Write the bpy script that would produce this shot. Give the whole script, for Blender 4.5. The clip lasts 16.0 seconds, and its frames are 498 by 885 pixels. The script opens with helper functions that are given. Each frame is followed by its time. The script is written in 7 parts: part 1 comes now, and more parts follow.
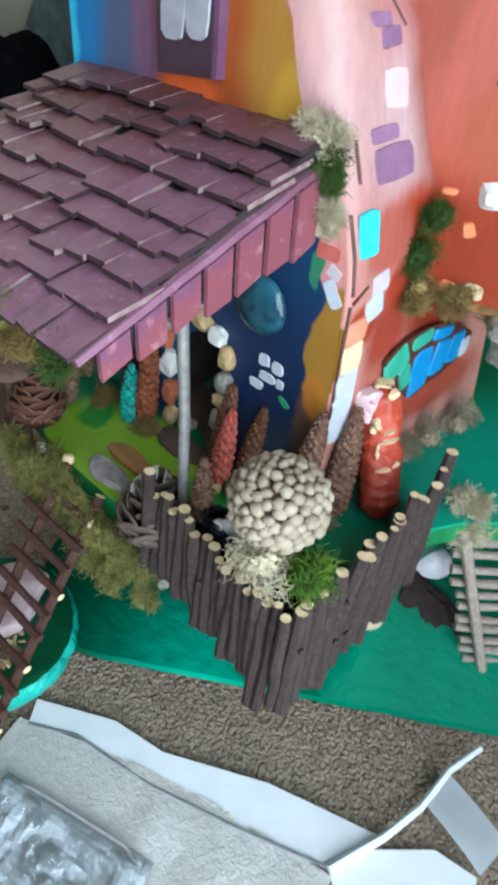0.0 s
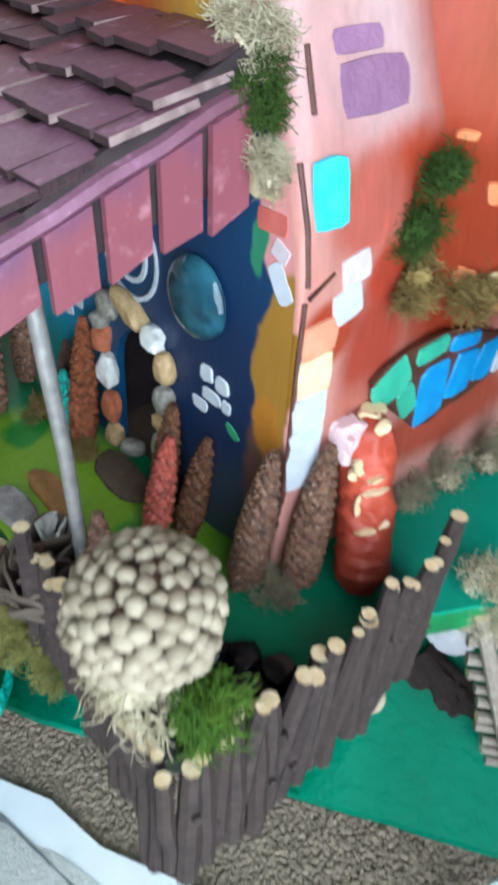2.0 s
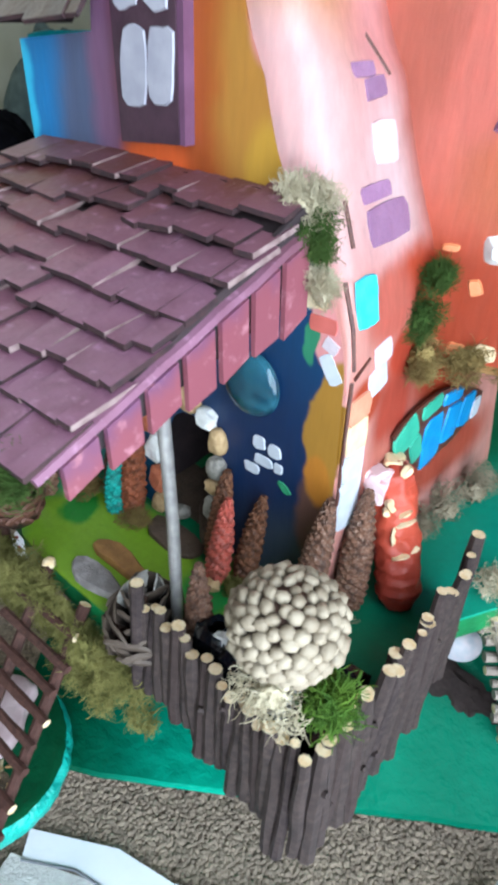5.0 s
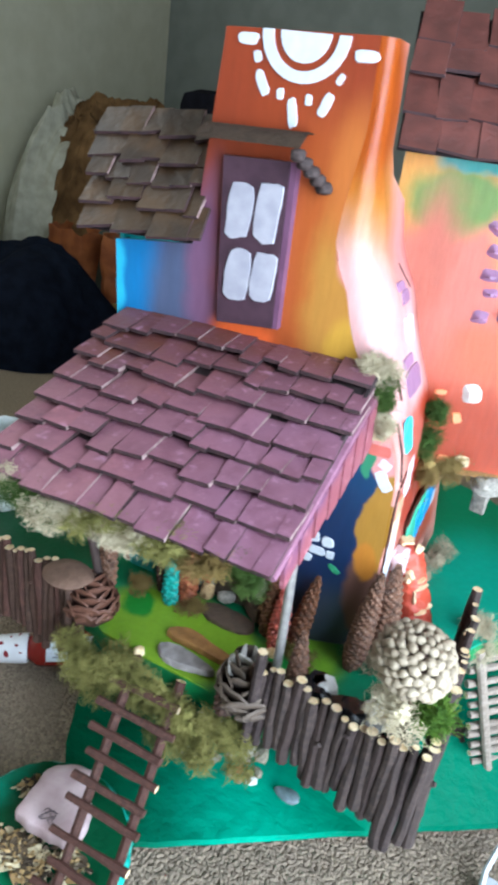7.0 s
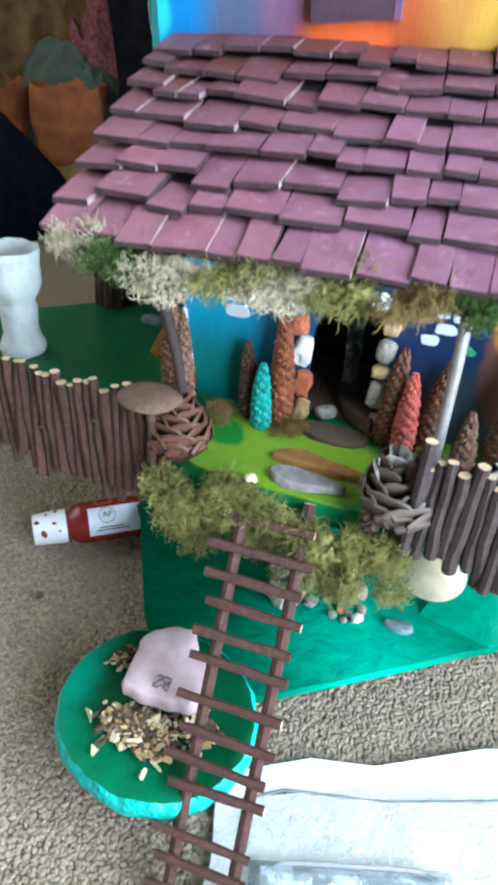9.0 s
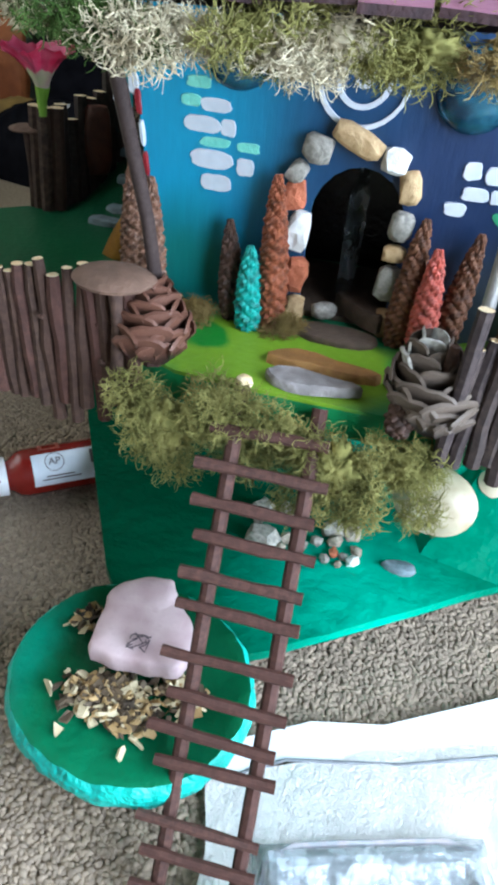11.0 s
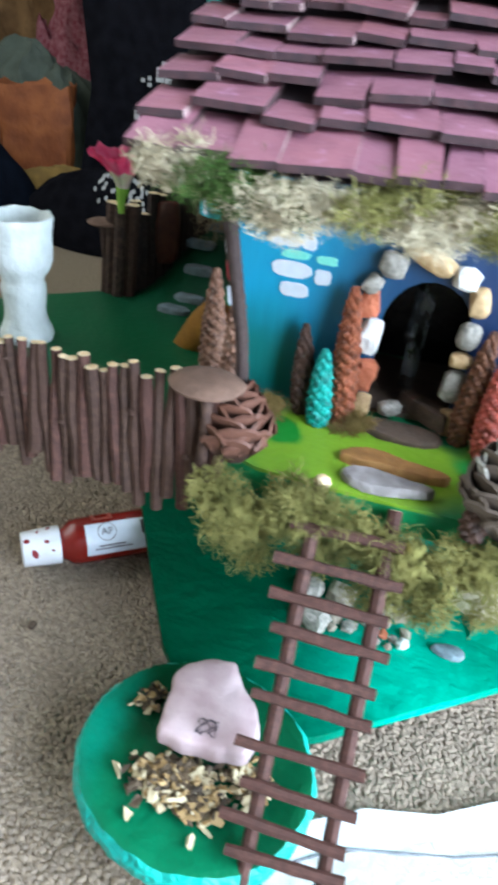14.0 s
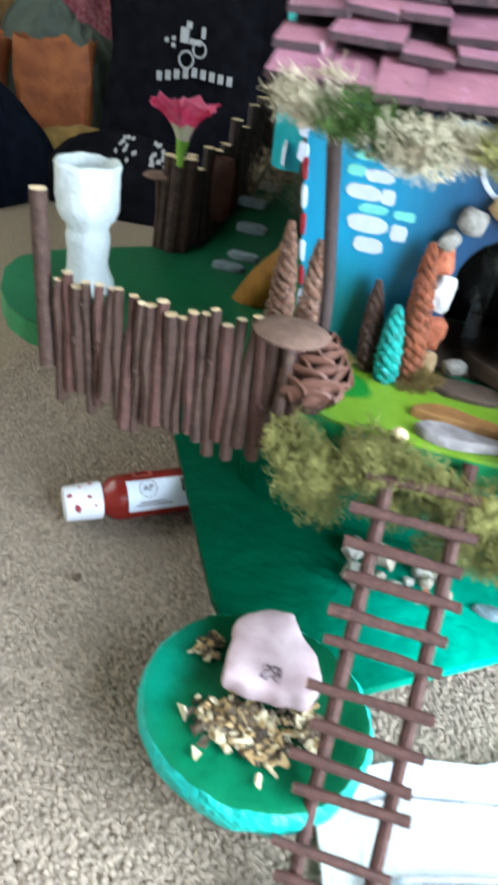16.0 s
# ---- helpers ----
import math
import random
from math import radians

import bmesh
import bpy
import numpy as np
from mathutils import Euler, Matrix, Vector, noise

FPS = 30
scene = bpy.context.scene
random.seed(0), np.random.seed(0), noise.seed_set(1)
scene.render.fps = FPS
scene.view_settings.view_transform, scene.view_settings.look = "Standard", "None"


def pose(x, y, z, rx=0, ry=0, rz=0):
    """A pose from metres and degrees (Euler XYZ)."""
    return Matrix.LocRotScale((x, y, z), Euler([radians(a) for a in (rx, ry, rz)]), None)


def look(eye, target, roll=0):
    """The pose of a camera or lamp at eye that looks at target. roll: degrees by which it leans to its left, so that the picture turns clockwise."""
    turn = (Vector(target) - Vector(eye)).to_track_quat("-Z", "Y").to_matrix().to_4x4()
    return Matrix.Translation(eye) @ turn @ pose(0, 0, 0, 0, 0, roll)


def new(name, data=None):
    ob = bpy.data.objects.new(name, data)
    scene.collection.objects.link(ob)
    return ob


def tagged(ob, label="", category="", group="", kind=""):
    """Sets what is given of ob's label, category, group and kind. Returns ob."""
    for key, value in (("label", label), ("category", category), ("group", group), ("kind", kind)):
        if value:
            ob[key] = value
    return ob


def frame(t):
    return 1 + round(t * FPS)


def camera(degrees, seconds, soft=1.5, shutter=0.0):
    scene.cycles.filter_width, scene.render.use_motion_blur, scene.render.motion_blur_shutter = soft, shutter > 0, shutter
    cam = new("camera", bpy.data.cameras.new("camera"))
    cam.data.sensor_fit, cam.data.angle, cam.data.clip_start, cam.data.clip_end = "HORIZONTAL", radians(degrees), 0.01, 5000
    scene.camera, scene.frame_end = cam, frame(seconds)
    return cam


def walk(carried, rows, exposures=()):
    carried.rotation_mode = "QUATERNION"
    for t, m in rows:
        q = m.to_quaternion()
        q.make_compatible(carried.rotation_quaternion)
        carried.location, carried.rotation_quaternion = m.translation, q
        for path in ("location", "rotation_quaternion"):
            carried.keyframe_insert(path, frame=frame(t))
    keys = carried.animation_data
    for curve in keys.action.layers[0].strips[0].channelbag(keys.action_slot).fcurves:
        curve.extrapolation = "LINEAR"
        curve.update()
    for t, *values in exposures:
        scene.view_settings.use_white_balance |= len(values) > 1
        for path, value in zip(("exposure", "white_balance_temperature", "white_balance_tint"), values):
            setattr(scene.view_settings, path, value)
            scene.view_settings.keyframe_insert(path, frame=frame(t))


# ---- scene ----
cam = camera(40.27, 16.0, soft=3.8, shutter=0.5)
PATH = [
    (0, (0.1482, -0.2464, 0.4703), (-0.8229, 0.9855, -0.7705), 7.61),
    (0.5, (0.1582, -0.2260, 0.4633), (-0.9401, 0.9267, -0.7470), 6.66),
    (1, (0.1783, -0.2055, 0.4518), (-0.9659, 0.8658, -0.7904), 4.51),
    (1.5, (0.1626, -0.1861, 0.4211), (-0.8953, 0.9425, -0.8467), 5.26),
    (2, (0.1273, -0.1423, 0.4298), (-0.9692, 0.9446, -0.8415), 5.45),
    (2.5, (0.1029, -0.1220, 0.4177), (-1.0172, 0.9192, -0.8712), 4.94),
    (3, (0.1072, -0.1048, 0.3854), (-0.9846, 0.9001, -0.9556), 2.86),
    (3.5, (0.1148, -0.1126, 0.3855), (-1.0191, 0.8840, -0.9264), 1.14),
    (3.7, (0.1215, -0.1216, 0.3961), (-1.0423, 0.8930, -0.8752), 1.55),
    (5.8, (0.1219, -0.2906, 0.5003), (-0.7396, 1.1814, -0.5443), 5.06),
    (6, (0.1043, -0.3111, 0.5083), (-0.7177, 1.2035, -0.5067), 5.70),
    (6.5, (0.0638, -0.3465, 0.5075), (-0.6673, 1.2618, -0.4302), 6.49),
    (7, (0.0517, -0.3558, 0.5161), (-0.6406, 1.3055, -0.3561), 8.21),
    (7.5, (0.0204, -0.3771, 0.4885), (-0.6648, 1.2596, -0.4343), 7.30),
    (8, (0.0063, -0.3689, 0.4690), (-0.5854, 1.2529, -0.5409), 3.73),
    (8.5, (-0.0193, -0.3670, 0.4453), (-0.5487, 1.2642, -0.5838), 4.85),
    (9, (-0.0423, -0.3460, 0.4175), (-0.5032, 1.2410, -0.7091), 3.90),
    (9.2, (-0.0477, -0.3406, 0.4023), (-0.4867, 1.2591, -0.7150), 3.64),
    (11.3, (-0.0744, -0.3147, 0.3483), (-0.3375, 1.2826, -0.8262), 6.07),
    (11.5, (-0.0738, -0.3154, 0.3484), (-0.3401, 1.2811, -0.8265), 6.16),
    (12, (-0.0747, -0.3150, 0.3481), (-0.3411, 1.2748, -0.8357), 6.13),
    (12.5, (-0.0736, -0.3159, 0.3473), (-0.3475, 1.2746, -0.8338), 5.66),
    (13, (-0.0774, -0.3206, 0.3454), (-0.3568, 1.2500, -0.8608), 5.46),
    (13.5, (-0.0762, -0.3200, 0.3437), (-0.3124, 1.2676, -0.8495), 5.03),
    (14, (-0.1053, -0.3240, 0.3721), (-0.4291, 1.3427, -0.6848), 6.83),
    (14.5, (-0.1384, -0.3372, 0.3704), (-0.4665, 1.3387, -0.6705), 7.11),
    (15, (-0.1581, -0.3383, 0.3689), (-0.4786, 1.3358, -0.6773), 7.63),
    (15.5, (-0.1707, -0.3390, 0.3683), (-0.4797, 1.3371, -0.6782), 8.32),
    (16, (-0.1389, -0.3422, 0.3597), (-0.4234, 1.2955, -0.7526), 9.07),
]
walk(cam, [(t, look(eye, target, roll)) for t, eye, target, roll in PATH], exposures=[
    (0, -1.5, 6500, 5), (1.5, -1.38, 6500, 5), (3, -1.32, 6500, 6), (3.7, -1.2, 6500, 7), (5.8, -1.1, 6400, 8), (6.5, -0.82, 6400, 8), (7, -0.72, 6350, 8), (7.5, -0.45, 6300, 8), (8, -0.17, 6200, 8),
    (8.5, -0.32, 6150, 7), (9.2, -0.32, 6150, 7), (11.3, -0.45, 6200, 9), (13.5, -0.37, 6200, 9), (14.2, 0.06, 6200, 9), (15, 0.2, 6250, 8), (15.6, 0.25, 6250, 8), (16, 0.2, 6250, 8)])

from mathutils.bvhtree import BVHTree

# ---- world, sun and lamps ----
world = bpy.data.worlds.new("sky")
scene.world = world
world.use_nodes = True
wn = world.node_tree.nodes
sky = wn.new("ShaderNodeTexSky")
sky.sky_type, sky.sun_disc = "NISHITA", False
sky.sun_elevation, sky.sun_rotation = radians(48), radians(118)
world.node_tree.links.new(sky.outputs[0], wn["Background"].inputs[0])
wn["Background"].inputs[1].default_value = 0.12

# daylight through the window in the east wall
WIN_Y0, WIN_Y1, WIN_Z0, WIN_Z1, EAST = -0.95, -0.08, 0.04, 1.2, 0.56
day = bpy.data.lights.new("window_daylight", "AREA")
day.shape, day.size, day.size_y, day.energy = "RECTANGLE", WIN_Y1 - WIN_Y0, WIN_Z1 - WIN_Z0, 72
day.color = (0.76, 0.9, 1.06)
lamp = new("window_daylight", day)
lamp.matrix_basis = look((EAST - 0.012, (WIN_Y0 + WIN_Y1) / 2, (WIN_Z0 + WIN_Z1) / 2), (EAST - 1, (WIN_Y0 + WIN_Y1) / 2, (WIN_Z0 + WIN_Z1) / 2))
# and added fill through an assumed, unseen window in the west wall
WWIN_Y0, WWIN_Y1, WWIN_Z0, WWIN_Z1, WEST = -0.45, 0.65, 0.75, 1.75, -1.36
day2 = bpy.data.lights.new("west_fill_daylight", "AREA")
day2.shape, day2.size, day2.size_y, day2.energy = "RECTANGLE", WWIN_Y1 - WWIN_Y0, WWIN_Z1 - WWIN_Z0, 17
day2.color = (0.95, 0.96, 0.93)
lamp2 = new("west_fill_daylight", day2)
lamp2.matrix_basis = look((WEST + 0.012, (WWIN_Y0 + WWIN_Y1) / 2, (WWIN_Z0 + WWIN_Z1) / 2), (0, (WWIN_Y0 + WWIN_Y1) / 2, (WWIN_Z0 + WWIN_Z1) / 2))


# ---- materials ----
def rgb(h):
    v = [int(h[i:i + 2], 16) / 255 for i in (0, 2, 4)]
    return tuple(c / 12.92 if c <= 0.04045 else ((c + 0.055) / 1.055) ** 2.4 for c in v) + (1.0,)


class Nodes:
    """Short hand for building a node material."""

    def __init__(self, name, rough=0.6, metal=0.0, spec=0.5):
        self.mat = bpy.data.materials.new(name)
        self.mat.use_nodes = True
        self.t = self.mat.node_tree
        self.b = self.t.nodes["Principled BSDF"]
        self.b.inputs["Roughness"].default_value = rough
        self.b.inputs["Metallic"].default_value = metal
        self.b.inputs["Specular IOR Level"].default_value = spec
        self.pos = self.n("ShaderNodeNewGeometry").outputs["Position"]

    def n(self, kind, **props):
        node = self.t.nodes.new(kind)
        for k, v in props.items():
            if k == "operation":
                node.operation = v
            elif k == "blend_type":
                node.blend_type = v
            elif k == "data_type":
                node.data_type = v
        return node

    def put(self, socket, value):
        if isinstance(value, bpy.types.NodeSocket):
            self.t.links.new(value, socket)
        else:
            socket.default_value = value

    def noise(self, scale, detail=4, rough=0.55, coord=None):
        q = self.n("ShaderNodeTexNoise")
        q.inputs["Scale"].default_value, q.inputs["Detail"].default_value, q.inputs["Roughness"].default_value = scale, detail, rough
        self.put(q.inputs["Vector"], coord or self.pos)
        return q.outputs["Fac"]

    def voronoi(self, scale, coord=None):
        q = self.n("ShaderNodeTexVoronoi")
        q.inputs["Scale"].default_value = scale
        self.put(q.inputs["Vector"], coord or self.pos)
        return q.outputs["Distance"]

    def math(self, op, a, b=0.0, clamp=False):
        q = self.n("ShaderNodeMath", operation=op)
        q.use_clamp = clamp
        self.put(q.inputs[0], a)
        self.put(q.inputs[1], b)
        return q.outputs[0]

    def vmath(self, op, a, b):
        q = self.n("ShaderNodeVectorMath", operation=op)
        self.put(q.inputs[0], a)
        self.put(q.inputs[1], b)
        return q.outputs["Value"] if op in ("LENGTH", "DISTANCE", "DOT_PRODUCT") else q.outputs[0]

    def ramp(self, fac, lo, hi):
        q = self.n("ShaderNodeMapRange")
        q.interpolation_type = "SMOOTHSTEP"
        self.put(q.inputs[0], fac)
        q.inputs[1].default_value, q.inputs[2].default_value = lo, hi
        return q.outputs[0]

    def mix(self, fac, a, b):
        q = self.n("ShaderNodeMix", data_type="RGBA")
        self.put(q.inputs[0], fac)
        self.put(q.inputs[6], a)
        self.put(q.inputs[7], b)
        return q.outputs[2]

    def done(self, colour, bump=None, strength=0.3, dist=0.001, rough=None):
        self.put(self.b.inputs["Base Color"], colour)
        if bump is not None:
            q = self.n("ShaderNodeBump")
            q.inputs["Strength"].default_value, q.inputs["Distance"].default_value = strength, dist
            self.put(q.inputs["Height"], bump)
            self.put(self.b.inputs["Normal"], q.outputs[0])
        if rough is not None:
            self.put(self.b.inputs["Roughness"], rough)
        return self.mat


def plain(name, a, b, scale=120.0, rough=0.6, strength=0.3, dist=0.0008, fine=4.0, metal=0.0, spec=0.5, vary=0.0):
    """Two tones mixed by coarse and fine noise, with fine relief; vary: how much separate objects differ."""
    m = Nodes(name, rough, metal, spec)
    f = m.ramp(m.noise(scale), 0.3, 0.7)
    g = m.noise(scale * fine, 3)
    col = m.mix(f, rgb(a), rgb(b))
    col = m.mix(m.math("MULTIPLY", m.ramp(g, 0.45, 0.75), 0.45), col, rgb(a))
    if vary:
        info = m.n("ShaderNodeObjectInfo").outputs["Random"]
        hsv = m.n("ShaderNodeHueSaturation")
        m.put(hsv.inputs["Value"], m.math("ADD", m.math("MULTIPLY", info, vary), 1 - vary / 2))
        m.put(hsv.inputs["Color"], col)
        col = hsv.outputs[0]
    return m.done(col, m.math("ADD", g, f), strength, dist)


def painted(name, base, blobs, rough=0.45, warp=0.02, bump=0.35, relief=0.0008, strokes=(260, 260, 45), spec=0.5):
    """Hand-painted card: soft or hard patches of colour, each (x, y, z, rx, ry, rz, colour, softness)."""
    m = Nodes(name, rough, spec=spec)
    q = m.n("ShaderNodeTexNoise")
    q.inputs["Scale"].default_value, q.inputs["Detail"].default_value = 38, 3
    m.put(q.inputs["Vector"], m.pos)
    off = m.vmath("SUBTRACT", q.outputs["Color"], (0.5, 0.5, 0.5))
    p = m.vmath("ADD", m.pos, m.vmath("MULTIPLY", off, (warp, warp, warp)))
    col = rgb(base)
    for x, y, z, rx, ry, rz, c, soft in blobs:
        d = m.vmath("LENGTH", m.vmath("DIVIDE", m.vmath("SUBTRACT", p, (x, y, z)), (rx, ry, rz)), (0, 0, 0))
        col = m.mix(m.math("SUBTRACT", 1.0, m.ramp(d, 1 - soft, 1 + soft)), col, rgb(c))
    streak = m.n("ShaderNodeMapping")
    streak.inputs["Scale"].default_value = strokes
    m.put(streak.inputs["Vector"], m.pos)
    brush = m.noise(1.0, 4, 0.6, streak.outputs[0])
    hsv = m.n("ShaderNodeHueSaturation")
    m.put(hsv.inputs["Value"], m.math("ADD", m.math("MULTIPLY", brush, 0.35), 0.82))
    m.put(hsv.inputs["Color"], col)
    return m.done(hsv.outputs[0], m.math("ADD", brush, m.noise(90)), bump, relief)


def bark_like(name, a, b, c, rough=0.75):
    """Streaky bark for twigs, different on every stick."""
    m = Nodes(name, rough, spec=0.3)
    info = m.n("ShaderNodeObjectInfo").outputs["Random"]
    g = m.noise(300, 5, 0.65)
    w = m.noise(60, 3)
    col = m.mix(m.ramp(g, 0.35, 0.7), rgb(a), rgb(b))
    col = m.mix(m.math("MULTIPLY", info, 0.55), col, rgb(c))
    col = m.mix(m.ramp(w, 0.55, 0.8), col, rgb(a))
    return m.done(col, g, 0.6, 0.0008)


CARPET = Nodes("carpet_pile", 0.95, spec=0.1)
_isl = CARPET.n("ShaderNodeNewGeometry").outputs["Random Per Island"]
_c = CARPET.mix(_isl, rgb("7e7164"), rgb("a29280"))
_c = CARPET.mix(CARPET.ramp(CARPET.noise(9, 3), 0.5, 0.75), _c, rgb("8a7c6e"))
CARPET = CARPET.done(_c, CARPET.noise(1500, 3), 0.5, 0.0006)
# same carpet as the pile, lightened to colour in the far floor's daylight
CARPET_BASE_LIT = plain("carpet_backing_lit", "8c7d6a", "b0a08a", 320, 0.95, 0.9, 0.002, 3, spec=0.1)
WALL_GREY = plain("grey_wall_paint", "74786f", "80847b", 14, 0.7, 0.08, 0.0005, 30)
WALL_OLIVE = plain("pale_olive_wall_paint", "c0bca2", "cac6ae", 14, 0.7, 0.08, 0.0005, 30)
WALL_BEIGE = plain("beige_wall_paint", "76746e", "807e77", 14, 0.7, 0.08, 0.0005, 30)
CEILING = plain("ceiling_paint", "b6b4ae", "c0beb8", 20, 0.8, 0.1, 0.001)
WOOD_WHITE = plain("white_gloss_paint", "e2e0da", "ece9e3", 30, 0.4, 0.05)

FRONT = painted("front_wall_paint", "0b4166", [
    (-0.19, 0, 0.28, 0.055, 9, 0.09, "178cb0", 0.6), (-0.17, 0, 0.21, 0.03, 9, 0.035, "0f6f6a", 0.6),
    (-0.04, 0, 0.26, 0.05, 9, 0.08, "0c264a", 0.6), (-0.02, 0, 0.215, 0.035, 9, 0.03, "3b4653", 0.6),
    (-0.002, 0, 0.357, 0.0205, 9, 0.027, "cf8a88", 0.05), (-0.0205, 0, 0.342, 0.004, 9, 0.009, "2f7a5a", 0.15),
    (0.002, 0, 0.252, 0.02, 9, 0.034, "64443c", 0.12), (0.001, 0, 0.305, 0.0195, 9, 0.033, "9c702c", 0.05), (-0.008, 0, 0.276, 0.007, 9, 0.012, "b07028", 0.2),
    (-0.1, 0, 0.48, 0.2, 9, 0.105, "83331a", 0.08), (-0.2, 0, 0.41, 0.04, 9, 0.06, "0a72ae", 0.45), (-0.206, 0, 0.41, 0.009, 9, 0.03, "2fb4d8", 0.3), (-0.155, 0, 0.41, 0.022, 9, 0.05, "4c5672", 0.5), (-0.14, 0, 0.43, 0.012, 9, 0.05, "74506c", 0.5),
    (-0.1, 0, 0.44, 0.03, 9, 0.09, "8f3a1a", 0.5), (-0.075, 0, 0.45, 0.02, 9, 0.06, "a04e20", 0.6), (-0.055, 0, 0.43, 0.022, 9, 0.05, "a87432", 0.35),
    (-0.06, 0, 0.492, 0.012, 9, 0.03, "b0622c", 0.6), (-0.048, 0, 0.452, 0.012, 9, 0.016, "e28a96", 0.3), (-0.032, 0, 0.425, 0.012, 9, 0.03, "e9b6b4", 0.5), (-0.11, 0, 0.398, 0.02, 9, 0.012, "dc5f2c", 0.4),
    (-0.047, 0, 0.402, 0.013, 9, 0.02, "b88a34", 0.25)], warp=0.013)
# salmon paint; palest pinks colour in the bend's highlight, deep reds the wing's shade
RIGHT = painted("right_wall_paint_and_light", "e9aca0", [
    (0, 0.03, 0.43, 9, 0.07, 0.06, "e9a5a2", 0.5), (0, 0.045, 0.4, 9, 0.03, 0.03, "f0d2d2", 0.5), (0, 0.0, 0.48, 9, 0.03, 0.05, "d08a3c", 0.5), (0, 0.0, 0.53, 9, 0.03, 0.04, "b8581e", 0.5), (0, 0.08, 0.44, 9, 0.025, 0.09, "c2604a", 0.5),
    (0, 0.06, 0.36, 9, 0.03, 0.014, "d0583c", 0.4), (0, 0.095, 0.32, 9, 0.045, 0.05, "b94a30", 0.5), (0, 0.03, 0.352, 9, 0.018, 0.016, "dd7c6c", 0.4), (0, 0.016, 0.316, 9, 0.014, 0.012, "c9573a", 0.25),
    (0, 0.04, 0.30, 9, 0.016, 0.026, "c85a48", 0.4), (0, 0.035, 0.27, 9, 0.016, 0.02, "d98474", 0.4), (0, 0.1, 0.245, 9, 0.06, 0.016, "c85f4a", 0.4), (0, 0.0, 0.42, 9, 0.03, 0.045, "ecc0bc", 0.5), (0, 0.045, 0.33, 9, 0.012, 0.012, "cf5640", 0.3), (0, -0.0035, 0.308, 9, 0.0045, 0.03, "a5772f", 0.08), (0, -0.0035, 0.245, 9, 0.0045, 0.034, "64443c", 0.1)], 0.26, warp=0.012)
WING = painted("wing_wall_paint", "da5f3c", [
    (0.0, 0.08, 0.44, 0.06, 9, 0.055, "e27a68", 0.5), (-0.035, 0.08, 0.5, 0.04, 9, 0.03, "d9973f", 0.5), (-0.019, 0.08, 0.485, 0.027, 9, 0.019, "6f8a3c", 0.3),
    (-0.012, 0.08, 0.507, 0.02, 9, 0.006, "2f9a94", 0.3), (0.03, 0.08, 0.475, 0.02, 9, 0.03, "dba24a", 0.5), (0.015, 0.09, 0.345, 0.06, 9, 0.03, "bb441f", 0.5), (0.03, 0.09, 0.4, 0.03, 9, 0.02, "d2704c", 0.5),
    (-0.025, 0.06, 0.45, 0.014, 9, 0.04, "c96a55", 0.6)])
LEFT = painted("left_wall_paint", "2ac6d2", [(-0.2, 0.03, 0.34, 9, 0.03, 0.03, "5fe0e4", 0.35), (-0.2, 0.02, 0.4, 9, 0.02, 0.025, "48d4de", 0.3), (-0.2, 0.1, 0.3, 9, 0.05, 0.03, "1aa3b4", 0.4)])
DORMER_PURPLE = plain("dormer_purple_paint", "38242f", "48303c", 90, 0.5, 0.2)
DORMER_SIDE = plain("dormer_mauve_paint", "6a4660", "5e3c54", 90, 0.5, 0.2)
WHITE_DAB = plain("white_paint_dab", "bcc1ca", "c8ccd3", 160, 0.5, 0.12, 0.0005)
PANE_DAB = plain("grey_white_pane_paint", "96949f", "a8a5ae", 120, 0.5, 0.15, 0.0005)
MINT_DAB = plain("mint_paint_dab", "7fd0bc", "6cc4b4", 160, 0.5, 0.5, 0.0006)
CREAM_DAB = plain("cream_paint_dab", "e8d2ae", "e2c090", 160, 0.5, 0.5, 0.0006)
GREY_DAB = plain("pale_grey_paint_dab", "cfc0c4", "c6b8be", 160, 0.5, 0.4, 0.0006)
CYAN_DAB = plain("cyan_paint_dab", "2fc4dc", "45d2e4", 160, 0.5, 0.4, 0.0006)
LILAC_DAB = plain("lilac_paint_dab", "96708f", "8a6484", 160, 0.5, 0.5, 0.0006, vary=0.2)
GREEN_DAB = plain("green_paint_dab", "2c8a60", "3aa070", 160, 0.5, 0.4, 0.0006)
BROWN_LINE = plain("dark_brown_paint_line", "4a241c", "5c3022", 160, 0.5, 0.3)
WINDOW_BLUE = plain("blue_glass_paint", "1a86cc", "1f9ad6", 110, 0.3, 0.3)
WINDOW_GREEN = plain("green_glass_paint", "43b394", "3aa58a", 110, 0.3, 0.3)

_m = Nodes("porch_shingle_paint", 0.5, spec=0.35)
_i = _m.n("ShaderNodeObjectInfo").outputs["Random"]
_x = _m.n("ShaderNodeSeparateXYZ")
_m.put(_x.inputs[0], _m.pos)
_rb = _m.math("ADD", _m.ramp(_x.outputs[0], -0.15, -0.04), _m.math("MULTIPLY", _m.math("SUBTRACT", _m.noise(25), 0.5), 0.9), True)
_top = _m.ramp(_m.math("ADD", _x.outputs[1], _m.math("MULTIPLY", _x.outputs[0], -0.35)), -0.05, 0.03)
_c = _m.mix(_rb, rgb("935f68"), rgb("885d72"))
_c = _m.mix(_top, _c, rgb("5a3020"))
_c = _m.mix(_m.math("MULTIPLY", _i, 0.5), _c, rgb("7c5666"))
_c = _m.mix(_m.math("MULTIPLY", _m.ramp(_m.noise(520, 4), 0.62, 0.8), 0.45), _c, rgb("c4a4b4"))
_c = _m.mix(_m.math("MULTIPLY", _m.ramp(_m.noise(75, 3), 0.4, 0.7), 0.55), _c, rgb("6d4452"))
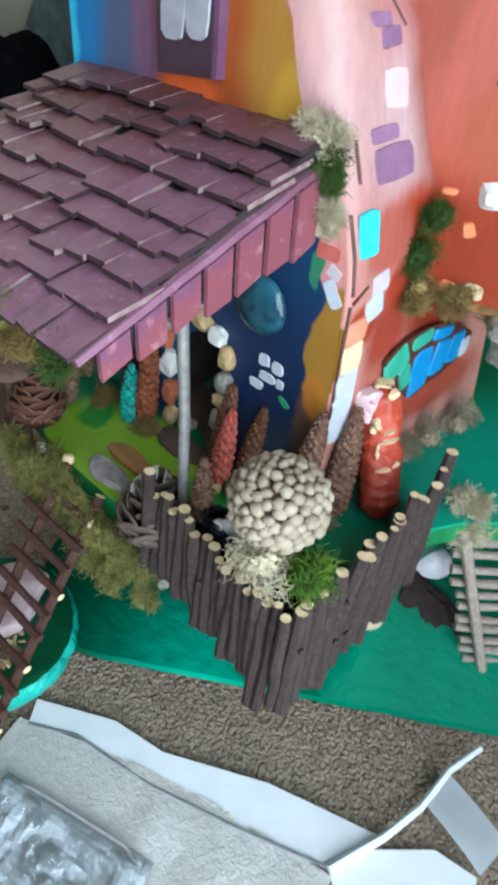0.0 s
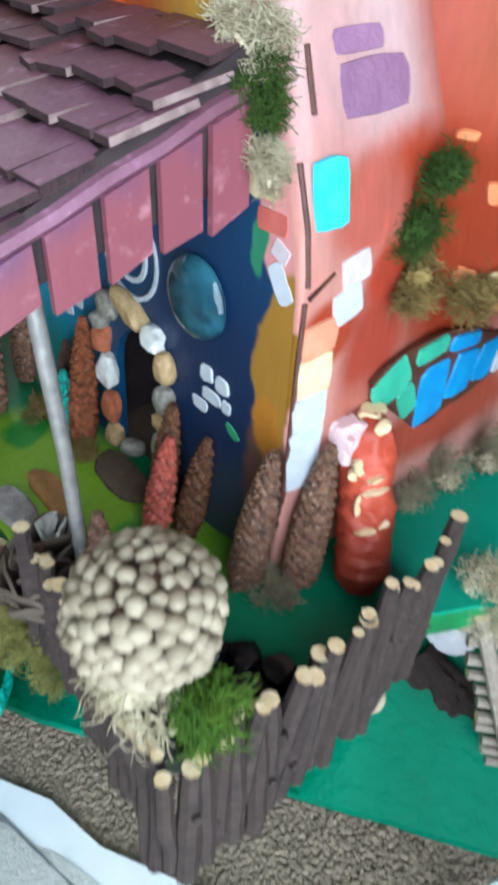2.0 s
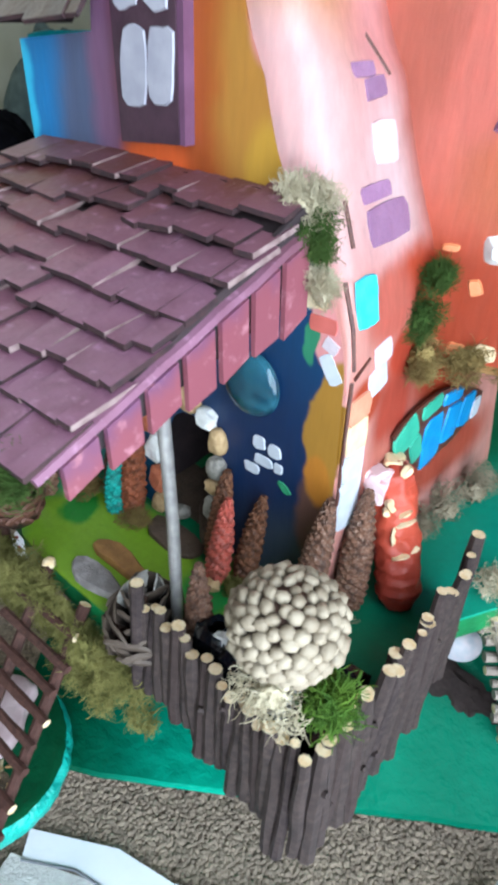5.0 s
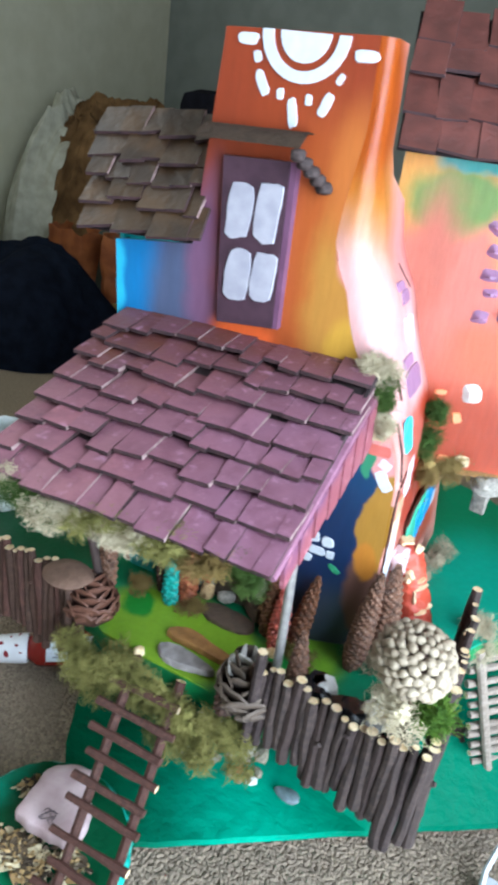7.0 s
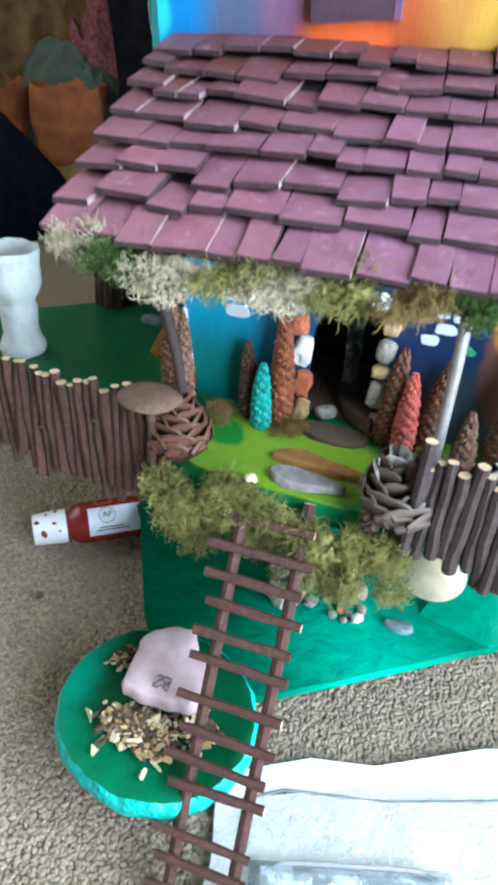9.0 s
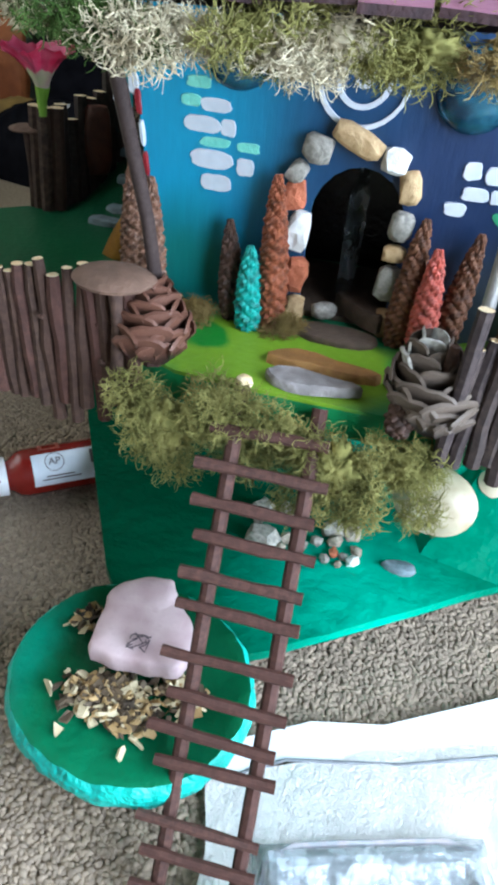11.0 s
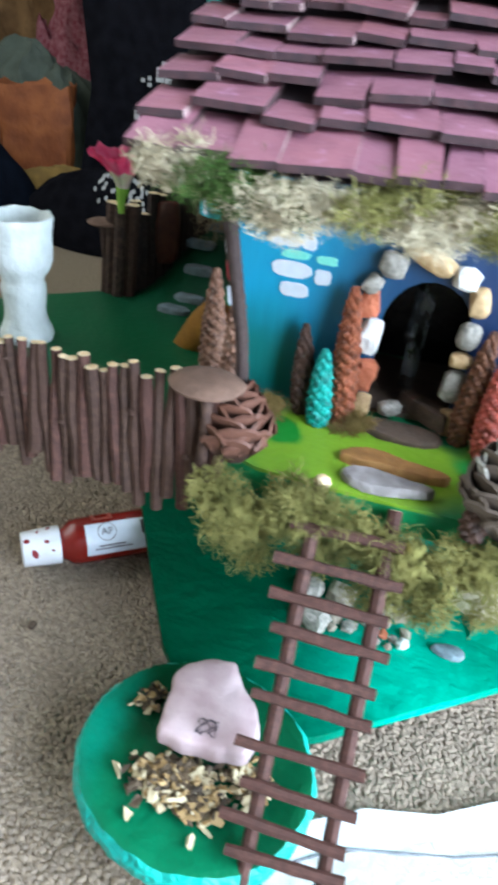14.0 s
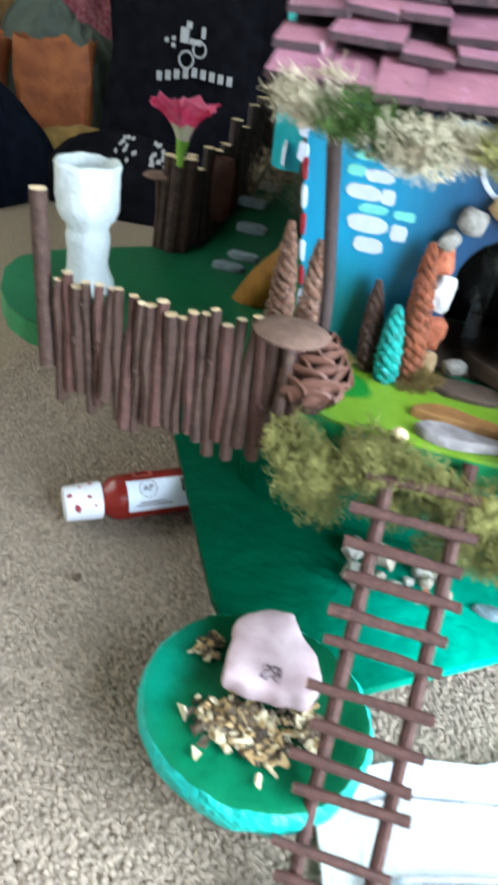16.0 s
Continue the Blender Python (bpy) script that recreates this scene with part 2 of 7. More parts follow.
_c = _m.mix(_m.math("MULTIPLY", _m.ramp(_m.noise(140, 4), 0.58, 0.75), 0.5), _c, rgb("b98aa4"))
SHINGLE = _m.done(_c, _m.math("ADD", _m.noise(260, 4), _m.noise(60)), 0.5, 0.001)
# card sides darkened: the shadow under each shingle is in their colour
SHINGLE_EDGE_SHADE = plain("shaded_card_edge", "2c1c20", "432a2c", 200, 0.8)
UNDER_DARK = plain("dark_underlay_and_shade", "2a1f22", "3a2c2e", 90, 0.8)
_m = Nodes("verge_board_paint", 0.45)
_x = _m.n("ShaderNodeSeparateXYZ")
_m.put(_x.inputs[0], _m.pos)
_h = _m.math("SUBTRACT", _x.outputs[2], _m.math("MULTIPLY", _x.outputs[1], 0.4))
_c = _m.mix(_m.ramp(_m.math("ADD", _h, _m.math("MULTIPLY", _m.noise(60), 0.02)), 0.39, 0.404), rgb("844852"), rgb("6b4662"))
_c = _m.mix(_m.ramp(_m.noise(140), 0.55, 0.75), _c, rgb("a8707a"))
VERGE = _m.done(_c, _m.noise(200), 0.3, 0.0008)
TILE_BROWN = plain("brown_card_shingle", "2a1d16", "4c3622", 45, 0.42, 0.4, 0.001, vary=0.7)
TILE_RED = plain("dark_red_shingle", "47221c", "5e2f28", 70, 0.6, 0.3, 0.001, vary=0.4)
# green paint; shade below the platform and light before it are coloured in
BASE_GREEN = painted("green_base_paint_and_shade", "06513a", [
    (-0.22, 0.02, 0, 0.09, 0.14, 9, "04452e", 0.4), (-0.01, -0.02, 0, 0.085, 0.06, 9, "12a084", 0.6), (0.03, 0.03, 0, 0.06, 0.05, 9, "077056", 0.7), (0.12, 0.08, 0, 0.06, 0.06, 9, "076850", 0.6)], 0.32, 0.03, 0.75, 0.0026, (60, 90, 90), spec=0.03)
POD_GREEN = painted("green_pod_paint", "04482a", [(-0.16, -0.17, 0, 0.05, 0.03, 9, "0a6442", 0.7), (-0.21, -0.12, 0.03, 0.02, 0.08, 0.05, "0c7860", 0.6), (-0.14, -0.1, 0.07, 0.05, 0.05, 0.02, "043f26", 0.5)], 0.5, 0.03, 0.5, 0.0015, spec=0.1)
# lime lawn and greens; the dark left patches paint in the garden's shade
LAWN = painted("garden_paint_and_shade", "0a6f48", [
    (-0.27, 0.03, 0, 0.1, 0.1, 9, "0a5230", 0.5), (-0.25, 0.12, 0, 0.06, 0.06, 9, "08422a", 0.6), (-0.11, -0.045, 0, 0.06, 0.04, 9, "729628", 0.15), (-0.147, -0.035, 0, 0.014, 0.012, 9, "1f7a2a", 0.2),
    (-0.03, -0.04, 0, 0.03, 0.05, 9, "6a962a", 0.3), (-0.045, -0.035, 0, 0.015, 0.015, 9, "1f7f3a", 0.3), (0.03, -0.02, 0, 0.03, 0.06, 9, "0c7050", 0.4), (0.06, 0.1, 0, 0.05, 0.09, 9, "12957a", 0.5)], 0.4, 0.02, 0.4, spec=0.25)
TIP_GREEN = plain("bright_green_edge_paint", "148048", "0e6438", 60, 0.45, 0.4)
BARK = bark_like("twig_bark", "33241f", "523e34", "432c23")
BARK_DARK = bark_like("dark_twig_bark", "2a2121", "463a38", "3c2e2a")
BARK_RED = bark_like("reddish_twig_bark", "3d2823", "583b33", "452922")
BARK_PALE = bark_like("pale_dry_twig", "8a7d72", "a99c90", "776a60")
CUT = plain("fresh_cut_wood", "d9b98a", "e9d6b4", 300, 0.7, 0.4)
MOSS_OLIVE = plain("olive_reindeer_moss", "5c5a30", "948e56", 90, 0.9, 0.2, spec=0.1)
MOSS_CREAM = plain("cream_dried_moss", "a3957a", "cec3a8", 90, 0.9, 0.2, spec=0.1)
MOSS_BROWN = plain("brown_dried_moss", "6e5a36", "8f7a4c", 90, 0.9, 0.2, spec=0.1)
MOSS_GREY = plain("grey_lichen_moss", "81755f", "a89b84", 90, 0.9, 0.2, spec=0.1)
MOSS_GREEN = plain("deep_green_moss", "2f451d", "4c6030", 90, 0.9, 0.2, spec=0.1)
MOSS_BRIGHT = plain("bright_green_sprig", "35581c", "66862e", 90, 0.7, 0.2, spec=0.2)


def cone_mat(name, gap, scale, tip, rough=0.65):
    """Pressed cone scales: dark between them, pale and worn on their tips, different on every cone."""
    m = Nodes(name, rough, spec=0.35)
    g = m.noise(700, 4, 0.6)
    v = m.voronoi(300)
    c = m.mix(m.math("MULTIPLY", m.ramp(m.math("ADD", v, m.math("MULTIPLY", g, 0.5)), 0.62, 1.1), 0.75), rgb(scale), rgb(gap))
    c = m.mix(m.math("MULTIPLY", m.ramp(g, 0.5, 0.72), 0.45), c, rgb(tip))
    c = m.mix(m.math("MULTIPLY", m.ramp(m.noise(110, 3), 0.4, 0.7), 0.35), c, rgb(gap))
    hsv = m.n("ShaderNodeHueSaturation")
    m.put(hsv.inputs["Value"], m.math("ADD", m.math("MULTIPLY", m.n("ShaderNodeObjectInfo").outputs["Random"], 0.3), 0.85))
    m.put(hsv.inputs["Color"], c)
    return m.done(hsv.outputs[0], m.math("SUBTRACT", g, v), 0.5, 0.0008)


CONE_BROWN = cone_mat("brown_cone_scales", "2c1710", "70462f", "94694c")
CONE_DARK = cone_mat("dark_cone_scales", "21140f", "4c3328", "6a5040")
CONE_TAN = cone_mat("tan_cone_scales", "36221b", "76523f", "c4a794")
CONE_TEAL = cone_mat("teal_painted_cone", "0a5650", "169a8e", "3cc0ae", 0.5)
CONE_PINK = cone_mat("coral_painted_cone", "6a3028", "bb5648", "d88674", 0.5)
CONE_RUST = cone_mat("rust_painted_cone", "42200f", "87472c", "a8663e", 0.6)


def scale_mat(name, root_shade, tip, edge, lo=0.003, hi=0.013):
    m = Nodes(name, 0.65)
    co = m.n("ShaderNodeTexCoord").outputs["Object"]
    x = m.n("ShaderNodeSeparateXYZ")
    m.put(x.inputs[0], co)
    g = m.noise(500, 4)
    # near-black roots put the shade between the scales into the colour
    c = m.mix(m.ramp(m.math("ADD", x.outputs[0], m.math("MULTIPLY", g, 0.004)), lo, hi), rgb(root_shade), rgb(tip))
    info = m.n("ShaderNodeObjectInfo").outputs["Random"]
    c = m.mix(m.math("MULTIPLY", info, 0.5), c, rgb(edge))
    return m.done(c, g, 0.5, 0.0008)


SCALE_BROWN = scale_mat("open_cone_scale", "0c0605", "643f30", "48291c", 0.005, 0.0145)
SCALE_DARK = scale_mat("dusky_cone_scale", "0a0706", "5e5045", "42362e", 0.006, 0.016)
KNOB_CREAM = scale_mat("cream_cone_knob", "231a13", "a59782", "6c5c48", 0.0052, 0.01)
STONE_A = plain("grey_speckled_stone", "76716a", "a69f94", 350, 0.7, 0.5, 0.001)
STONE_B = plain("tan_stone", "a5855c", "c5a67c", 300, 0.65, 0.4, 0.001)
STONE_C = plain("white_quartz_pebble", "d5d3cf", "e6e4e0", 300, 0.5, 0.3)
BRICKY = plain("terracotta_chip", "a85a3c", "bb6d4e", 300, 0.8, 0.5)
SLATE = plain("grey_slate", "77706e", "98908e", 160, 0.7, 0.5, 0.001)
SLATE_BLUE = plain("blue_grey_slate", "5c6a70", "788890", 160, 0.7, 0.5, 0.001)
SLAB_BROWN = plain("brown_flagstone", "8a5f34", "a2743f", 160, 0.7, 0.4, 0.001)
SLAB_DARK = plain("dark_flagstone", "4a3b30", "5c4a3c", 160, 0.8, 0.5, 0.001)
PINK_STONE = plain("rose_pink_stone", "aa9092", "c4aeb0", 60, 0.55, 0.35, 0.0008)
INK = plain("dark_ink", "4a4048", "5a4c54", 300, 0.7)
CHIP_A = plain("tan_wood_chip", "86693f", "c0a374", 60, 0.8, 0.4)
PALE_PINK = plain("pale_pink_paint_patch", "e4c6c8", "dcb8bc", 120, 0.4, 0.2, 0.0005)
PEARL = plain("pearly_shell", "b8bcc4", "d4c8cc", 160, 0.25, 0.2)
PEBBLE = plain("beige_stone_chip", "7c7262", "a69b8a", 260, 0.8, 0.5, 0.001)
# teal rim paint, brightened in colour for the light on the islet's side
TEAL_RIM_LIT = plain("teal_rim_paint_lit", "0e9488", "1cbcaa", 60, 0.45, 0.8, 0.002)
CHIP_C = plain("pale_dry_chip", "a89878", "cbbd9c", 90, 0.8, 0.4)
SHINGLE_WORN = plain("worn_card_edge", "9a8280", "6c5452", 180, 0.7)
CHIP_B = plain("dark_bark_chip", "2e241c", "6e5c46", 70, 0.8, 0.4)
SHELL = plain("ivory_seashell", "a4957a", "bcae96", 80, 0.4, 0.2)
CLAY = plain("white_air_dry_clay", "c2c8c6", "d4d9d7", 90, 0.65, 0.5, 0.001)
PETAL = plain("pink_silk_petal", "e8487f", "f58ab0", 120, 0.6, 0.3)
PETAL_PALE = plain("pale_petal_throat", "e8d0d4", "dfe6c0", 120, 0.6, 0.2)
STEM = plain("green_stem", "6f9a2c", "8ab43a", 120, 0.6, 0.2)
MUSH = plain("brown_bracket_mushroom", "5c4538", "75594a", 130, 0.85, 0.5, 0.001)
MUSTARD = plain("mustard_dried_leaf", "a8742a", "c0892f", 120, 0.7, 0.4, 0.001)
RED_LOG = painted("red_painted_roll", "a03a2a", [(0.03, 0.01, 0.2, 0.03, 0.02, 0.02, "8e2c22", 0.5), (0.02, 0.03, 0.255, 0.02, 0.02, 0.015, "c6503a", 0.5)], 0.5, 0.02, 0.8)
METAL_POST = plain("grey_tin_post", "8f8c8a", "a8a4a0", 200, 0.4, 0.2, metal=0.4)
WHITE_CARD = plain("white_card", "e2e6ec", "eceff4", 40, 0.6, 0.15, 0.0006)
WHITE_CLOTH = plain("white_paper_towel", "efeeeb", "f8f7f4", 160, 0.85, 0.6, 0.0012)
DARK_LINE = plain("grey_card_edge", "6a6c70", "82848a", 200, 0.7)
BLACK_CLOTH = plain("black_cotton", "0b0b0f", "15151a", 40, 0.95, 0.4, 0.002, spec=0.05)
NAVY_CLOTH = plain("navy_cotton", "0c1019", "141a26", 40, 0.95, 0.4, 0.002, spec=0.06)
BURLAP = plain("olive_brown_burlap", "4a3520", "745839", 22, 0.9, 0.7, 0.002, spec=0.1)
KRAFT = plain("brown_paper", "7a3e1a", "a05c2e", 30, 0.7, 0.5, 0.002)
OLIVE_CLOTH = plain("dull_green_cloth", "3e463c", "4c544a", 40, 0.9, 0.4, 0.002)
GREY_CLOTH = plain("grey_green_cloth", "4c5a58", "60706c", 40, 0.9, 0.4, 0.002)
MUSTARD_CLOTH = plain("mustard_tan_cloth", "6e5628", "8c6f36", 40, 0.9, 0.4, 0.002)
PALE_CLOTH = plain("off_white_cloth", "9a9886", "b2b09e", 40, 0.9, 0.4, 0.002)
PLAID = plain("red_checked_cloth", "6a2230", "8a5a60", 120, 0.9, 0.4, 0.002)
PRINT = plain("white_screen_print", "989898", "aaaaaa", 120, 0.7)
PALE_ORANGE = plain("pale_orange_paint_patch", "e08a5c", "dc7a4c", 120, 0.5, 0.3, 0.0006)
CREAM_SALMON = plain("salmon_cream_paint_patch", "d99a7c", "d28468", 120, 0.5, 0.3, 0.0006)
BLUE_GREY_DAB = plain("blue_grey_paint_patch", "b9c4d2", "c6cedb", 120, 0.5, 0.3, 0.0006)
ROSE_DAB = plain("rose_paint_patch", "c4655c", "b85a50", 120, 0.5, 0.3, 0.0006)
WHITE_TIP = plain("white_painted_scale", "cfcdc6", "8a8078", 300, 0.6, 0.4)
TWIG_GREY = bark_like("grey_brown_twig", "2e2624", "4e403b", "3a2f2d")
BOTTLE_RED = plain("glossy_red_bottle", "701a14", "80201a", 60, 0.25, 0.1)
CAP_WHITE = plain("paint_smeared_white_cap", "d8d8dc", "e4e4e8", 90, 0.35, 0.2)
SMEAR = plain("dried_red_paint", "7a1420", "8e1c24", 200, 0.4, 0.3)
LABEL = plain("bottle_label_paper", "c4ccd6", "d2d8e0", 90, 0.45, 0.1)
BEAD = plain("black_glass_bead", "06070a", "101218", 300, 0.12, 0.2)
SILVER = plain("silver_foil", "b0b4ba", "d0d4d8", 200, 0.25, 0.4, metal=0.9)

GEM = Nodes("blue_glass_gem", 0.03)
GEM.b.inputs["Transmission Weight"].default_value = 0.75
GEM.b.inputs["IOR"].default_value = 1.5
GEM = GEM.done(GEM.mix(GEM.ramp(GEM.noise(60), 0.4, 0.65), rgb("0e4664"), rgb("58a8c0")), GEM.noise(110), 0.35, 0.001)
CLEAR = Nodes("clear_plastic_glints", 0.05)
CLEAR.b.inputs["Alpha"].default_value = 0.42
CLEAR.b.inputs["Specular IOR Level"].default_value = 1.0
# grey and pale tones stand for reflections in the crumpled film
CLEAR = CLEAR.done(CLEAR.mix(CLEAR.ramp(CLEAR.noise(80, 4), 0.4, 0.6), rgb("7e898f"), rgb("ccd6de")), CLEAR.noise(110, 4), 0.9, 0.004)
PANE = Nodes("window_glass", 0.02)
PANE.b.inputs["Transmission Weight"].default_value = 1.0
PANE = PANE.done(rgb("ffffff"))


# ---- mesh helpers ----
def part(name, bm, material, parent=None, label="", smooth=True):
    me = bpy.data.meshes.new(name)
    bm.to_mesh(me)
    bm.free()
    for m in material if isinstance(material, (list, tuple)) else [material]:
        me.materials.append(m)
    if smooth:
        me.shade_smooth()
        me.set_sharp_from_angle(angle=radians(42))
    ob = new(name, me)
    if parent is not None:
        attach(ob, parent)
    return tagged(ob, label)


def attach(ob, parent):
    ob.parent = parent
    if parent.parent is None:
        ob.matrix_parent_inverse = parent.matrix_basis.inverted()
    return ob


def share(name, me, m, parent):
    """Another object on the same mesh, at the pose m, under parent."""
    ob = new(name, me)
    attach(ob, parent)
    ob.matrix_basis = m
    return ob


def thing(name, at, label, category, group="", kind=""):
    ob = new(name)
    ob.empty_display_size = 0.01
    ob.matrix_basis = Matrix.Translation(at)
    return tagged(ob, label, category, group, kind)


def single(name, bm, material, label, category, group="", kind="", smooth=True):
    return tagged(part(name, bm, material, None, "", smooth), label, category, group, kind)


def V(*a):
    return Vector(a)


def tube(bm, pts, radii, sides=8, ends=True, end_index=0):
    """A tube along points; end faces may take another material slot."""
    pts = [Vector(p) for p in pts]
    rings = []
    for i, p in enumerate(pts):
        d = (pts[min(i + 1, len(pts) - 1)] - pts[max(i - 1, 0)]).normalized()
        a = d.orthogonal().normalized() if i == 0 else (a - d * a.dot(d)).normalized()
        b = d.cross(a)
        r = radii[i] if isinstance(radii, (list, tuple)) else radii
        rings.append([bm.verts.new(p + (a * math.cos(k * math.tau / sides) + b * math.sin(k * math.tau / sides)) * r) for k in range(sides)])
    for r0, r1 in zip(rings, rings[1:]):
        for k in range(sides):
            bm.faces.new((r0[k], r0[(k + 1) % sides], r1[(k + 1) % sides], r1[k]))
    if ends:
        f = bm.faces.new(rings[-1])
        f.material_index = end_index
        f = bm.faces.new(rings[0][::-1])
        f.material_index = end_index
    return rings


def prism(bm, outline, z0, z1, inset=0.0, jitter=0.0, rng=None):
    """A plate from an outline of (x, y), with a softened upper edge."""
    cx = sum(p[0] for p in outline) / len(outline)
    cy = sum(p[1] for p in outline) / len(outline)
    lo, mid, top = [], [], []
    for x, y in outline:
        d = V(x - cx, y - cy).normalized()
        lo.append(bm.verts.new((x, y, z0)))
        mid.append(bm.verts.new((x, y, z1 - inset)))
        top.append(bm.verts.new((x - d.x * inset, y - d.y * inset, z1 + (rng.uniform(-jitter, jitter) if rng else 0))))
    n = len(outline)
    for a, b in ((lo, mid), (mid, top)):
        for i in range(n):
            bm.faces.new((a[i], a[(i + 1) % n], b[(i + 1) % n], b[i]))
    bm.faces.new(top)
    bm.faces.new(lo[::-1])
    bmesh.ops.recalc_face_normals(bm, faces=bm.faces)


def box(bm, centre, size, rot=None, bevel=0.0):
    g = bmesh.ops.create_cube(bm, size=1)
    m = Matrix.Translation(centre) @ (rot.to_4x4() if rot else Matrix.Identity(4)) @ Matrix.Diagonal((*size, 1))
    bmesh.ops.transform(bm, matrix=m, verts=g["verts"])
    if bevel:
        edges = list({e for v in g["verts"] for e in v.link_edges})
        bmesh.ops.bevel(bm, geom=edges, offset=bevel, segments=2, affect="EDGES", profile=0.6)


def rock(bm, centre, size, seed, rough=0.25, sub=2, rot=None):
    g = bmesh.ops.create_icosphere(bm, subdivisions=sub, radius=1)
    r = Matrix.Rotation(seed * 1.7, 3, "Z") if rot is None else rot
    for v in g["verts"]:
        d = v.co.normalized()
        k = 1 + rough * noise.noise(d * 1.6 + V(seed * 3.1, seed, 0)) + rough * 0.35 * noise.noise(d * 4 + V(seed, 2, 9))
        c = V(*(max(-0.78, min(0.78, q)) for q in d * k))
        v.co = Vector(centre) + r @ V(c.x * size[0], c.y * size[1], c.z * size[2])


def grid_sheet(bm, nx, ny, fn):
    vs = [[bm.verts.new(fn(i / nx, j / ny)) for i in range(nx + 1)] for j in range(ny + 1)]
    for j in range(ny):
        for i in range(nx):
            bm.faces.new((vs[j][i], vs[j][i + 1], vs[j + 1][i + 1], vs[j + 1][i]))
    return vs


def filled(bm, loops, y0, y1, axis="Y"):
    """A wall from loops of (a, z): the first is its outline, the rest are holes; y0 to y1 is its thickness."""
    edges = []
    for loop in loops:
        vs = [bm.verts.new((a, y0, z)) for a, z in loop]
        edges += [bm.edges.new((vs[i], vs[(i + 1) % len(vs)])) for i in range(len(vs))]
    bmesh.ops.triangle_fill(bm, use_beauty=True, edges=edges)
    r = bmesh.ops.extrude_face_region(bm, geom=list(bm.faces))
    for v in r["geom"]:
        if isinstance(v, bmesh.types.BMVert):
            v.co.y = y1
    if axis == "X":
        for v in bm.verts:
            v.co = V(v.co.y, v.co.x, v.co.z)
    bmesh.ops.recalc_face_normals(bm, faces=bm.faces)


def lerp_table(table, z):
    for (z0, a), (z1, b) in zip(table, table[1:]):
        if z <= z1:
            return a + (b - a) * (z - z0) / (z1 - z0)
    return table[-1][1]


# ---- the room ----
NORTH, SOUTH, CEIL = 1.85, -1.7, 2.4


def room():
    bm = bmesh.new()
    box(bm, ((WEST + EAST) / 2, (NORTH + SOUTH) / 2, -0.03), (EAST - WEST + 0.4, NORTH - SOUTH + 0.4, 0.054))
    floor = single("floor", bm, CARPET_BASE_LIT, "beige looped carpet floor", "carpet", kind="structure")
    walls = [("wall_north", ((WEST + EAST) / 2, NORTH + 0.06, CEIL / 2), (EAST - WEST + 0.24, 0.12, CEIL), WALL_GREY, "plain grey painted wall"),
             ("wall_south", ((WEST + EAST) / 2, SOUTH - 0.06, CEIL / 2), (EAST - WEST + 0.24, 0.12, CEIL), WALL_BEIGE, "plain beige painted wall")]
    for n, c, s, m, l in walls:
        bm = bmesh.new()
        box(bm, c, s)
        single(n, bm, m, l, "wall", kind="structure")
    bm = bmesh.new()
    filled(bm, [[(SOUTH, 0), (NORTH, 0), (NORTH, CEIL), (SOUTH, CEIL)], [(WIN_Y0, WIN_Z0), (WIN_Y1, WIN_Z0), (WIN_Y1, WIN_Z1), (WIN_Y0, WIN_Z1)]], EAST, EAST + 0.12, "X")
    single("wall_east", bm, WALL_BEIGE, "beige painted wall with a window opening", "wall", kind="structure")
    bm = bmesh.new()
    filled(bm, [[(SOUTH, 0), (NORTH, 0), (NORTH, CEIL), (SOUTH, CEIL)], [(WWIN_Y0, WWIN_Z0), (WWIN_Y1, WWIN_Z0), (WWIN_Y1, WWIN_Z1), (WWIN_Y0, WWIN_Z1)]], WEST, WEST - 0.12, "X")
    single("wall_west", bm, WALL_OLIVE, "pale olive painted wall with an added, unseen window opening", "wall", kind="structure")
    bm = bmesh.new()
    box(bm, ((WEST + EAST) / 2, (NORTH + SOUTH) / 2, CEIL + 0.05), (EAST - WEST + 0.4, NORTH - SOUTH + 0.4, 0.1))
    single("ceiling", bm, CEILING, "plain off-white ceiling", "ceiling", kind="structure")
    for n, c, s in (("baseboard", ((WEST + EAST) / 2, NORTH - 0.007, 0.045), (EAST - WEST, 0.014, 0.09)), ("baseboard", (WEST + 0.007, (NORTH + SOUTH) / 2, 0.045), (0.014, NORTH - SOUTH - 0.03, 0.09))):
        bm = bmesh.new()
        box(bm, c, s, bevel=0.003)
        single(n, bm, WOOD_WHITE, "white painted wooden baseboard", "baseboard", kind="structure")
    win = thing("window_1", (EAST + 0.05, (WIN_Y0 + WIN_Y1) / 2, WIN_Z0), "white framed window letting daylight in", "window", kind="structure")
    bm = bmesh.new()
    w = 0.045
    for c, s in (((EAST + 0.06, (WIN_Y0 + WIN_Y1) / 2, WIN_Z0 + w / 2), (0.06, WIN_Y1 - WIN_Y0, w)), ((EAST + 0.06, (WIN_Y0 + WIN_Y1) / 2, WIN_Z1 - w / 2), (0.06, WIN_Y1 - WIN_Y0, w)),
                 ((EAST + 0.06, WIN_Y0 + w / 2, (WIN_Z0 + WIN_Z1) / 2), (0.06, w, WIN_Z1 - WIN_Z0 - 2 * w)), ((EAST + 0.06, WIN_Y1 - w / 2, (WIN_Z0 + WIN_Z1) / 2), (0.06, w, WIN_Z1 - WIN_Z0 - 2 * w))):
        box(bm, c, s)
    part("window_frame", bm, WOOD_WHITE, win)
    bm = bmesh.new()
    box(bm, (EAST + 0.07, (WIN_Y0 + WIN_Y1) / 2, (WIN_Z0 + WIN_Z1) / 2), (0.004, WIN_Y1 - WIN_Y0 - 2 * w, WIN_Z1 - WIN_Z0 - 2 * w))
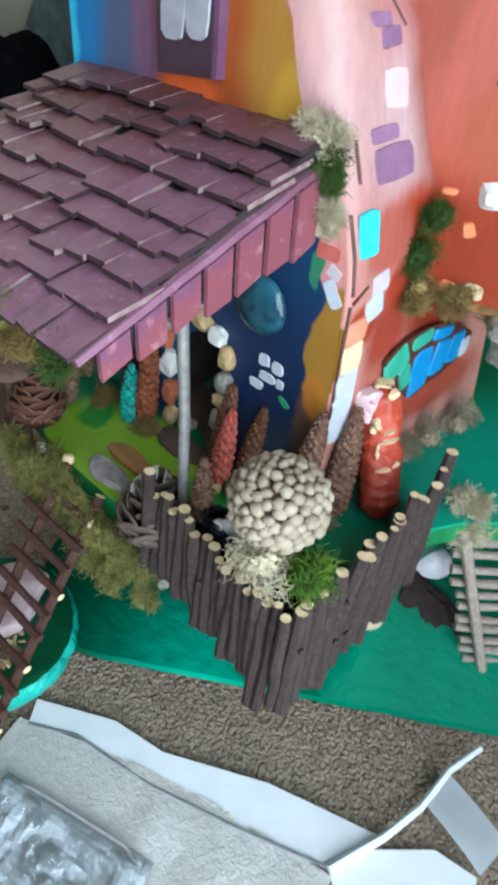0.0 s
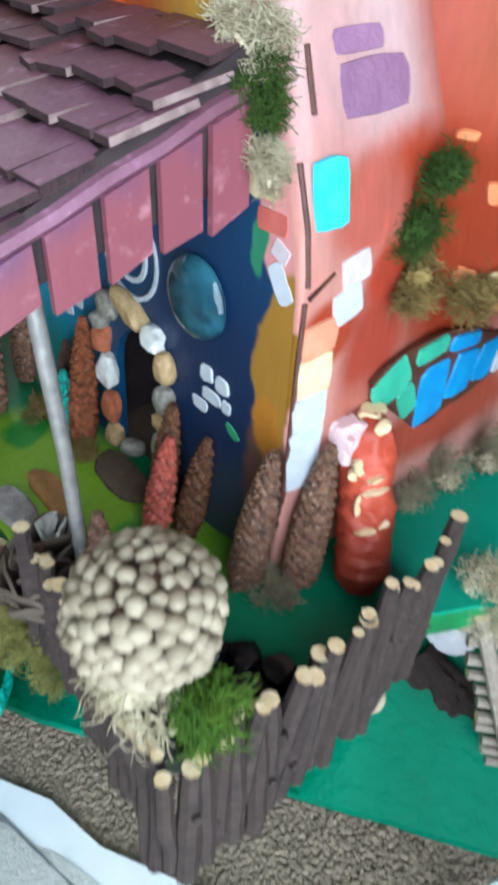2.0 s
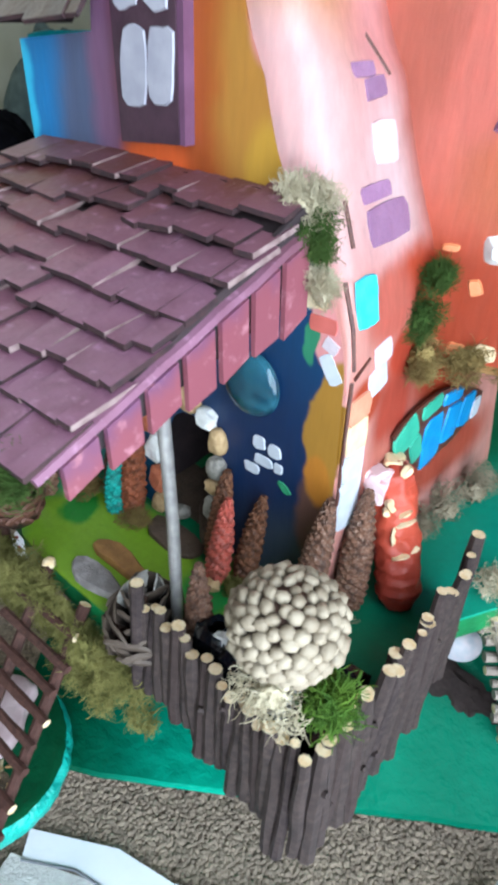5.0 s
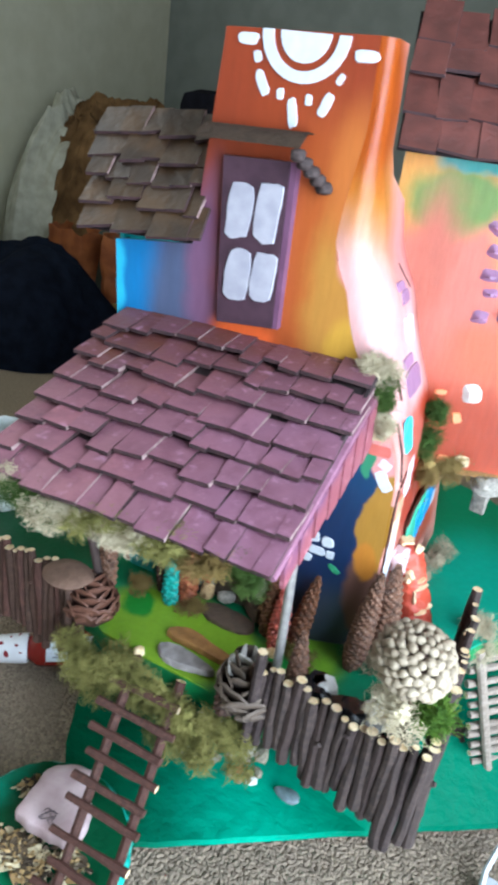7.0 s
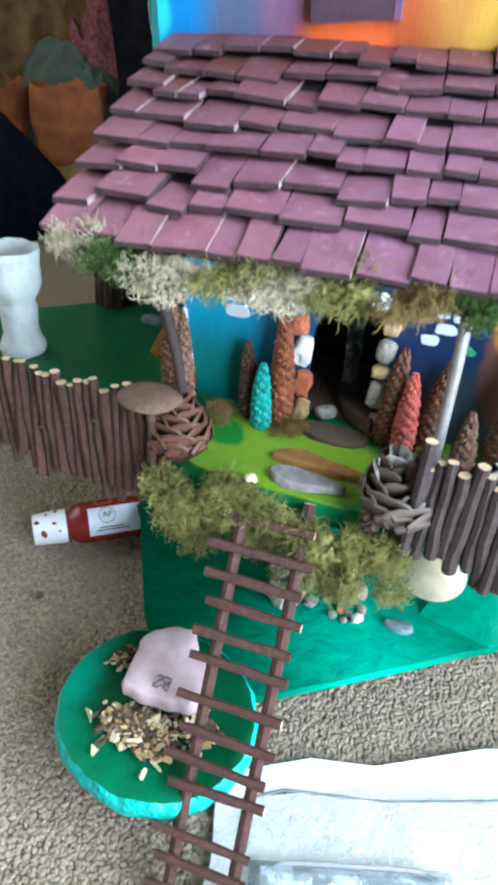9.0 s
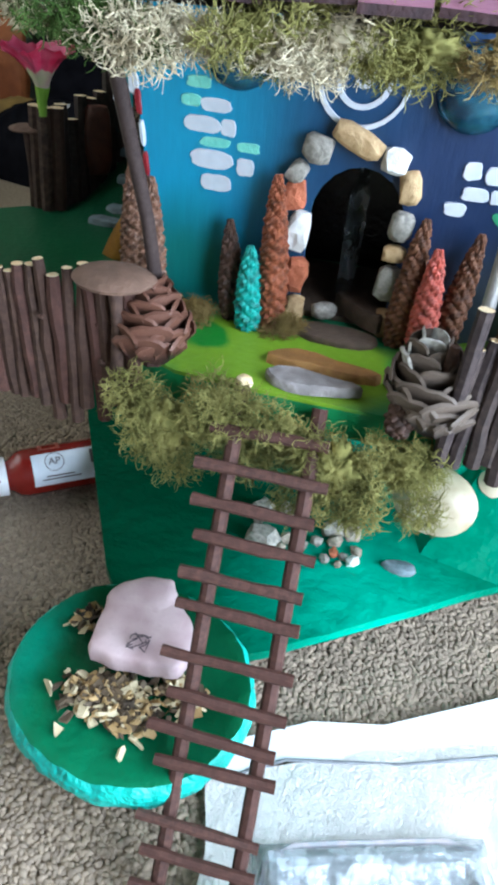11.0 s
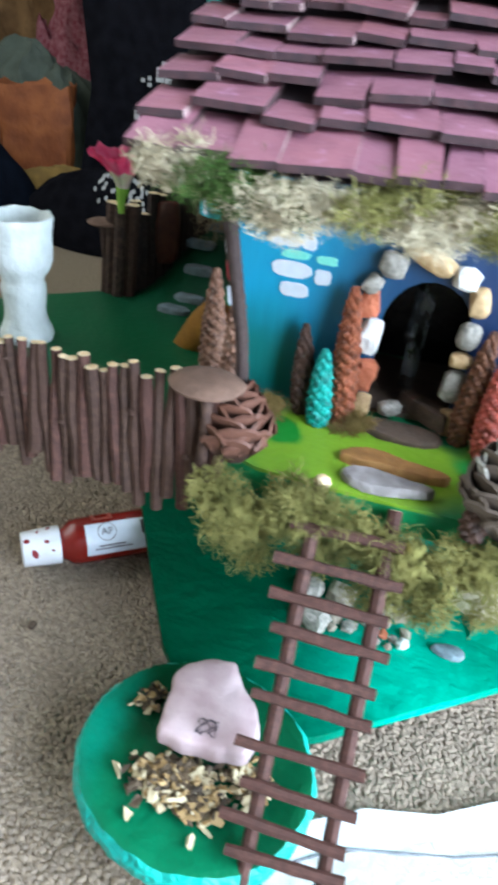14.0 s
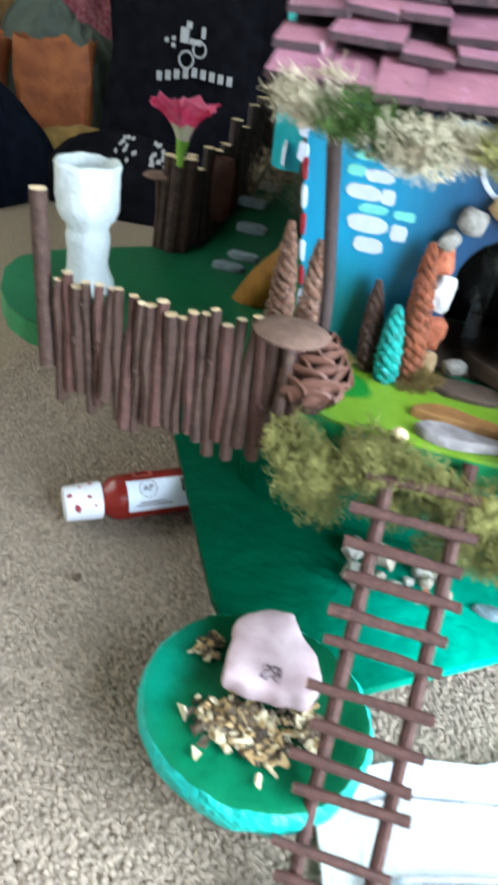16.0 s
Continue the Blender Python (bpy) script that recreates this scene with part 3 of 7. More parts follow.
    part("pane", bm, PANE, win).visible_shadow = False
    # assumed window round the west fill lamp, out of view
    win = thing("window_2", (WEST - 0.05, (WWIN_Y0 + WWIN_Y1) / 2, WWIN_Z0), "wide white framed window, unseen, added as a source of fill light", "window", kind="structure")
    bm = bmesh.new()
    filled(bm, [[(WWIN_Y0, WWIN_Z0), (WWIN_Y1, WWIN_Z0), (WWIN_Y1, WWIN_Z1), (WWIN_Y0, WWIN_Z1)], [(WWIN_Y0 + w, WWIN_Z0 + w), (WWIN_Y1 - w, WWIN_Z0 + w), (WWIN_Y1 - w, WWIN_Z1 - w), (WWIN_Y0 + w, WWIN_Z1 - w)]], WEST - 0.03, WEST - 0.09, "X")
    part("window_frame", bm, WOOD_WHITE, win)
    bm = bmesh.new()
    box(bm, (WEST - 0.07, (WWIN_Y0 + WWIN_Y1) / 2, (WWIN_Z0 + WWIN_Z1) / 2), (0.004, WWIN_Y1 - WWIN_Y0 - 2 * w, WWIN_Z1 - WWIN_Z0 - 2 * w))
    part("pane", bm, PANE, win).visible_shadow = False


def carpet_pile():
    """Low loops of the carpet round the model, too many to count."""
    rng = np.random.default_rng(4)
    s = 0.0024
    gx, gy = np.meshgrid(np.arange(-0.5, 0.27, s), np.arange(-0.32, 0.3, s * 0.9))
    c = np.stack([gx.ravel(), gy.ravel()], 1) + rng.uniform(-0.45, 0.45, (gx.size, 2)) * s
    keep = ~((c[:, 0] > -0.17) & (c[:, 1] > 0.0 + 0.685 * (c[:, 0] - 0.02) + 0.03))
    keep &= ~((c[:, 1] < -0.19) & (c[:, 0] > -0.06))
    c = c[keep]
    n = len(c)
    k = 4
    ang = np.arange(k) * math.tau / k
    prof = [(1.0, 0.0), (0.8, 0.8)]
    rad = s * rng.uniform(0.65, 1.05, n)
    hgt = rng.uniform(0.0022, 0.0036, n)
    lean = rng.uniform(-0.5, 0.5, (n, 2)) * s
    stretch, turn = rng.uniform(0.9, 1.9, n), rng.uniform(0, math.tau, n)
    verts = np.zeros((n, 2 * k + 1, 3))
    for j, (r, z) in enumerate(prof):
        lx, ly = np.cos(ang)[None] * (rad * stretch)[:, None] * r, np.sin(ang)[None] * rad[:, None] * r
        ct, st = np.cos(turn)[:, None], np.sin(turn)[:, None]
        verts[:, j * k:(j + 1) * k, 0] = c[:, :1] + lx * ct - ly * st + lean[:, :1] * z
        verts[:, j * k:(j + 1) * k, 1] = c[:, 1:] + lx * st + ly * ct + lean[:, 1:] * z
        verts[:, j * k:(j + 1) * k, 2] = (hgt * z)[:, None] - 0.003
    verts[:, -1, :2] = c + lean
    verts[:, -1, 2] = hgt * 1.02 - 0.003
    faces = [[j * k + i, j * k + (i + 1) % k, (j + 1) * k + (i + 1) % k, (j + 1) * k + i] for j in range(1) for i in range(k)]
    tris = [[k + i, k + (i + 1) % k, 2 * k] for i in range(k)]
    quad = (np.array(faces)[None] + (np.arange(n) * (2 * k + 1))[:, None, None]).reshape(-1, 4)
    tri = (np.array(tris)[None] + (np.arange(n) * (2 * k + 1))[:, None, None]).reshape(-1, 3)
    me = bpy.data.meshes.new("carpet_pile")
    me.from_pydata(verts.reshape(-1, 3), [], quad.tolist() + tri.tolist())
    me.materials.append(CARPET)
    me.shade_smooth()
    tagged(new("carpet_pile", me), "short twisted beige carpet pile", "carpet", kind="stuff")


# ---- the green ground of the model ----
TOP = 0.2


def smooth(a, b, x):
    t = max(0.0, min(1.0, (x - a) / (b - a)))
    return t * t * (3 - 2 * t)


def ground_z(x, y):
    """Height of the raised garden: it climbs behind the house and swells at its corner."""
    ramp = 0.042 * smooth(0.05, 0.19, y) * smooth(-0.18, -0.22, x) * (1 - smooth(-0.252, -0.285, x))
    rise = 0.011 * smooth(-0.014, 0.006, x) * smooth(-0.036, -0.014, y)
    return TOP + ramp + rise + 0.0012 * noise.noise(V(x * 40, y * 40, 3))


def spread(outline, step):
    out = []
    for (x0, y0), (x1, y1) in zip(outline, outline[1:] + outline[:1]):
        n = max(1, round(math.hypot(x1 - x0, y1 - y0) / step))
        out += [(x0 + (x1 - x0) * i / n, y0 + (y1 - y0) * i / n) for i in range(n)]
    return out


def rounded(outline, times=2):
    for _ in range(times):
        new_pts = []
        for (x0, y0), (x1, y1) in zip(outline, outline[1:] + outline[:1]):
            new_pts += [(x0 * 0.75 + x1 * 0.25, y0 * 0.75 + y1 * 0.25), (x0 * 0.25 + x1 * 0.75, y0 * 0.25 + y1 * 0.75)]
        outline = new_pts
    return outline


def two_tone(name, bm, mats, names, label, category):
    """One thing whose faces of the first and second material are parts of their own."""
    ob = thing(name, next(iter(bm.verts)).co.copy(), label, category)
    for k in (0, 1):
        piece = bm.copy()
        bmesh.ops.delete(piece, geom=[f for f in piece.faces if f.material_index != k], context="FACES")
        for f in piece.faces:
            f.material_index = 0
        part(names[k], piece, mats[k], ob)
    bm.free()
    return ob


def plate(name, outline, thick, zfn, mats, label, category, step=0.012, edge=0.003):
    """A painted board with a filled, slightly uneven top, rounded edge and a rim of another tone."""
    bm = bmesh.new()
    pts = spread(outline, step)
    cx, cy = sum(p[0] for p in pts) / len(pts), sum(p[1] for p in pts) / len(pts)
    top = [bm.verts.new((x, y, 0)) for x, y in pts]
    f = bm.faces.new(top)
    inner = bmesh.ops.inset_individual(bm, faces=[f], thickness=edge)
    bmesh.ops.triangulate(bm, faces=[f])
    bmesh.ops.subdivide_edges(bm, edges=[e for e in bm.edges if e.calc_length() > 0.04], cuts=2, use_grid_fill=False)
    bmesh.ops.triangulate(bm, faces=list(bm.faces))
    bmesh.ops.subdivide_edges(bm, edges=[e for e in bm.edges if e.calc_length() > 0.03], cuts=1)
    bmesh.ops.triangulate(bm, faces=list(bm.faces))
    rim = [e for e in bm.edges if e.is_boundary]
    for v in bm.verts:
        v.co.z = zfn(v.co.x, v.co.y) - (edge * 0.6 if v.is_boundary else 0)
    r = bmesh.ops.extrude_edge_only(bm, edges=rim)
    low = [v for v in r["geom"] if isinstance(v, bmesh.types.BMVert)]
    for v in low:
        v.co.z -= thick
    for q in r["geom"]:
        if isinstance(q, bmesh.types.BMFace):
            q.material_index = 1
    bmesh.ops.contextual_create(bm, geom=[e for e in bm.edges if e.is_boundary])
    bmesh.ops.recalc_face_normals(bm, faces=bm.faces)
    return two_tone(name, bm, mats, ("board", "edge"), label, category)


BASE_Z = 0.04
BASE = [(-0.31, 0.17), (-0.272, 0.094), (-0.198, -0.048), (-0.168, -0.085), (-0.12, -0.095), (-0.091, -0.079), (0.02, -0.003), (0.131, 0.073), (0.235, 0.142), (0.27, 0.36), (-0.26, 0.42)]
GARDEN = [(-0.343, -0.032), (-0.31, -0.05), (-0.168, -0.062), (-0.145, -0.074), (-0.04, -0.076), (0.052, -0.086), (0.056, 0.0), (0.062, 0.04), (0.1, 0.085), (0.12, 0.2), (0.02, 0.3), (-0.2, 0.3), (-0.215, 0.22), (-0.262, 0.15), (-0.276, 0.124), (-0.314, 0.09), (-0.356, 0.056), (-0.37, 0.02)]


def base_z(x, y):
    """The base board is flat in front and climbs beside the garden."""
    back = max(0.0, -0.565 * (x - 0.02) + 0.825 * (y + 0.003) - 0.008)
    return BASE_Z + min(0.11, back) * smooth(-0.015, 0.03, x) + 0.0018 * noise.noise(V(x * 30, y * 30, 0)) + 0.0012 * noise.noise(V(x * 90, y * 90, 5))


def ground_parts():
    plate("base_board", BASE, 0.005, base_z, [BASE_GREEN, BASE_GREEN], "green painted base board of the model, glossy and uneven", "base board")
    bm = bmesh.new()
    prism(bm, [(-0.25, 0.15), (-0.17, 0.0), (0.03, 0.09), (0.17, 0.16), (0.2, 0.3), (-0.18, 0.36)], 0.0, BASE_Z - 0.0065)
    single("base_riser", bm, SLAB_DARK, "dark brown block that lifts the green base board", "support")
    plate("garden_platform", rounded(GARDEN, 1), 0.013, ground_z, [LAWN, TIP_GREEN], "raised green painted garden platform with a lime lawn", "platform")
    bm = bmesh.new()
    lo = rounded([(-0.235, 0.07), (-0.14, 0.05), (-0.03, 0.06), (0.03, 0.09), (0.06, 0.22), (-0.2, 0.26)])
    hi = rounded([(-0.255, 0.01), (-0.15, -0.03), (-0.03, -0.03), (0.04, -0.03), (0.08, 0.22), (-0.22, 0.24)])
    n, rows = len(lo), 7
    rings = [[bm.verts.new((a[0] + (b[0] - a[0]) * k * k + 0.004 * noise.noise(V(i, k * 4, 1)), a[1] + (b[1] - a[1]) * k * k + 0.004 * noise.noise(V(i, k * 4, 7)), BASE_Z - 0.003 + (TOP - 0.017 - BASE_Z) * k)) for i, (a, b) in enumerate(zip(lo, hi))] for k in [j / rows for j in range(rows + 1)]]
    for a, b in zip(rings, rings[1:]):
        for i in range(n):
            bm.faces.new((a[i], a[(i + 1) % n], b[(i + 1) % n], b[i]))
    bm.faces.new(rings[-1])
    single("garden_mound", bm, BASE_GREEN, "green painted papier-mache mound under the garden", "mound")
    # round green islet before the ladder
    bm = bmesh.new()
    prof = [(0.45, 0.001), (0.6, 0.012), (0.77, 0.028), (0.91, 0.043), (0.98, 0.054), (1.0, 0.061), (0.985, 0.0662), (0.95, 0.0695), (0.9, 0.0706), (0.85, 0.0702), (0.7, 0.0697), (0.55, 0.0695), (0.4, 0.0695), (0.25, 0.0695), (0.1, 0.0695)]
    rows, sides = [], 120
    for q, (r, z) in enumerate(prof):
        row = []
        for i in range(sides):
            a = i * math.tau / sides
            rough = 0.02 * noise.noise(V(math.cos(a) * 7, math.sin(a) * 7, q * 0.6)) + 0.012 * noise.noise(V(math.cos(a) * 19, math.sin(a) * 19, q)) if 2 < q < 9 else 0
            k = r * (1 + 0.05 * math.cos(2 * a + 0.7) + 0.02 * noise.noise(V(math.cos(a) * 2, math.sin(a) * 2, 5)) + rough)
            x, y = -0.1515 + 0.0595 * k * math.cos(a), -0.126 + 0.0605 * k * math.sin(a)
            swell = 0.012 * math.exp(-((x + 0.149) / 0.021) ** 2 - ((y + 0.108) / 0.019) ** 2)
            row.append(bm.verts.new((x, y, 0.86 * z + swell + 0.0012 * noise.noise(V(math.cos(a) * 4 * r, math.sin(a) * 4 * r, 2)))))
        rows.append(row)
    for q, (a, b) in enumerate(zip(rows, rows[1:])):
        for i in range(sides):
            bm.faces.new((a[i], a[(i + 1) % sides], b[(i + 1) % sides], b[i])).material_index = 1 if 3 <= q <= 6 else 0
    bm.faces.new(rows[-1])
    bm.faces.new(rows[0][::-1])
    two_tone("green_islet", bm, [POD_GREEN, TEAL_RIM_LIT], ("mound", "rim"), "round green painted islet, its teal rim coloured bright as if lit, on the carpet", "islet")


# ---- the house ----
EDGE = [(0.19, 0.006), (0.28, 0.0035), (0.33, 0.001), (0.355, -0.002), (0.372, -0.0065), (0.392, -0.0145), (0.41, -0.0215), (0.435, -0.0295), (0.455, -0.0405), (0.5, -0.049), (0.555, -0.0515)]
HOUSE = thing("fairy_house", (-0.1, 0.08, TOP), "hand-painted card fairy house in blue, orange and pink with shingle roofs", "toy house")


def dab(parent, name, centre, w, h, material, normal=(0, -1, 0), turn=0.0, seed=0, thick=0.0004, square=4.5, wob=0.2):
    """A raised dab of paint, rounded like a brick, on a wall."""
    thick *= 1 + 0.9 * abs(math.sin(centre[0] * 911 + centre[1] * 577 + centre[2] * 1733))
    nrm = Vector(normal).normalized()
    side = V(0, 0, 1).cross(nrm).normalized()
    up = nrm.cross(side)
    rot = Matrix.Rotation(turn, 3, nrm)
    side, up = rot @ side, rot @ up
    bm = bmesh.new()
    ring, top = [], []
    for i in range(16):
        a = (i + 0.5) * math.tau / 16 if square < 6 else (i * math.tau / 16)
        ca, sa = math.cos(a), math.sin(a)
        k = (abs(ca) ** square + abs(sa) ** square) ** (-1 / square) * (1 + wob * noise.noise(V(ca * 1.5 + seed, sa * 1.5, seed)))
        p = Vector(centre) + side * ca * k * w / 2 + up * sa * k * h / 2
        q = Vector(centre) + side * ca * k * (w / 2 - thick) + up * sa * k * (h / 2 - thick)
        ring.append(bm.verts.new(p - nrm * 0.001))
        top.append(bm.verts.new(q + nrm * thick))
    for i in range(16):
        bm.faces.new((ring[i], ring[(i + 1) % 16], top[(i + 1) % 16], top[i]))
    bm.faces.new(top)
    return part(name, bm, material, parent)


def shingles(parent, name, corner, along, up, rows, cols, material, seed, tilt=13.5, size=(0.985, 1.55), thick=0.0022, skip=0.0, vary=0.42, along_top=None):
    """Rows of card shingles from the eave up. along, up: the whole edges of the roof."""
    rng = random.Random(seed)
    along, up = Vector(along), Vector(up)
    nrm = along.cross(up).normalized()
    ux, uy = along.normalized(), up.normalized()
    cw, rh = along.length / cols, up.length / rows
    meshes = []
    for v in range(5):
        bm = bmesh.new()
        w, h = cw * size[0], rh * size[1]
        top = [(-w / 2, 0), (w / 2, 0), (w / 2, h), (-w / 2, h)]
        pts = [(x + rng.uniform(-0.04, 0.04) * cw, y + rng.uniform(-0.07, 0.07) * rh * (y == 0)) for x, y in top]
        rng.random()
        lo = [bm.verts.new((x, y, 0)) for x, y in pts]
        hi = [bm.verts.new((x * 0.985, y + 0.0003 * (1 if y < 0.001 else -1), thick)) for x, y in pts]
        bm.faces.new(hi)
        bm.faces.new(lo[::-1])
        for i in range(4):
            bm.faces.new((lo[i], lo[(i + 1) % 4], hi[(i + 1) % 4], hi[i])).material_index = 2 if i == 1 and v % 2 else 1
        me = bpy.data.meshes.new(name)
        bm.to_mesh(me)
        bm.free()
        me.materials.append(material)
        me.materials.append(SHINGLE_EDGE_SHADE)
        me.materials.append(SHINGLE_WORN)
        meshes.append(me)
    base = Matrix((ux, uy, nrm)).transposed().to_4x4()
    for r in range(rows):
        run = along.length if along_top is None else along.lerp(Vector(along_top), r / rows).length + 0.003
        x = -rng.uniform(0.05, 0.42) * cw if r else 0.0
        while x < run - 0.12 * cw:
            w = cw * rng.uniform(1 - vary, 1 + vary)
            if x + w > run + 0.2 * cw:
                w = run + 0.06 * cw - x
            w = max(w, 0.45 * cw)
            c = Vector(corner) + ux * max(x + w / 2, w * 0.4) + uy * (r * rh + rng.uniform(-0.2, 0.2) * rh * (1 if r else 0.3)) + nrm * (0.0024 + (0.0012 if r else -0.001) + rng.uniform(-0.0006, 0.0014))
            m = Matrix.Translation(c) @ base @ pose(0, 0, 0, -tilt * (1 if r else 0.5) + rng.uniform(-3.5, 3.5), rng.uniform(-3.5, 3.5), rng.uniform(-3, 3)) @ Matrix.Diagonal((w / cw, 1, 1, 1))
            if rng.random() >= skip:
                share(name, rng.choice(meshes), m, parent)
            x += w


def bend(z):
    """Radius of the bent corner: tight below, wide above."""
    return 0.0028 + 0.0202 * smooth(0.33, 0.42, z) - 0.015 * smooth(0.45, 0.52, z)


def on_corner(y, z):
    """A point of the bent side wall, y behind the front."""
    r = bend(z)
    return V(lerp_table(EDGE, z) - r + (r * math.sin(math.acos(1 - y / r)) if y < r else r), y, z)


def front_wall():
    outer = [(-0.178, 0.195), (-0.19, 0.27), (-0.197, 0.33), (-0.204, 0.435), (-0.15, 0.442), (-0.1415, 0.553)] + [(lerp_table(EDGE, z) - bend(z), z) for z in [0.555 - 0.0073 * k for k in range(51)]]
    outer[-1] = (outer[-1][0], 0.195)
    arch = [(-0.067, 0.2), (-0.066, 0.245)] + [(-0.088 + 0.022 * math.cos(a), 0.25 + 0.026 * math.sin(a)) for a in [math.pi * k / 10 for k in range(11)]] + [(-0.11, 0.245), (-0.109, 0.2)]
    bm = bmesh.new()
    filled(bm, [outer, arch], 0.0, 0.004)
    part("front_wall", bm, FRONT, HOUSE, "blue to orange hand-painted front wall", smooth=False)
    # corner and right-hand wall, one bent sheet
    bm = bmesh.new()

    def fn(i, j):
        z = 0.195 + (0.555 - 0.195) * j
        e = lerp_table(EDGE, z)
        arc = math.pi / 2 * min(1.0, i / 0.3)
        r = bend(z)
        x = e - r + r * math.sin(arc)
        y = r - r * math.cos(arc)
        if i > 0.3:
            y += (i - 0.3) / 0.7 * (0.17 - 0.155 * smooth(0.425, 0.5, z))
            x += (i - 0.3) * 0.012 * smooth(0.3, 0.2, z) + 0.0012 * noise.noise(V(y * 30, z * 30, 4))
        return V(x, y, z)
    grid_sheet(bm, 30, 30, fn)
    bmesh.ops.solidify(bm, geom=list(bm.faces), thickness=0.003)
    part("side_wall", bm, RIGHT, HOUSE, "salmon and pink painted side wall bent round the corner")
    # left-hand wall: upper storey overhangs
    bm = bmesh.new()
    grid_sheet(bm, 20, 8, lambda i, j: V(-0.1955 - 0.02 * math.sin(math.pi / 2 * min(1, i / 0.22)) - 0.003 * i - 0.004 * j, 0.0015 + 0.15 * i, 0.287 + 0.15 * j - 0.004 * math.sin(i * 9) * (1 - j)))
    bmesh.ops.solidify(bm, geom=list(bm.faces), thickness=-0.004)
    part("upper_side_wall", bm, LEFT, HOUSE, "turquoise painted upper side wall")
    bm = bmesh.new()
    box(bm, (-0.183, 0.078, 0.242), (0.004, 0.15, 0.094))
    part("lower_side_wall", bm, BROWN_LINE, HOUSE, "dark reddish lower side wall")
    bm = bmesh.new()
    box(bm, (-0.1, 0.165, 0.34), (0.2, 0.004, 0.28))
    part("back_wall", bm, UNDER_DARK, HOUSE)
    bm = bmesh.new()
    box(bm, (-0.088, 0.0415, 0.2015), (0.078, 0.074, 0.003))
    part("doorway_floor", bm, SLAB_DARK, HOUSE)
    # inner box in near-black colours that hold the shade of the doorway
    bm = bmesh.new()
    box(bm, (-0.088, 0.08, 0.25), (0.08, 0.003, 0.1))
    part("inner_wall", bm, BEAD, HOUSE, "shiny inner wall coloured black for the shade of the doorway")
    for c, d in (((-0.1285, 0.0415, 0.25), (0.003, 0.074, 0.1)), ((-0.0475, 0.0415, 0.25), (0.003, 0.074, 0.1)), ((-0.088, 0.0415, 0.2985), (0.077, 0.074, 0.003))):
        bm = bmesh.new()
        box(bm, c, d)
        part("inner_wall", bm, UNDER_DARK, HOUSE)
    bm = bmesh.new()
    grid_sheet(bm, 6, 10, lambda i, j: V(-0.094 + 0.009 * i, 0.028 + 0.006 * i + 0.003 * math.sin(i * 5 + j * 6), 0.2045 + 0.056 * j))
    bmesh.ops.solidify(bm, geom=list(bm.faces), thickness=0.0008)
    part("plastic_strip", bm, CLEAR, HOUSE, "shiny clear plastic strip inside the dark doorway")
    bm = bmesh.new()
    box(bm, (-0.1445, 0.0155, 0.495), (0.003, 0.022, 0.104), Matrix.Rotation(radians(4.4), 3, "Y"))
    part("tower_side_wall", bm, FRONT, HOUSE)
    bm = bmesh.new()
    tube(bm, [(-0.216 + 0.0045 * math.cos(k * math.tau / 28), 0.03, 0.409 + 0.022 * math.sin(k * math.tau / 28)) for k in range(29)], 0.0006, 6, False)
    part("wire_loop", bm, SILVER, HOUSE, "thin pale wire loop beside the blue wall")
    # wing to the right
    bm = bmesh.new()
    a, b = V(-0.05, 0.05, 0), V(0.054, 0.0885, 0)
    grid_sheet(bm, 14, 12, lambda i, j: a.lerp(b, i) + V(-0.012 * j * i, 0.004 * j, 0.320 + 0.195 * j))
    bmesh.ops.solidify(bm, geom=list(bm.faces), thickness=-0.004)
    part("wing_wall", bm, WING, HOUSE, "orange painted wing wall with a green patch")
    bm = bmesh.new()
    grid_sheet(bm, 6, 8, lambda i, j: V(0.054 - 0.012 * j, 0.0905 + 0.16 * i, 0.320 + 0.195 * j))
    bmesh.ops.solidify(bm, geom=list(bm.faces), thickness=0.004)
    part("wing_side_wall", bm, WING, HOUSE)
    bm = bmesh.new()
    prism(bm, [(-0.02, 0.065), (0.052, 0.092), (0.052, 0.25), (-0.02, 0.25)], 0.314, 0.319)
    part("wing_floor", bm, SLAB_BROWN, HOUSE)


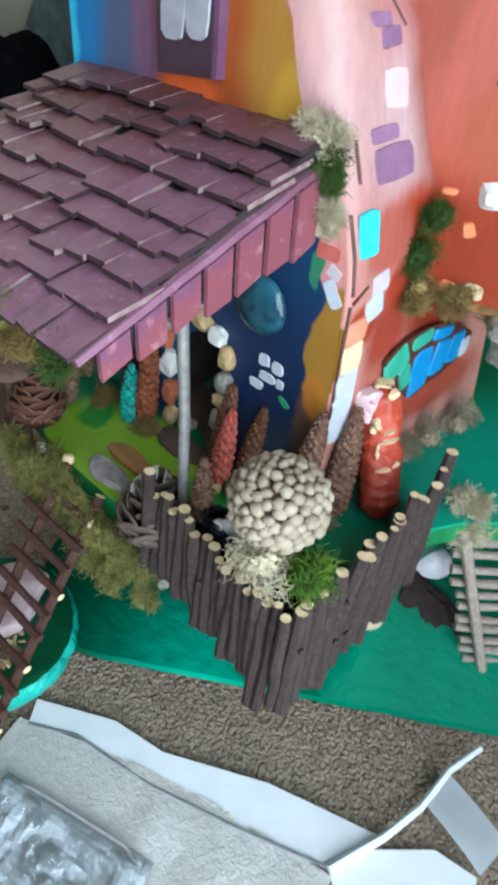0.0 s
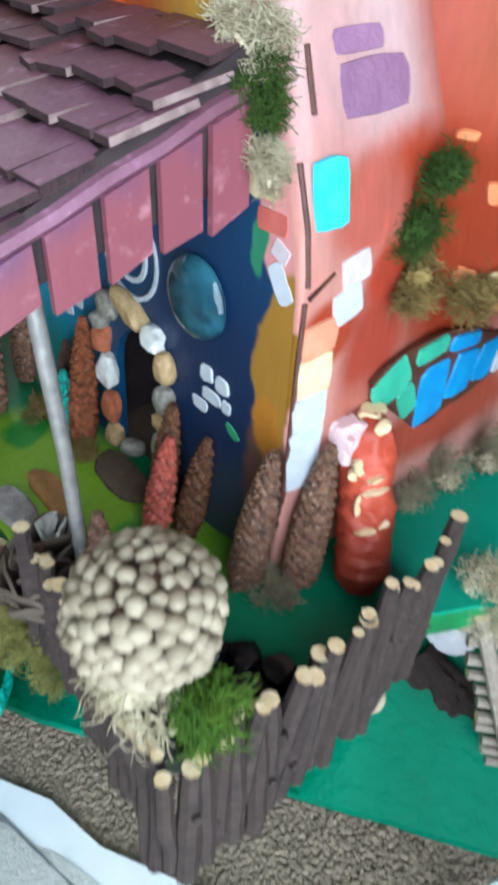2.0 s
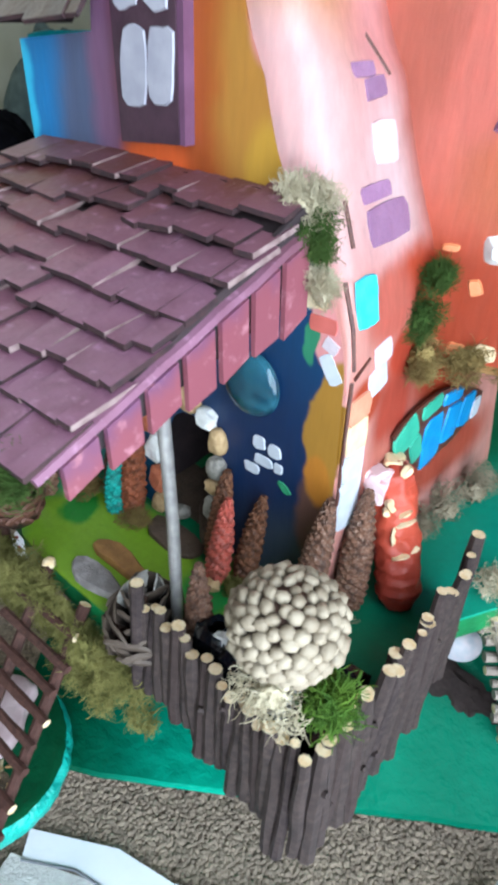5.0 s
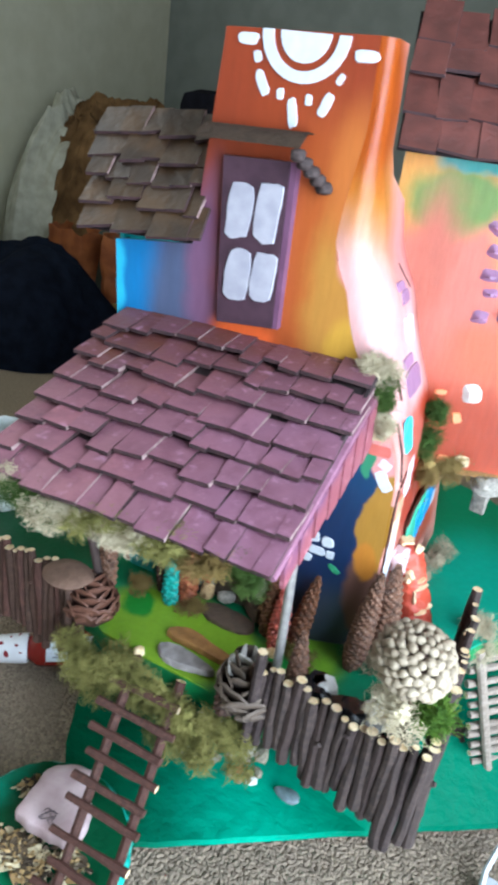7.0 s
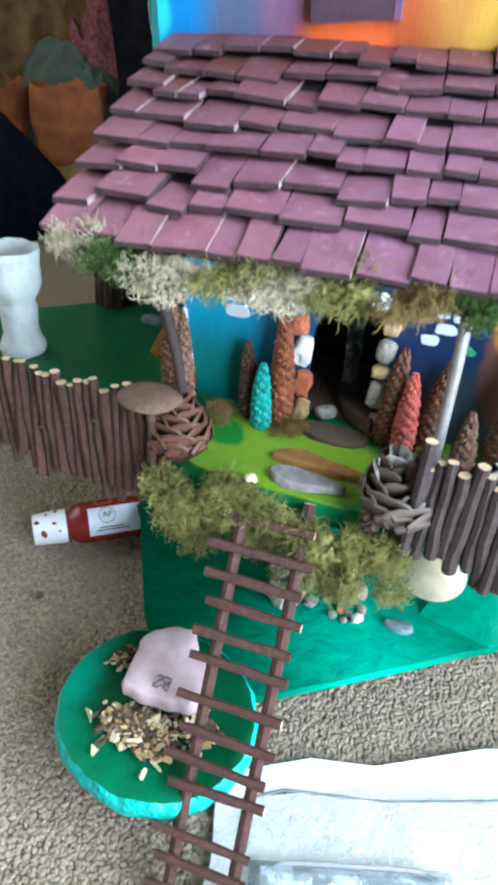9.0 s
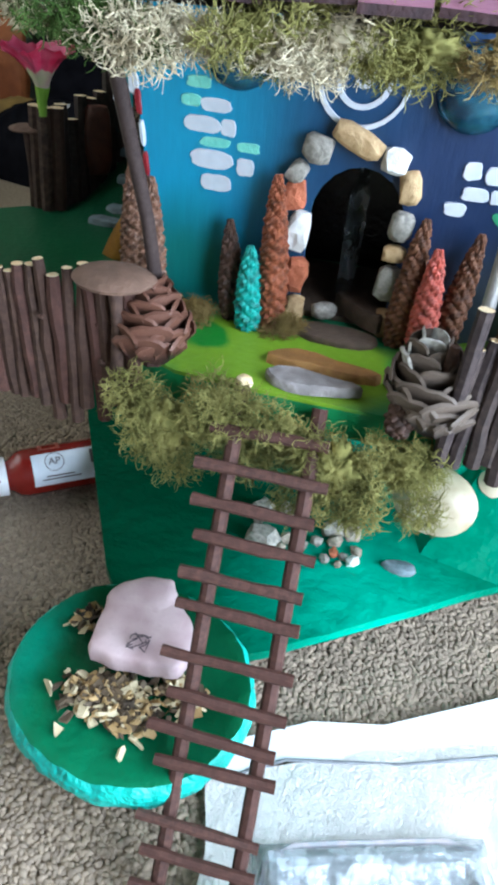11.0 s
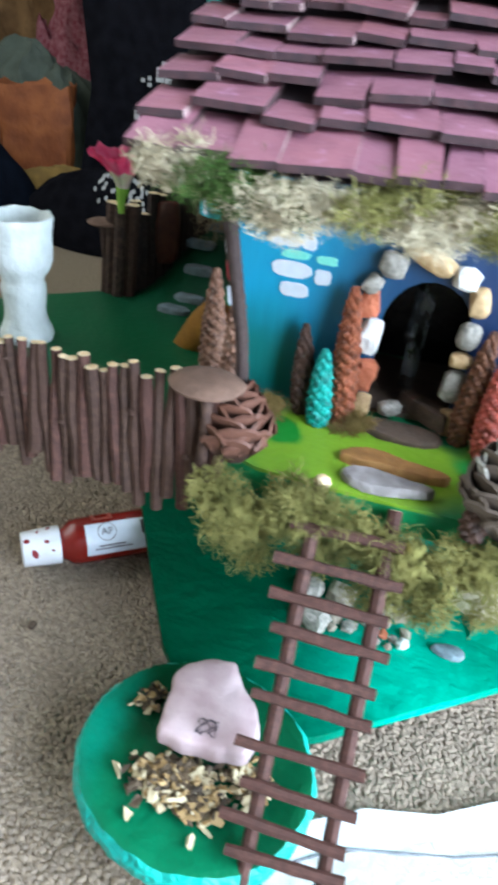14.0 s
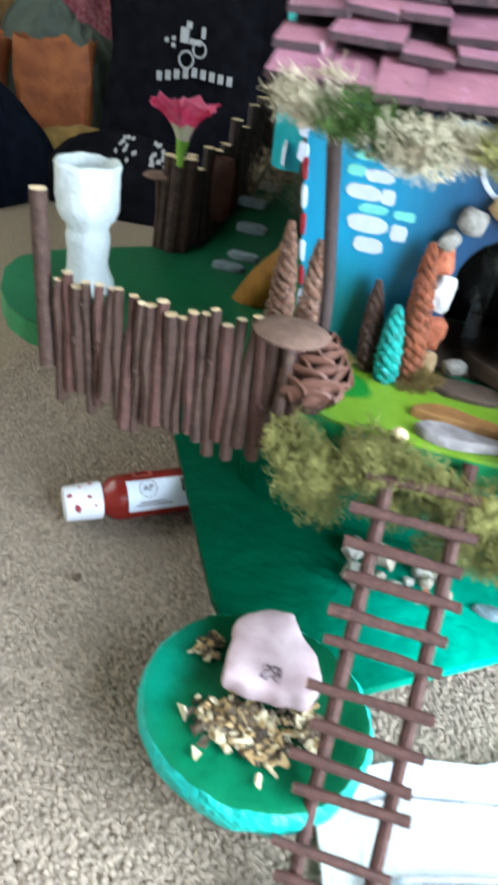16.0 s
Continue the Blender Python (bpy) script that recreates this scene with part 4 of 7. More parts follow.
def painted_details():
    rng = random.Random(5)
    # white and mint bricks to the left of the door
    for x, z, w, h, m in ((-0.166, 0.301, 0.011, 0.006, MINT_DAB), (-0.169, 0.2935, 0.009, 0.006, MINT_DAB), (-0.158, 0.2925, 0.014, 0.0065, WHITE_DAB), (-0.164, 0.2845, 0.017, 0.008, WHITE_DAB), (-0.1515, 0.284, 0.0075, 0.0075, WHITE_DAB),
                          (-0.157, 0.2775, 0.014, 0.005, MINT_DAB), (-0.142, 0.277, 0.0105, 0.005, MINT_DAB), (-0.1585, 0.270, 0.02, 0.009, WHITE_DAB), (-0.1425, 0.2685, 0.0085, 0.0085, WHITE_DAB), (-0.156, 0.2605, 0.0145, 0.008, WHITE_DAB)):
        dab(HOUSE, "painted_brick", (x + 0.0012, 0, z), w * 1.04, h, m, seed=x * 900)
    for x, z, w, h in ((-0.043, 0.2805, 0.0085, 0.008), (-0.0335, 0.2795, 0.0085, 0.008), (-0.0395, 0.2715, 0.0125, 0.007), (-0.0465, 0.264, 0.01, 0.0065), (-0.0305, 0.2712, 0.006, 0.0065)):
        dab(HOUSE, "painted_brick", (x, 0, z), w, h, WHITE_DAB, seed=x * 700)
    dab(HOUSE, "painted_leaf", (-0.026, 0, 0.262), 0.01, 0.005, GREEN_DAB, turn=-0.5, seed=3, square=2)
    # spiral over the door
    bm = bmesh.new()
    n = 70
    prev = None
    for i in range(n + 1):
        t = i / n
        a = 1.2 - t * 2.6 * math.tau
        r = 0.0205 * (1 - t) + 0.0015
        wd = 0.0026 * (0.35 + min(1, 6 * t, 8 * (1 - t)) * 0.65)
        c = V(-0.096 + r * math.cos(a), 0, 0.31 + r * math.sin(a))
        d = V(math.cos(a), 0, math.sin(a))
        row = [bm.verts.new(c + d * wd / 2 + V(0, 0.0005, 0)), bm.verts.new(c + d * wd / 2 * 0.8 + V(0, -0.001, 0)), bm.verts.new(c - d * wd / 2 * 0.8 + V(0, -0.001, 0)), bm.verts.new(c - d * wd / 2 + V(0, 0.0005, 0))]
        if prev:
            for k in range(3):
                bm.faces.new((prev[k], prev[k + 1], row[k + 1], row[k]))
        prev = row
    bmesh.ops.recalc_face_normals(bm, faces=bm.faces)
    part("painted_spiral", bm, WHITE_DAB, HOUSE, "white painted spiral")
    # half sun at the head of the tower
    bm = bmesh.new()
    pts = [(-0.097, 0.5535)] + [(-0.097 + 0.0135 * math.cos(a), 0.5535 + 0.0135 * math.sin(a)) for a in [math.pi + math.pi * k / 14 for k in range(15)]]
    filled(bm, [pts[1:]], 0.001, -0.001)
    part("painted_sun", bm, WHITE_DAB, HOUSE, "white painted half sun")
    bm = bmesh.new()
    ring = [(-0.097 + 0.0235 * math.cos(a), 0.5535 + 0.0225 * math.sin(a)) for a in [math.pi + math.pi * k / 16 for k in range(17)]]
    ring += [(-0.097 + 0.0175 * math.cos(a), 0.5535 + 0.017 * math.sin(a)) for a in [math.tau - math.pi * k / 16 for k in range(17)]]
    filled(bm, [ring], 0.001, -0.001)
    part("painted_sun_ring", bm, WHITE_DAB, HOUSE)
    for x, z, w, h, t in ((-0.1285, 0.5485, 0.012, 0.0065, 0), (-0.1220, 0.5410, 0.005, 0.006, 0.3), (-0.1180, 0.5295, 0.006, 0.0125, 0.5), (-0.1070, 0.5255, 0.005, 0.006, 0.1), (-0.0990, 0.5175, 0.006, 0.0145, 0.2), (-0.0910, 0.5245, 0.0045, 0.006, 0), (-0.0815, 0.5230, 0.006, 0.0125, -0.4), (-0.0760, 0.5350, 0.004, 0.006, -0.5), (-0.0645, 0.5460, 0.013, 0.0065, 0.05)):
        dab(HOUSE, "painted_ray", (x, 0, z), w, h, WHITE_DAB, turn=t, seed=x * 300)
    # patches on the bent corner
    for y, z, w, h, m, t in ((0.0118, 0.361, 0.0145, 0.0205, CYAN_DAB, 0.02), (0.034, 0.3865, 0.03, 0.0155, LILAC_DAB, 0.05), (0.0285, 0.398, 0.021, 0.007, LILAC_DAB, 0.05), (0.031, 0.4385, 0.015, 0.006, LILAC_DAB, 0), (0.037, 0.4325, 0.014, 0.008, LILAC_DAB, 0.1), (0.04, 0.414, 0.017, 0.016, PALE_PINK, 0),
                             (0.0245, 0.336, 0.014, 0.011, GREY_DAB, 0.2), (0.0222, 0.3245, 0.014, 0.013, WHITE_DAB, 0.3),
                             (0.009, 0.262, 0.0165, 0.0225, WHITE_DAB, 0), (0.009, 0.276, 0.0165, 0.0075, BLUE_GREY_DAB, 0), (0.009, 0.2863, 0.0165, 0.015, WHITE_DAB, 0), (0.0095, 0.301, 0.0165, 0.016, CREAM_DAB, 0.02), (0.006, 0.303, 0.008, 0.011, BLUE_GREY_DAB, 0.1), (0.0105, 0.315, 0.016, 0.013, CREAM_SALMON, 0.05)):
        x = lerp_table(EDGE, z)
        s = (lerp_table(EDGE, z + 0.01) - lerp_table(EDGE, z - 0.01)) / 0.02
        dab(HOUSE, "painted_patch", (x + 0.0006, y, z), w, h, m, normal=(1, 0, -s), turn=t, seed=y * 500, square=9, wob=0.09, thick=0.0002)
    for d, z, w, h, m, t in ((0.0095, 0.333, 0.0075, 0.014, WHITE_DAB, 0.6), (0.0085, 0.343, 0.008, 0.0065, GREY_DAB, -0.4), (0.0105, 0.351, 0.0135, 0.0075, ROSE_DAB, 0.05), (0.011, 0.362, 0.0135, 0.012, CREAM_DAB, 0.05)):
        x = lerp_table(EDGE, z) + 0.0028 - bend(z) - d
        dab(HOUSE, "painted_patch", (x, 0, z), w, h, m, turn=t, seed=d * 900, square=9, wob=0.12, thick=0.0002)
    # dark painted seams on the corner
    for pts in ([(0.0028, 0.3695), (0.0024, 0.352), (0.0024, 0.335)], [(0.0016, 0.33), (0.0012, 0.31), (0.001, 0.29), (0.001, 0.25)], [(0.014, 0.337), (0.003, 0.331)], [(0.01, 0.397), (0.0085, 0.381)], [(0.038, 0.449), (0.048, 0.436)]):
        bm = bmesh.new()
        tube(bm, [on_corner(y, z) + V(0.0002, 0, 0) for y, z in pts], 0.0009, 6)
        part("painted_seam", bm, BROWN_LINE, HOUSE, "dark brown painted seam")
    # stuck-on lilac bricks and chips on the wing
    a, b = V(-0.05, 0.05, 0), V(0.054, 0.0885, 0)
    nrm = V(b.y - a.y, -(b.x - a.x), 0).normalized()

    def on_wing(i, z):
        j = (z - 0.320) / 0.195
        return a.lerp(b, i) + V(-0.012 * j * i, 0.004 * j, z)
    for i, z, w, h, m, t in ((0.60, 0.473, 0.012, 0.008, LILAC_DAB, -0.5), (0.63, 0.460, 0.013, 0.009, LILAC_DAB, -0.2), (0.63, 0.4465, 0.014, 0.009, LILAC_DAB, 0), (0.65, 0.4365, 0.011, 0.007, LILAC_DAB, 0), (0.62, 0.4215, 0.012, 0.0095, LILAC_DAB, 0), (0.74, 0.425, 0.006, 0.011, LILAC_DAB, 0), (0.8, 0.4235, 0.006, 0.011, LILAC_DAB, 0), (0.79, 0.449, 0.016, 0.03, SLATE_BLUE, 0),
                             (0.685, 0.3725, 0.0135, 0.0145, STONE_C, 0.25), (0.5, 0.371, 0.009, 0.0045, PALE_ORANGE, 0.1), (0.63, 0.355, 0.007, 0.009, PALE_ORANGE, 0.4), (0.72, 0.3255, 0.011, 0.009, CREAM_DAB, 0), (0.6, 0.325, 0.009, 0.008, PALE_ORANGE, 0), (0.43, 0.327, 0.02, 0.007, PALE_ORANGE, -0.1)):
        dab(HOUSE, "stuck_on_chip", on_wing(i, z), w, h, m, normal=nrm, turn=t, seed=i * 40, thick=0.0028 if m in (LILAC_DAB, SLATE_BLUE, STONE_C) else 0.0006)
    # leaf-shaped window low on the side wall
    win = part("leaf_window", bmesh.new(), BROWN_LINE, HOUSE, "leaf-shaped painted window in blue and green")
    bm = bmesh.new()
    arc = [(0.035, 0.286), (0.05, 0.2955), (0.078, 0.297), (0.097, 0.2935), (0.129, 0.2805), (0.15, 0.269), (0.138, 0.252), (0.108, 0.248), (0.079, 0.2475), (0.066, 0.26)]
    out = rounded(arc, 1)
    filled(bm, [out], 0.0055, 0.0072, "X")
    bm.to_mesh(win.data)
    bm.free()
    for y, z, w, h, m, t in ((0.0515, 0.2835, 0.021, 0.017, WINDOW_GREEN, 0.5), (0.075, 0.2905, 0.021, 0.0095, WINDOW_GREEN, 0.1), (0.0655, 0.2695, 0.011, 0.018, WINDOW_GREEN, 0.5), (0.0835, 0.266, 0.021, 0.031, WINDOW_BLUE, 0.15), (0.1, 0.2865, 0.023, 0.0085, WINDOW_BLUE, -0.15), (0.1055, 0.268, 0.018, 0.024, WINDOW_BLUE, -0.1), (0.1245, 0.268, 0.016, 0.022, WINDOW_BLUE, -0.1), (0.139, 0.2635, 0.01, 0.014, WHITE_DAB, 0)):
        dab(win, "painted_pane", (0.0076, y, z), w, h, m, normal=(1, 0, 0), turn=t, seed=y * 90, square=7, wob=0.12)
    # red and white stripe and white scallops at the left corner
    for k in range(7):
        dab(HOUSE, "painted_stripe", (-0.1815 - 0.0018 * k, -0.0005, 0.212 + 0.013 * k), 0.0035, 0.011, WHITE_DAB if k % 2 else SMEAR, seed=k, thick=0.0006, turn=0.12)
    for k in range(5):
        dab(HOUSE, "painted_scallop", (-0.1945 - 0.0012 * k, 0, 0.297 + 0.011 * k), 0.0055, 0.0095, WHITE_DAB, seed=k + 31)
    for k in range(6):
        t = k / 5
        dab(HOUSE, "painted_scallop", (-0.2055 - 0.0125 * min(1, 3 * t) - 0.002 * t, 0.01 + 0.12 * t, 0.293 + 0.004 * math.sin(k * 2)), 0.02, 0.012, WHITE_DAB, normal=(-1, -0.15, 0), seed=k + 9)


def gems():
    for x, z, r in ((-0.049, 0.311, 0.0165), (-0.147, 0.316, 0.0165)):
        bm = bmesh.new()
        g = bmesh.ops.create_uvsphere(bm, u_segments=28, v_segments=14, radius=1)
        for v in g["verts"]:
            d = v.co.copy()
            v.co = V(x + d.x * r, -0.0012 - (0.007 if d.y < 0 else 0.0008) * abs(d.y), z + d.z * r)
        part("glass_gem", bm, GEM, HOUSE, "round clear blue glass gem")


def porch():
    roof = part("porch_roof", bmesh.new(), UNDER_DARK, HOUSE, "sloping porch roof of purple-pink card shingles")
    bl, br, tl, tr = V(-0.187, -0.134, 0.3365), V(-0.026, -0.132, 0.339), V(-0.192, -0.004, 0.3925), V(-0.0265, -0.003, 0.399)
    nrm = (br - bl).cross(tl - bl).normalized()
    bm = bmesh.new()
    vs = grid_sheet(bm, 6, 6, lambda i, j: bl.lerp(br, i).lerp(tl.lerp(tr, i), j) - nrm * 0.0005)
    bmesh.ops.solidify(bm, geom=list(bm.faces), thickness=0.003)
    bm.to_mesh(roof.data)
    bm.free()
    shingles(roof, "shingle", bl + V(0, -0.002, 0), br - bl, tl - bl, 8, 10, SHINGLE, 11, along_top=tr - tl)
    # boards hanging from the verge
    for k in range(7):
        t0, t1 = 0.07 + k * 0.133, 0.07 + k * 0.133 + 0.105
        bm = bmesh.new()
        p0, p1 = br.lerp(tr, t0) + V(0.0035, 0, -0.001 - 0.0125 * t0), br.lerp(tr, t1) + V(0.0035, 0, -0.001 - 0.0125 * t1)
        h = 0.0115 + 0.0029 * k + 0.0012 * math.sin(k * 2.3)
        vs = []
        for dx in (0, 0.0022):
            vs += [bm.verts.new(p0 + V(dx, 0, 0)), bm.verts.new(p1 + V(dx, 0, 0)), bm.verts.new(p1 + V(dx + 0.0015, 0, -h * (0.95 + 0.1 * (k % 2)))), bm.verts.new(p0 + V(dx + 0.0015, 0, -h))]
        for f in ((0, 1, 2, 3), (7, 6, 5, 4), (0, 4, 5, 1), (1, 5, 6, 2), (2, 6, 7, 3), (3, 7, 4, 0)):
            bm.faces.new([vs[i] for i in f])
        bmesh.ops.recalc_face_normals(bm, faces=bm.faces)
        part("verge_board", bm, VERGE, roof, smooth=False)
    # added dark sheet that stands for the shade in the gaps between boards
    bm = bmesh.new()
    vs = []
    for dx in (0.0006, 0.0026):
        vs += [bm.verts.new(p) for p in (br.lerp(tr, 0.08) + V(dx, 0, 0), tr + V(dx, 0, 0), tr + V(dx, 0, -0.036), br.lerp(tr, 0.08) + V(dx, 0, -0.009))]
    for f in ((0, 1, 2, 3), (7, 6, 5, 4), (0, 4, 5, 1), (1, 5, 6, 2), (2, 6, 7, 3), (3, 7, 4, 0)):
        bm.faces.new([vs[i] for i in f])
    bmesh.ops.recalc_face_normals(bm, faces=bm.faces)
    part("verge_backing", bm, UNDER_DARK, roof)
    bm = bmesh.new()
    tube(bm, [br.lerp(tr, k / 8) + V(0.0032, 0, 0.001 - 0.0125 * k / 8 + 0.0006 * math.sin(k * 3)) for k in range(9)], 0.0026, 6)
    part("verge_trim", bm, SHINGLE, roof)
    bm = bmesh.new()
    tube(bm, [(-0.031, -0.066, TOP), (-0.032, -0.068, 0.28), (-0.034, -0.072, 0.352)], 0.0027, 10)
    part("porch_post", bm, METAL_POST, HOUSE, "thin grey metal porch post")
    bm = bmesh.new()
    tube(bm, [(-0.160, -0.056, TOP), (-0.164, -0.066, 0.26), (-0.171, -0.078, 0.315), (-0.174, -0.082, 0.346)], [0.003, 0.0028, 0.0029, 0.003], 9)
    part("porch_post", bm, BARK_DARK, HOUSE, "dark twig porch post")


def upper_roofs():
    roof = part("brown_roof", bmesh.new(), UNDER_DARK, HOUSE, "small roof of brown card shingles")
    bl, br, tl, tr = V(-0.2175, -0.016, 0.4405), V(-0.141, -0.016, 0.4455), V(-0.243, 0.036, 0.503), V(-0.162, 0.036, 0.503)
    nrm = (br - bl).cross(tl - bl).normalized()
    bm = bmesh.new()
    grid_sheet(bm, 4, 4, lambda i, j: bl.lerp(br, i).lerp(tl.lerp(tr, i), j))
    bmesh.ops.solidify(bm, geom=list(bm.faces), thickness=0.004)
    bm.to_mesh(roof.data)
    bm.free()
    shingles(roof, "shingle", bl, br - bl, (tl + tr - bl - br) / 2, 5, 4, TILE_BROWN, 21, tilt=9, size=(1.03, 1.35))
    roof = part("red_roof", bmesh.new(), UNDER_DARK, HOUSE, "wing roof of dark red shingles")
    bl, br, tl, tr = V(-0.053, 0.044, 0.507), V(0.066, 0.084, 0.507), V(-0.07, 0.1, 0.58), V(0.055, 0.142, 0.58)
    bm = bmesh.new()
    grid_sheet(bm, 4, 4, lambda i, j: bl.lerp(br, i).lerp(tl.lerp(tr, i), j))
    bmesh.ops.solidify(bm, geom=list(bm.faces), thickness=0.004)
    bm.to_mesh(roof.data)
    bm.free()
    shingles(roof, "shingle", bl, br - bl, (tl + tr - bl - br) / 2, 4, 6, TILE_RED, 22, tilt=5, size=(1.02, 1.3), vary=0.12)
    # dormer
    dormer = part("dormer", bmesh.new(), DORMER_PURPLE, HOUSE, "dark purple dormer with a white-paned window")
    bm = bmesh.new()
    q = [(-0.126, 0.4025), (-0.0905, 0.4065), (-0.0935, 0.495), (-0.1325, 0.493)]
    filled(bm, [q], 0.0, -0.006)
    bm.to_mesh(dormer.data)
    bm.free()
    bm = bmesh.new()
    filled(bm, [[(-0.0903, 0.4065), (-0.0875, 0.4065), (-0.0895, 0.495), (-0.0933, 0.495)]], 0.0, -0.0055)
    part("side_board", bm, DORMER_SIDE, dormer)
    for cx, cz, w, h in ((-0.1192, 0.4672, 0.0166, 0.031), (-0.1022, 0.468, 0.0166, 0.0325), (-0.116, 0.4333, 0.0172, 0.0305), (-0.0996, 0.4342, 0.0168, 0.0285)):
        dab(dormer, "painted_pane", (cx, -0.0062, cz), w * 0.92, h, PANE_DAB, turn=-0.05, seed=cx * 99, square=6)
    bm = bmesh.new()
    grid_sheet(bm, 10, 6, lambda i, j: V(-0.145 + 0.06 * i, -0.017 + 0.024 * j, 0.497 + 0.002 * i + 0.011 * math.sin(math.pi * (0.1 + 0.75 * j))))
    bmesh.ops.solidify(bm, geom=list(bm.faces), thickness=0.003)
    part("dormer_roof", bm, SLAB_DARK, dormer, "dark grey-brown curved dormer roof")
    bm = bmesh.new()
    for k in range(5):
        rock(bm, (-0.0865 + 0.003 * k, -0.014 + 0.003 * k, 0.499 - 0.0035 * k), (0.005, 0.005, 0.004), k + 3)
    part("dormer_bark", bm, BARK_DARK, dormer)


def door_stones():
    rng = random.Random(8)
    ring = [(-0.111, 0.207, 0.0055, 0.007, STONE_B, 0), (-0.112, 0.224, 0.0068, 0.0095, BRICKY, 0), (-0.1135, 0.245, 0.006, 0.0105, STONE_C, 0.1), (-0.1165, 0.261, 0.0052, 0.0068, BRICKY, -0.2), (-0.117, 0.271, 0.0048, 0.0058, STONE_A, 0.5), (-0.1095, 0.2815, 0.0075, 0.0068, STONE_A, 0.2),
            (-0.0925, 0.287, 0.0135, 0.0056, STONE_B, 0.4), (-0.0755, 0.281, 0.0066, 0.006, STONE_C, 0.2), (-0.067, 0.271, 0.0055, 0.008, STONE_B, -0.2), (-0.0675, 0.254, 0.0062, 0.0072, STONE_A, 0.1), (-0.068, 0.2415, 0.0062, 0.004, STONE_B, 0), (-0.068, 0.227, 0.0068, 0.0092, STONE_A, 0.1), (-0.066, 0.207, 0.0068, 0.0078, STONE_B, 0)]
    for k, (x, z, w, h, m, turn) in enumerate(ring):
        bm = bmesh.new()
        sharp = m in (BRICKY, STONE_C)
        rock(bm, (x, -0.003, z), (w * 1.1, 0.005, h * 1.12), k + 2.3, 0.6 if sharp else 0.4, 2, Matrix.Rotation(turn, 3, "Y"))
        part("door_stone", bm, m, HOUSE, smooth=not sharp)
    bm = bmesh.new()
    grid_sheet(bm, 4, 14, lambda i, j: V(-0.0955 + 0.006 * i + 0.002 * j, 0.074 - 0.004 * math.sin(j * 9) - 0.002 * math.sin(i * 5 + j * 17), 0.215 + 0.055 * j))
    bmesh.ops.solidify(bm, geom=list(bm.faces), thickness=0.0006)
    part("plastic_strip", bm, CLEAR, HOUSE, "crinkled clear plastic strip in the doorway")


room()
ground_parts()
front_wall()
painted_details()
gems()
porch()
upper_roofs()
door_stones()


# ---- fences and ladders ----
def stick_fence(name, path, count, top, bottom, radius, mats, label, seed, group="", wild=1.0):
    """Sticks side by side along a path of (x, y); top(t), bottom(t) give heights."""
    rng = random.Random(seed)
    fence = thing(name, (path[0][0], path[0][1], TOP), label, "fence", group)
    lens = [0]
    for a, b in zip(path, path[1:]):
        lens.append(lens[-1] + math.hypot(b[0] - a[0], b[1] - a[1]))
    for k in range(count):
        t = (k + 0.5) / count
        s = t * lens[-1]
        i = max(j for j in range(len(path) - 1) if lens[j] <= s)
        f = (s - lens[i]) / (lens[i + 1] - lens[i])
        x, y = (path[i][c] + (path[i + 1][c] - path[i][c]) * f for c in (0, 1))
        z1, z0 = top(t) + rng.uniform(-0.004, 0.004) * wild, bottom(t) + rng.uniform(-0.006, 0.006)
        r = radius * rng.uniform(1 - 0.2 * wild, 1 + 0.15 * wild)
        lean = (rng.uniform(-0.0014, 0.0014), rng.uniform(-0.0018, 0.0018))
        lean = (lean[0] * 1.1 * wild, lean[1] * 1.2 * wild)
        z0 += rng.uniform(-0.005, 0.004)
        pts = []
        for j in range(7):
            q = j / 6
            pts.append((x + lean[0] * (q - 0.5) * 2 + 0.0015 * noise.noise(V(k * 3.3, q * 3, seed)), y + lean[1] * (q - 0.5) * 2 + 0.0012 * noise.noise(V(k * 5.1, q * 3, seed + 4)), z0 + (z1 - z0) * q))
        bm = bmesh.new()
        tube(bm, pts, [r * (1.06 - 0.12 * j / 6 + 0.16 * noise.noise(V(j * 1.3, k * 2.1, 2))) * (0.86 if j == 6 else 1) for j in range(7)], 8, True, 1)
        for q in range(rng.choice((0, 1, 1, 2))):
            j, a = rng.choice((2, 3, 4, 5)), rng.uniform(0, math.tau)
            d = V(math.cos(a), math.sin(a), 0.5)
            tube(bm, [V(*pts[j]) + d * r * 0.5, V(*pts[j]) + d * r * rng.uniform(1.15, 1.6)], [r * 0.5, r * 0.34], 6, True, 0)
        part("stick", bm, [mats[k % len(mats)], CUT], fence)
    return fence


def rails(path, z, radius, fence, mat):
    bm = bmesh.new()
    tube(bm, [(x, y, z) for x, y in path], radius, 6)
    part("tie_strip", bm, mat, fence)


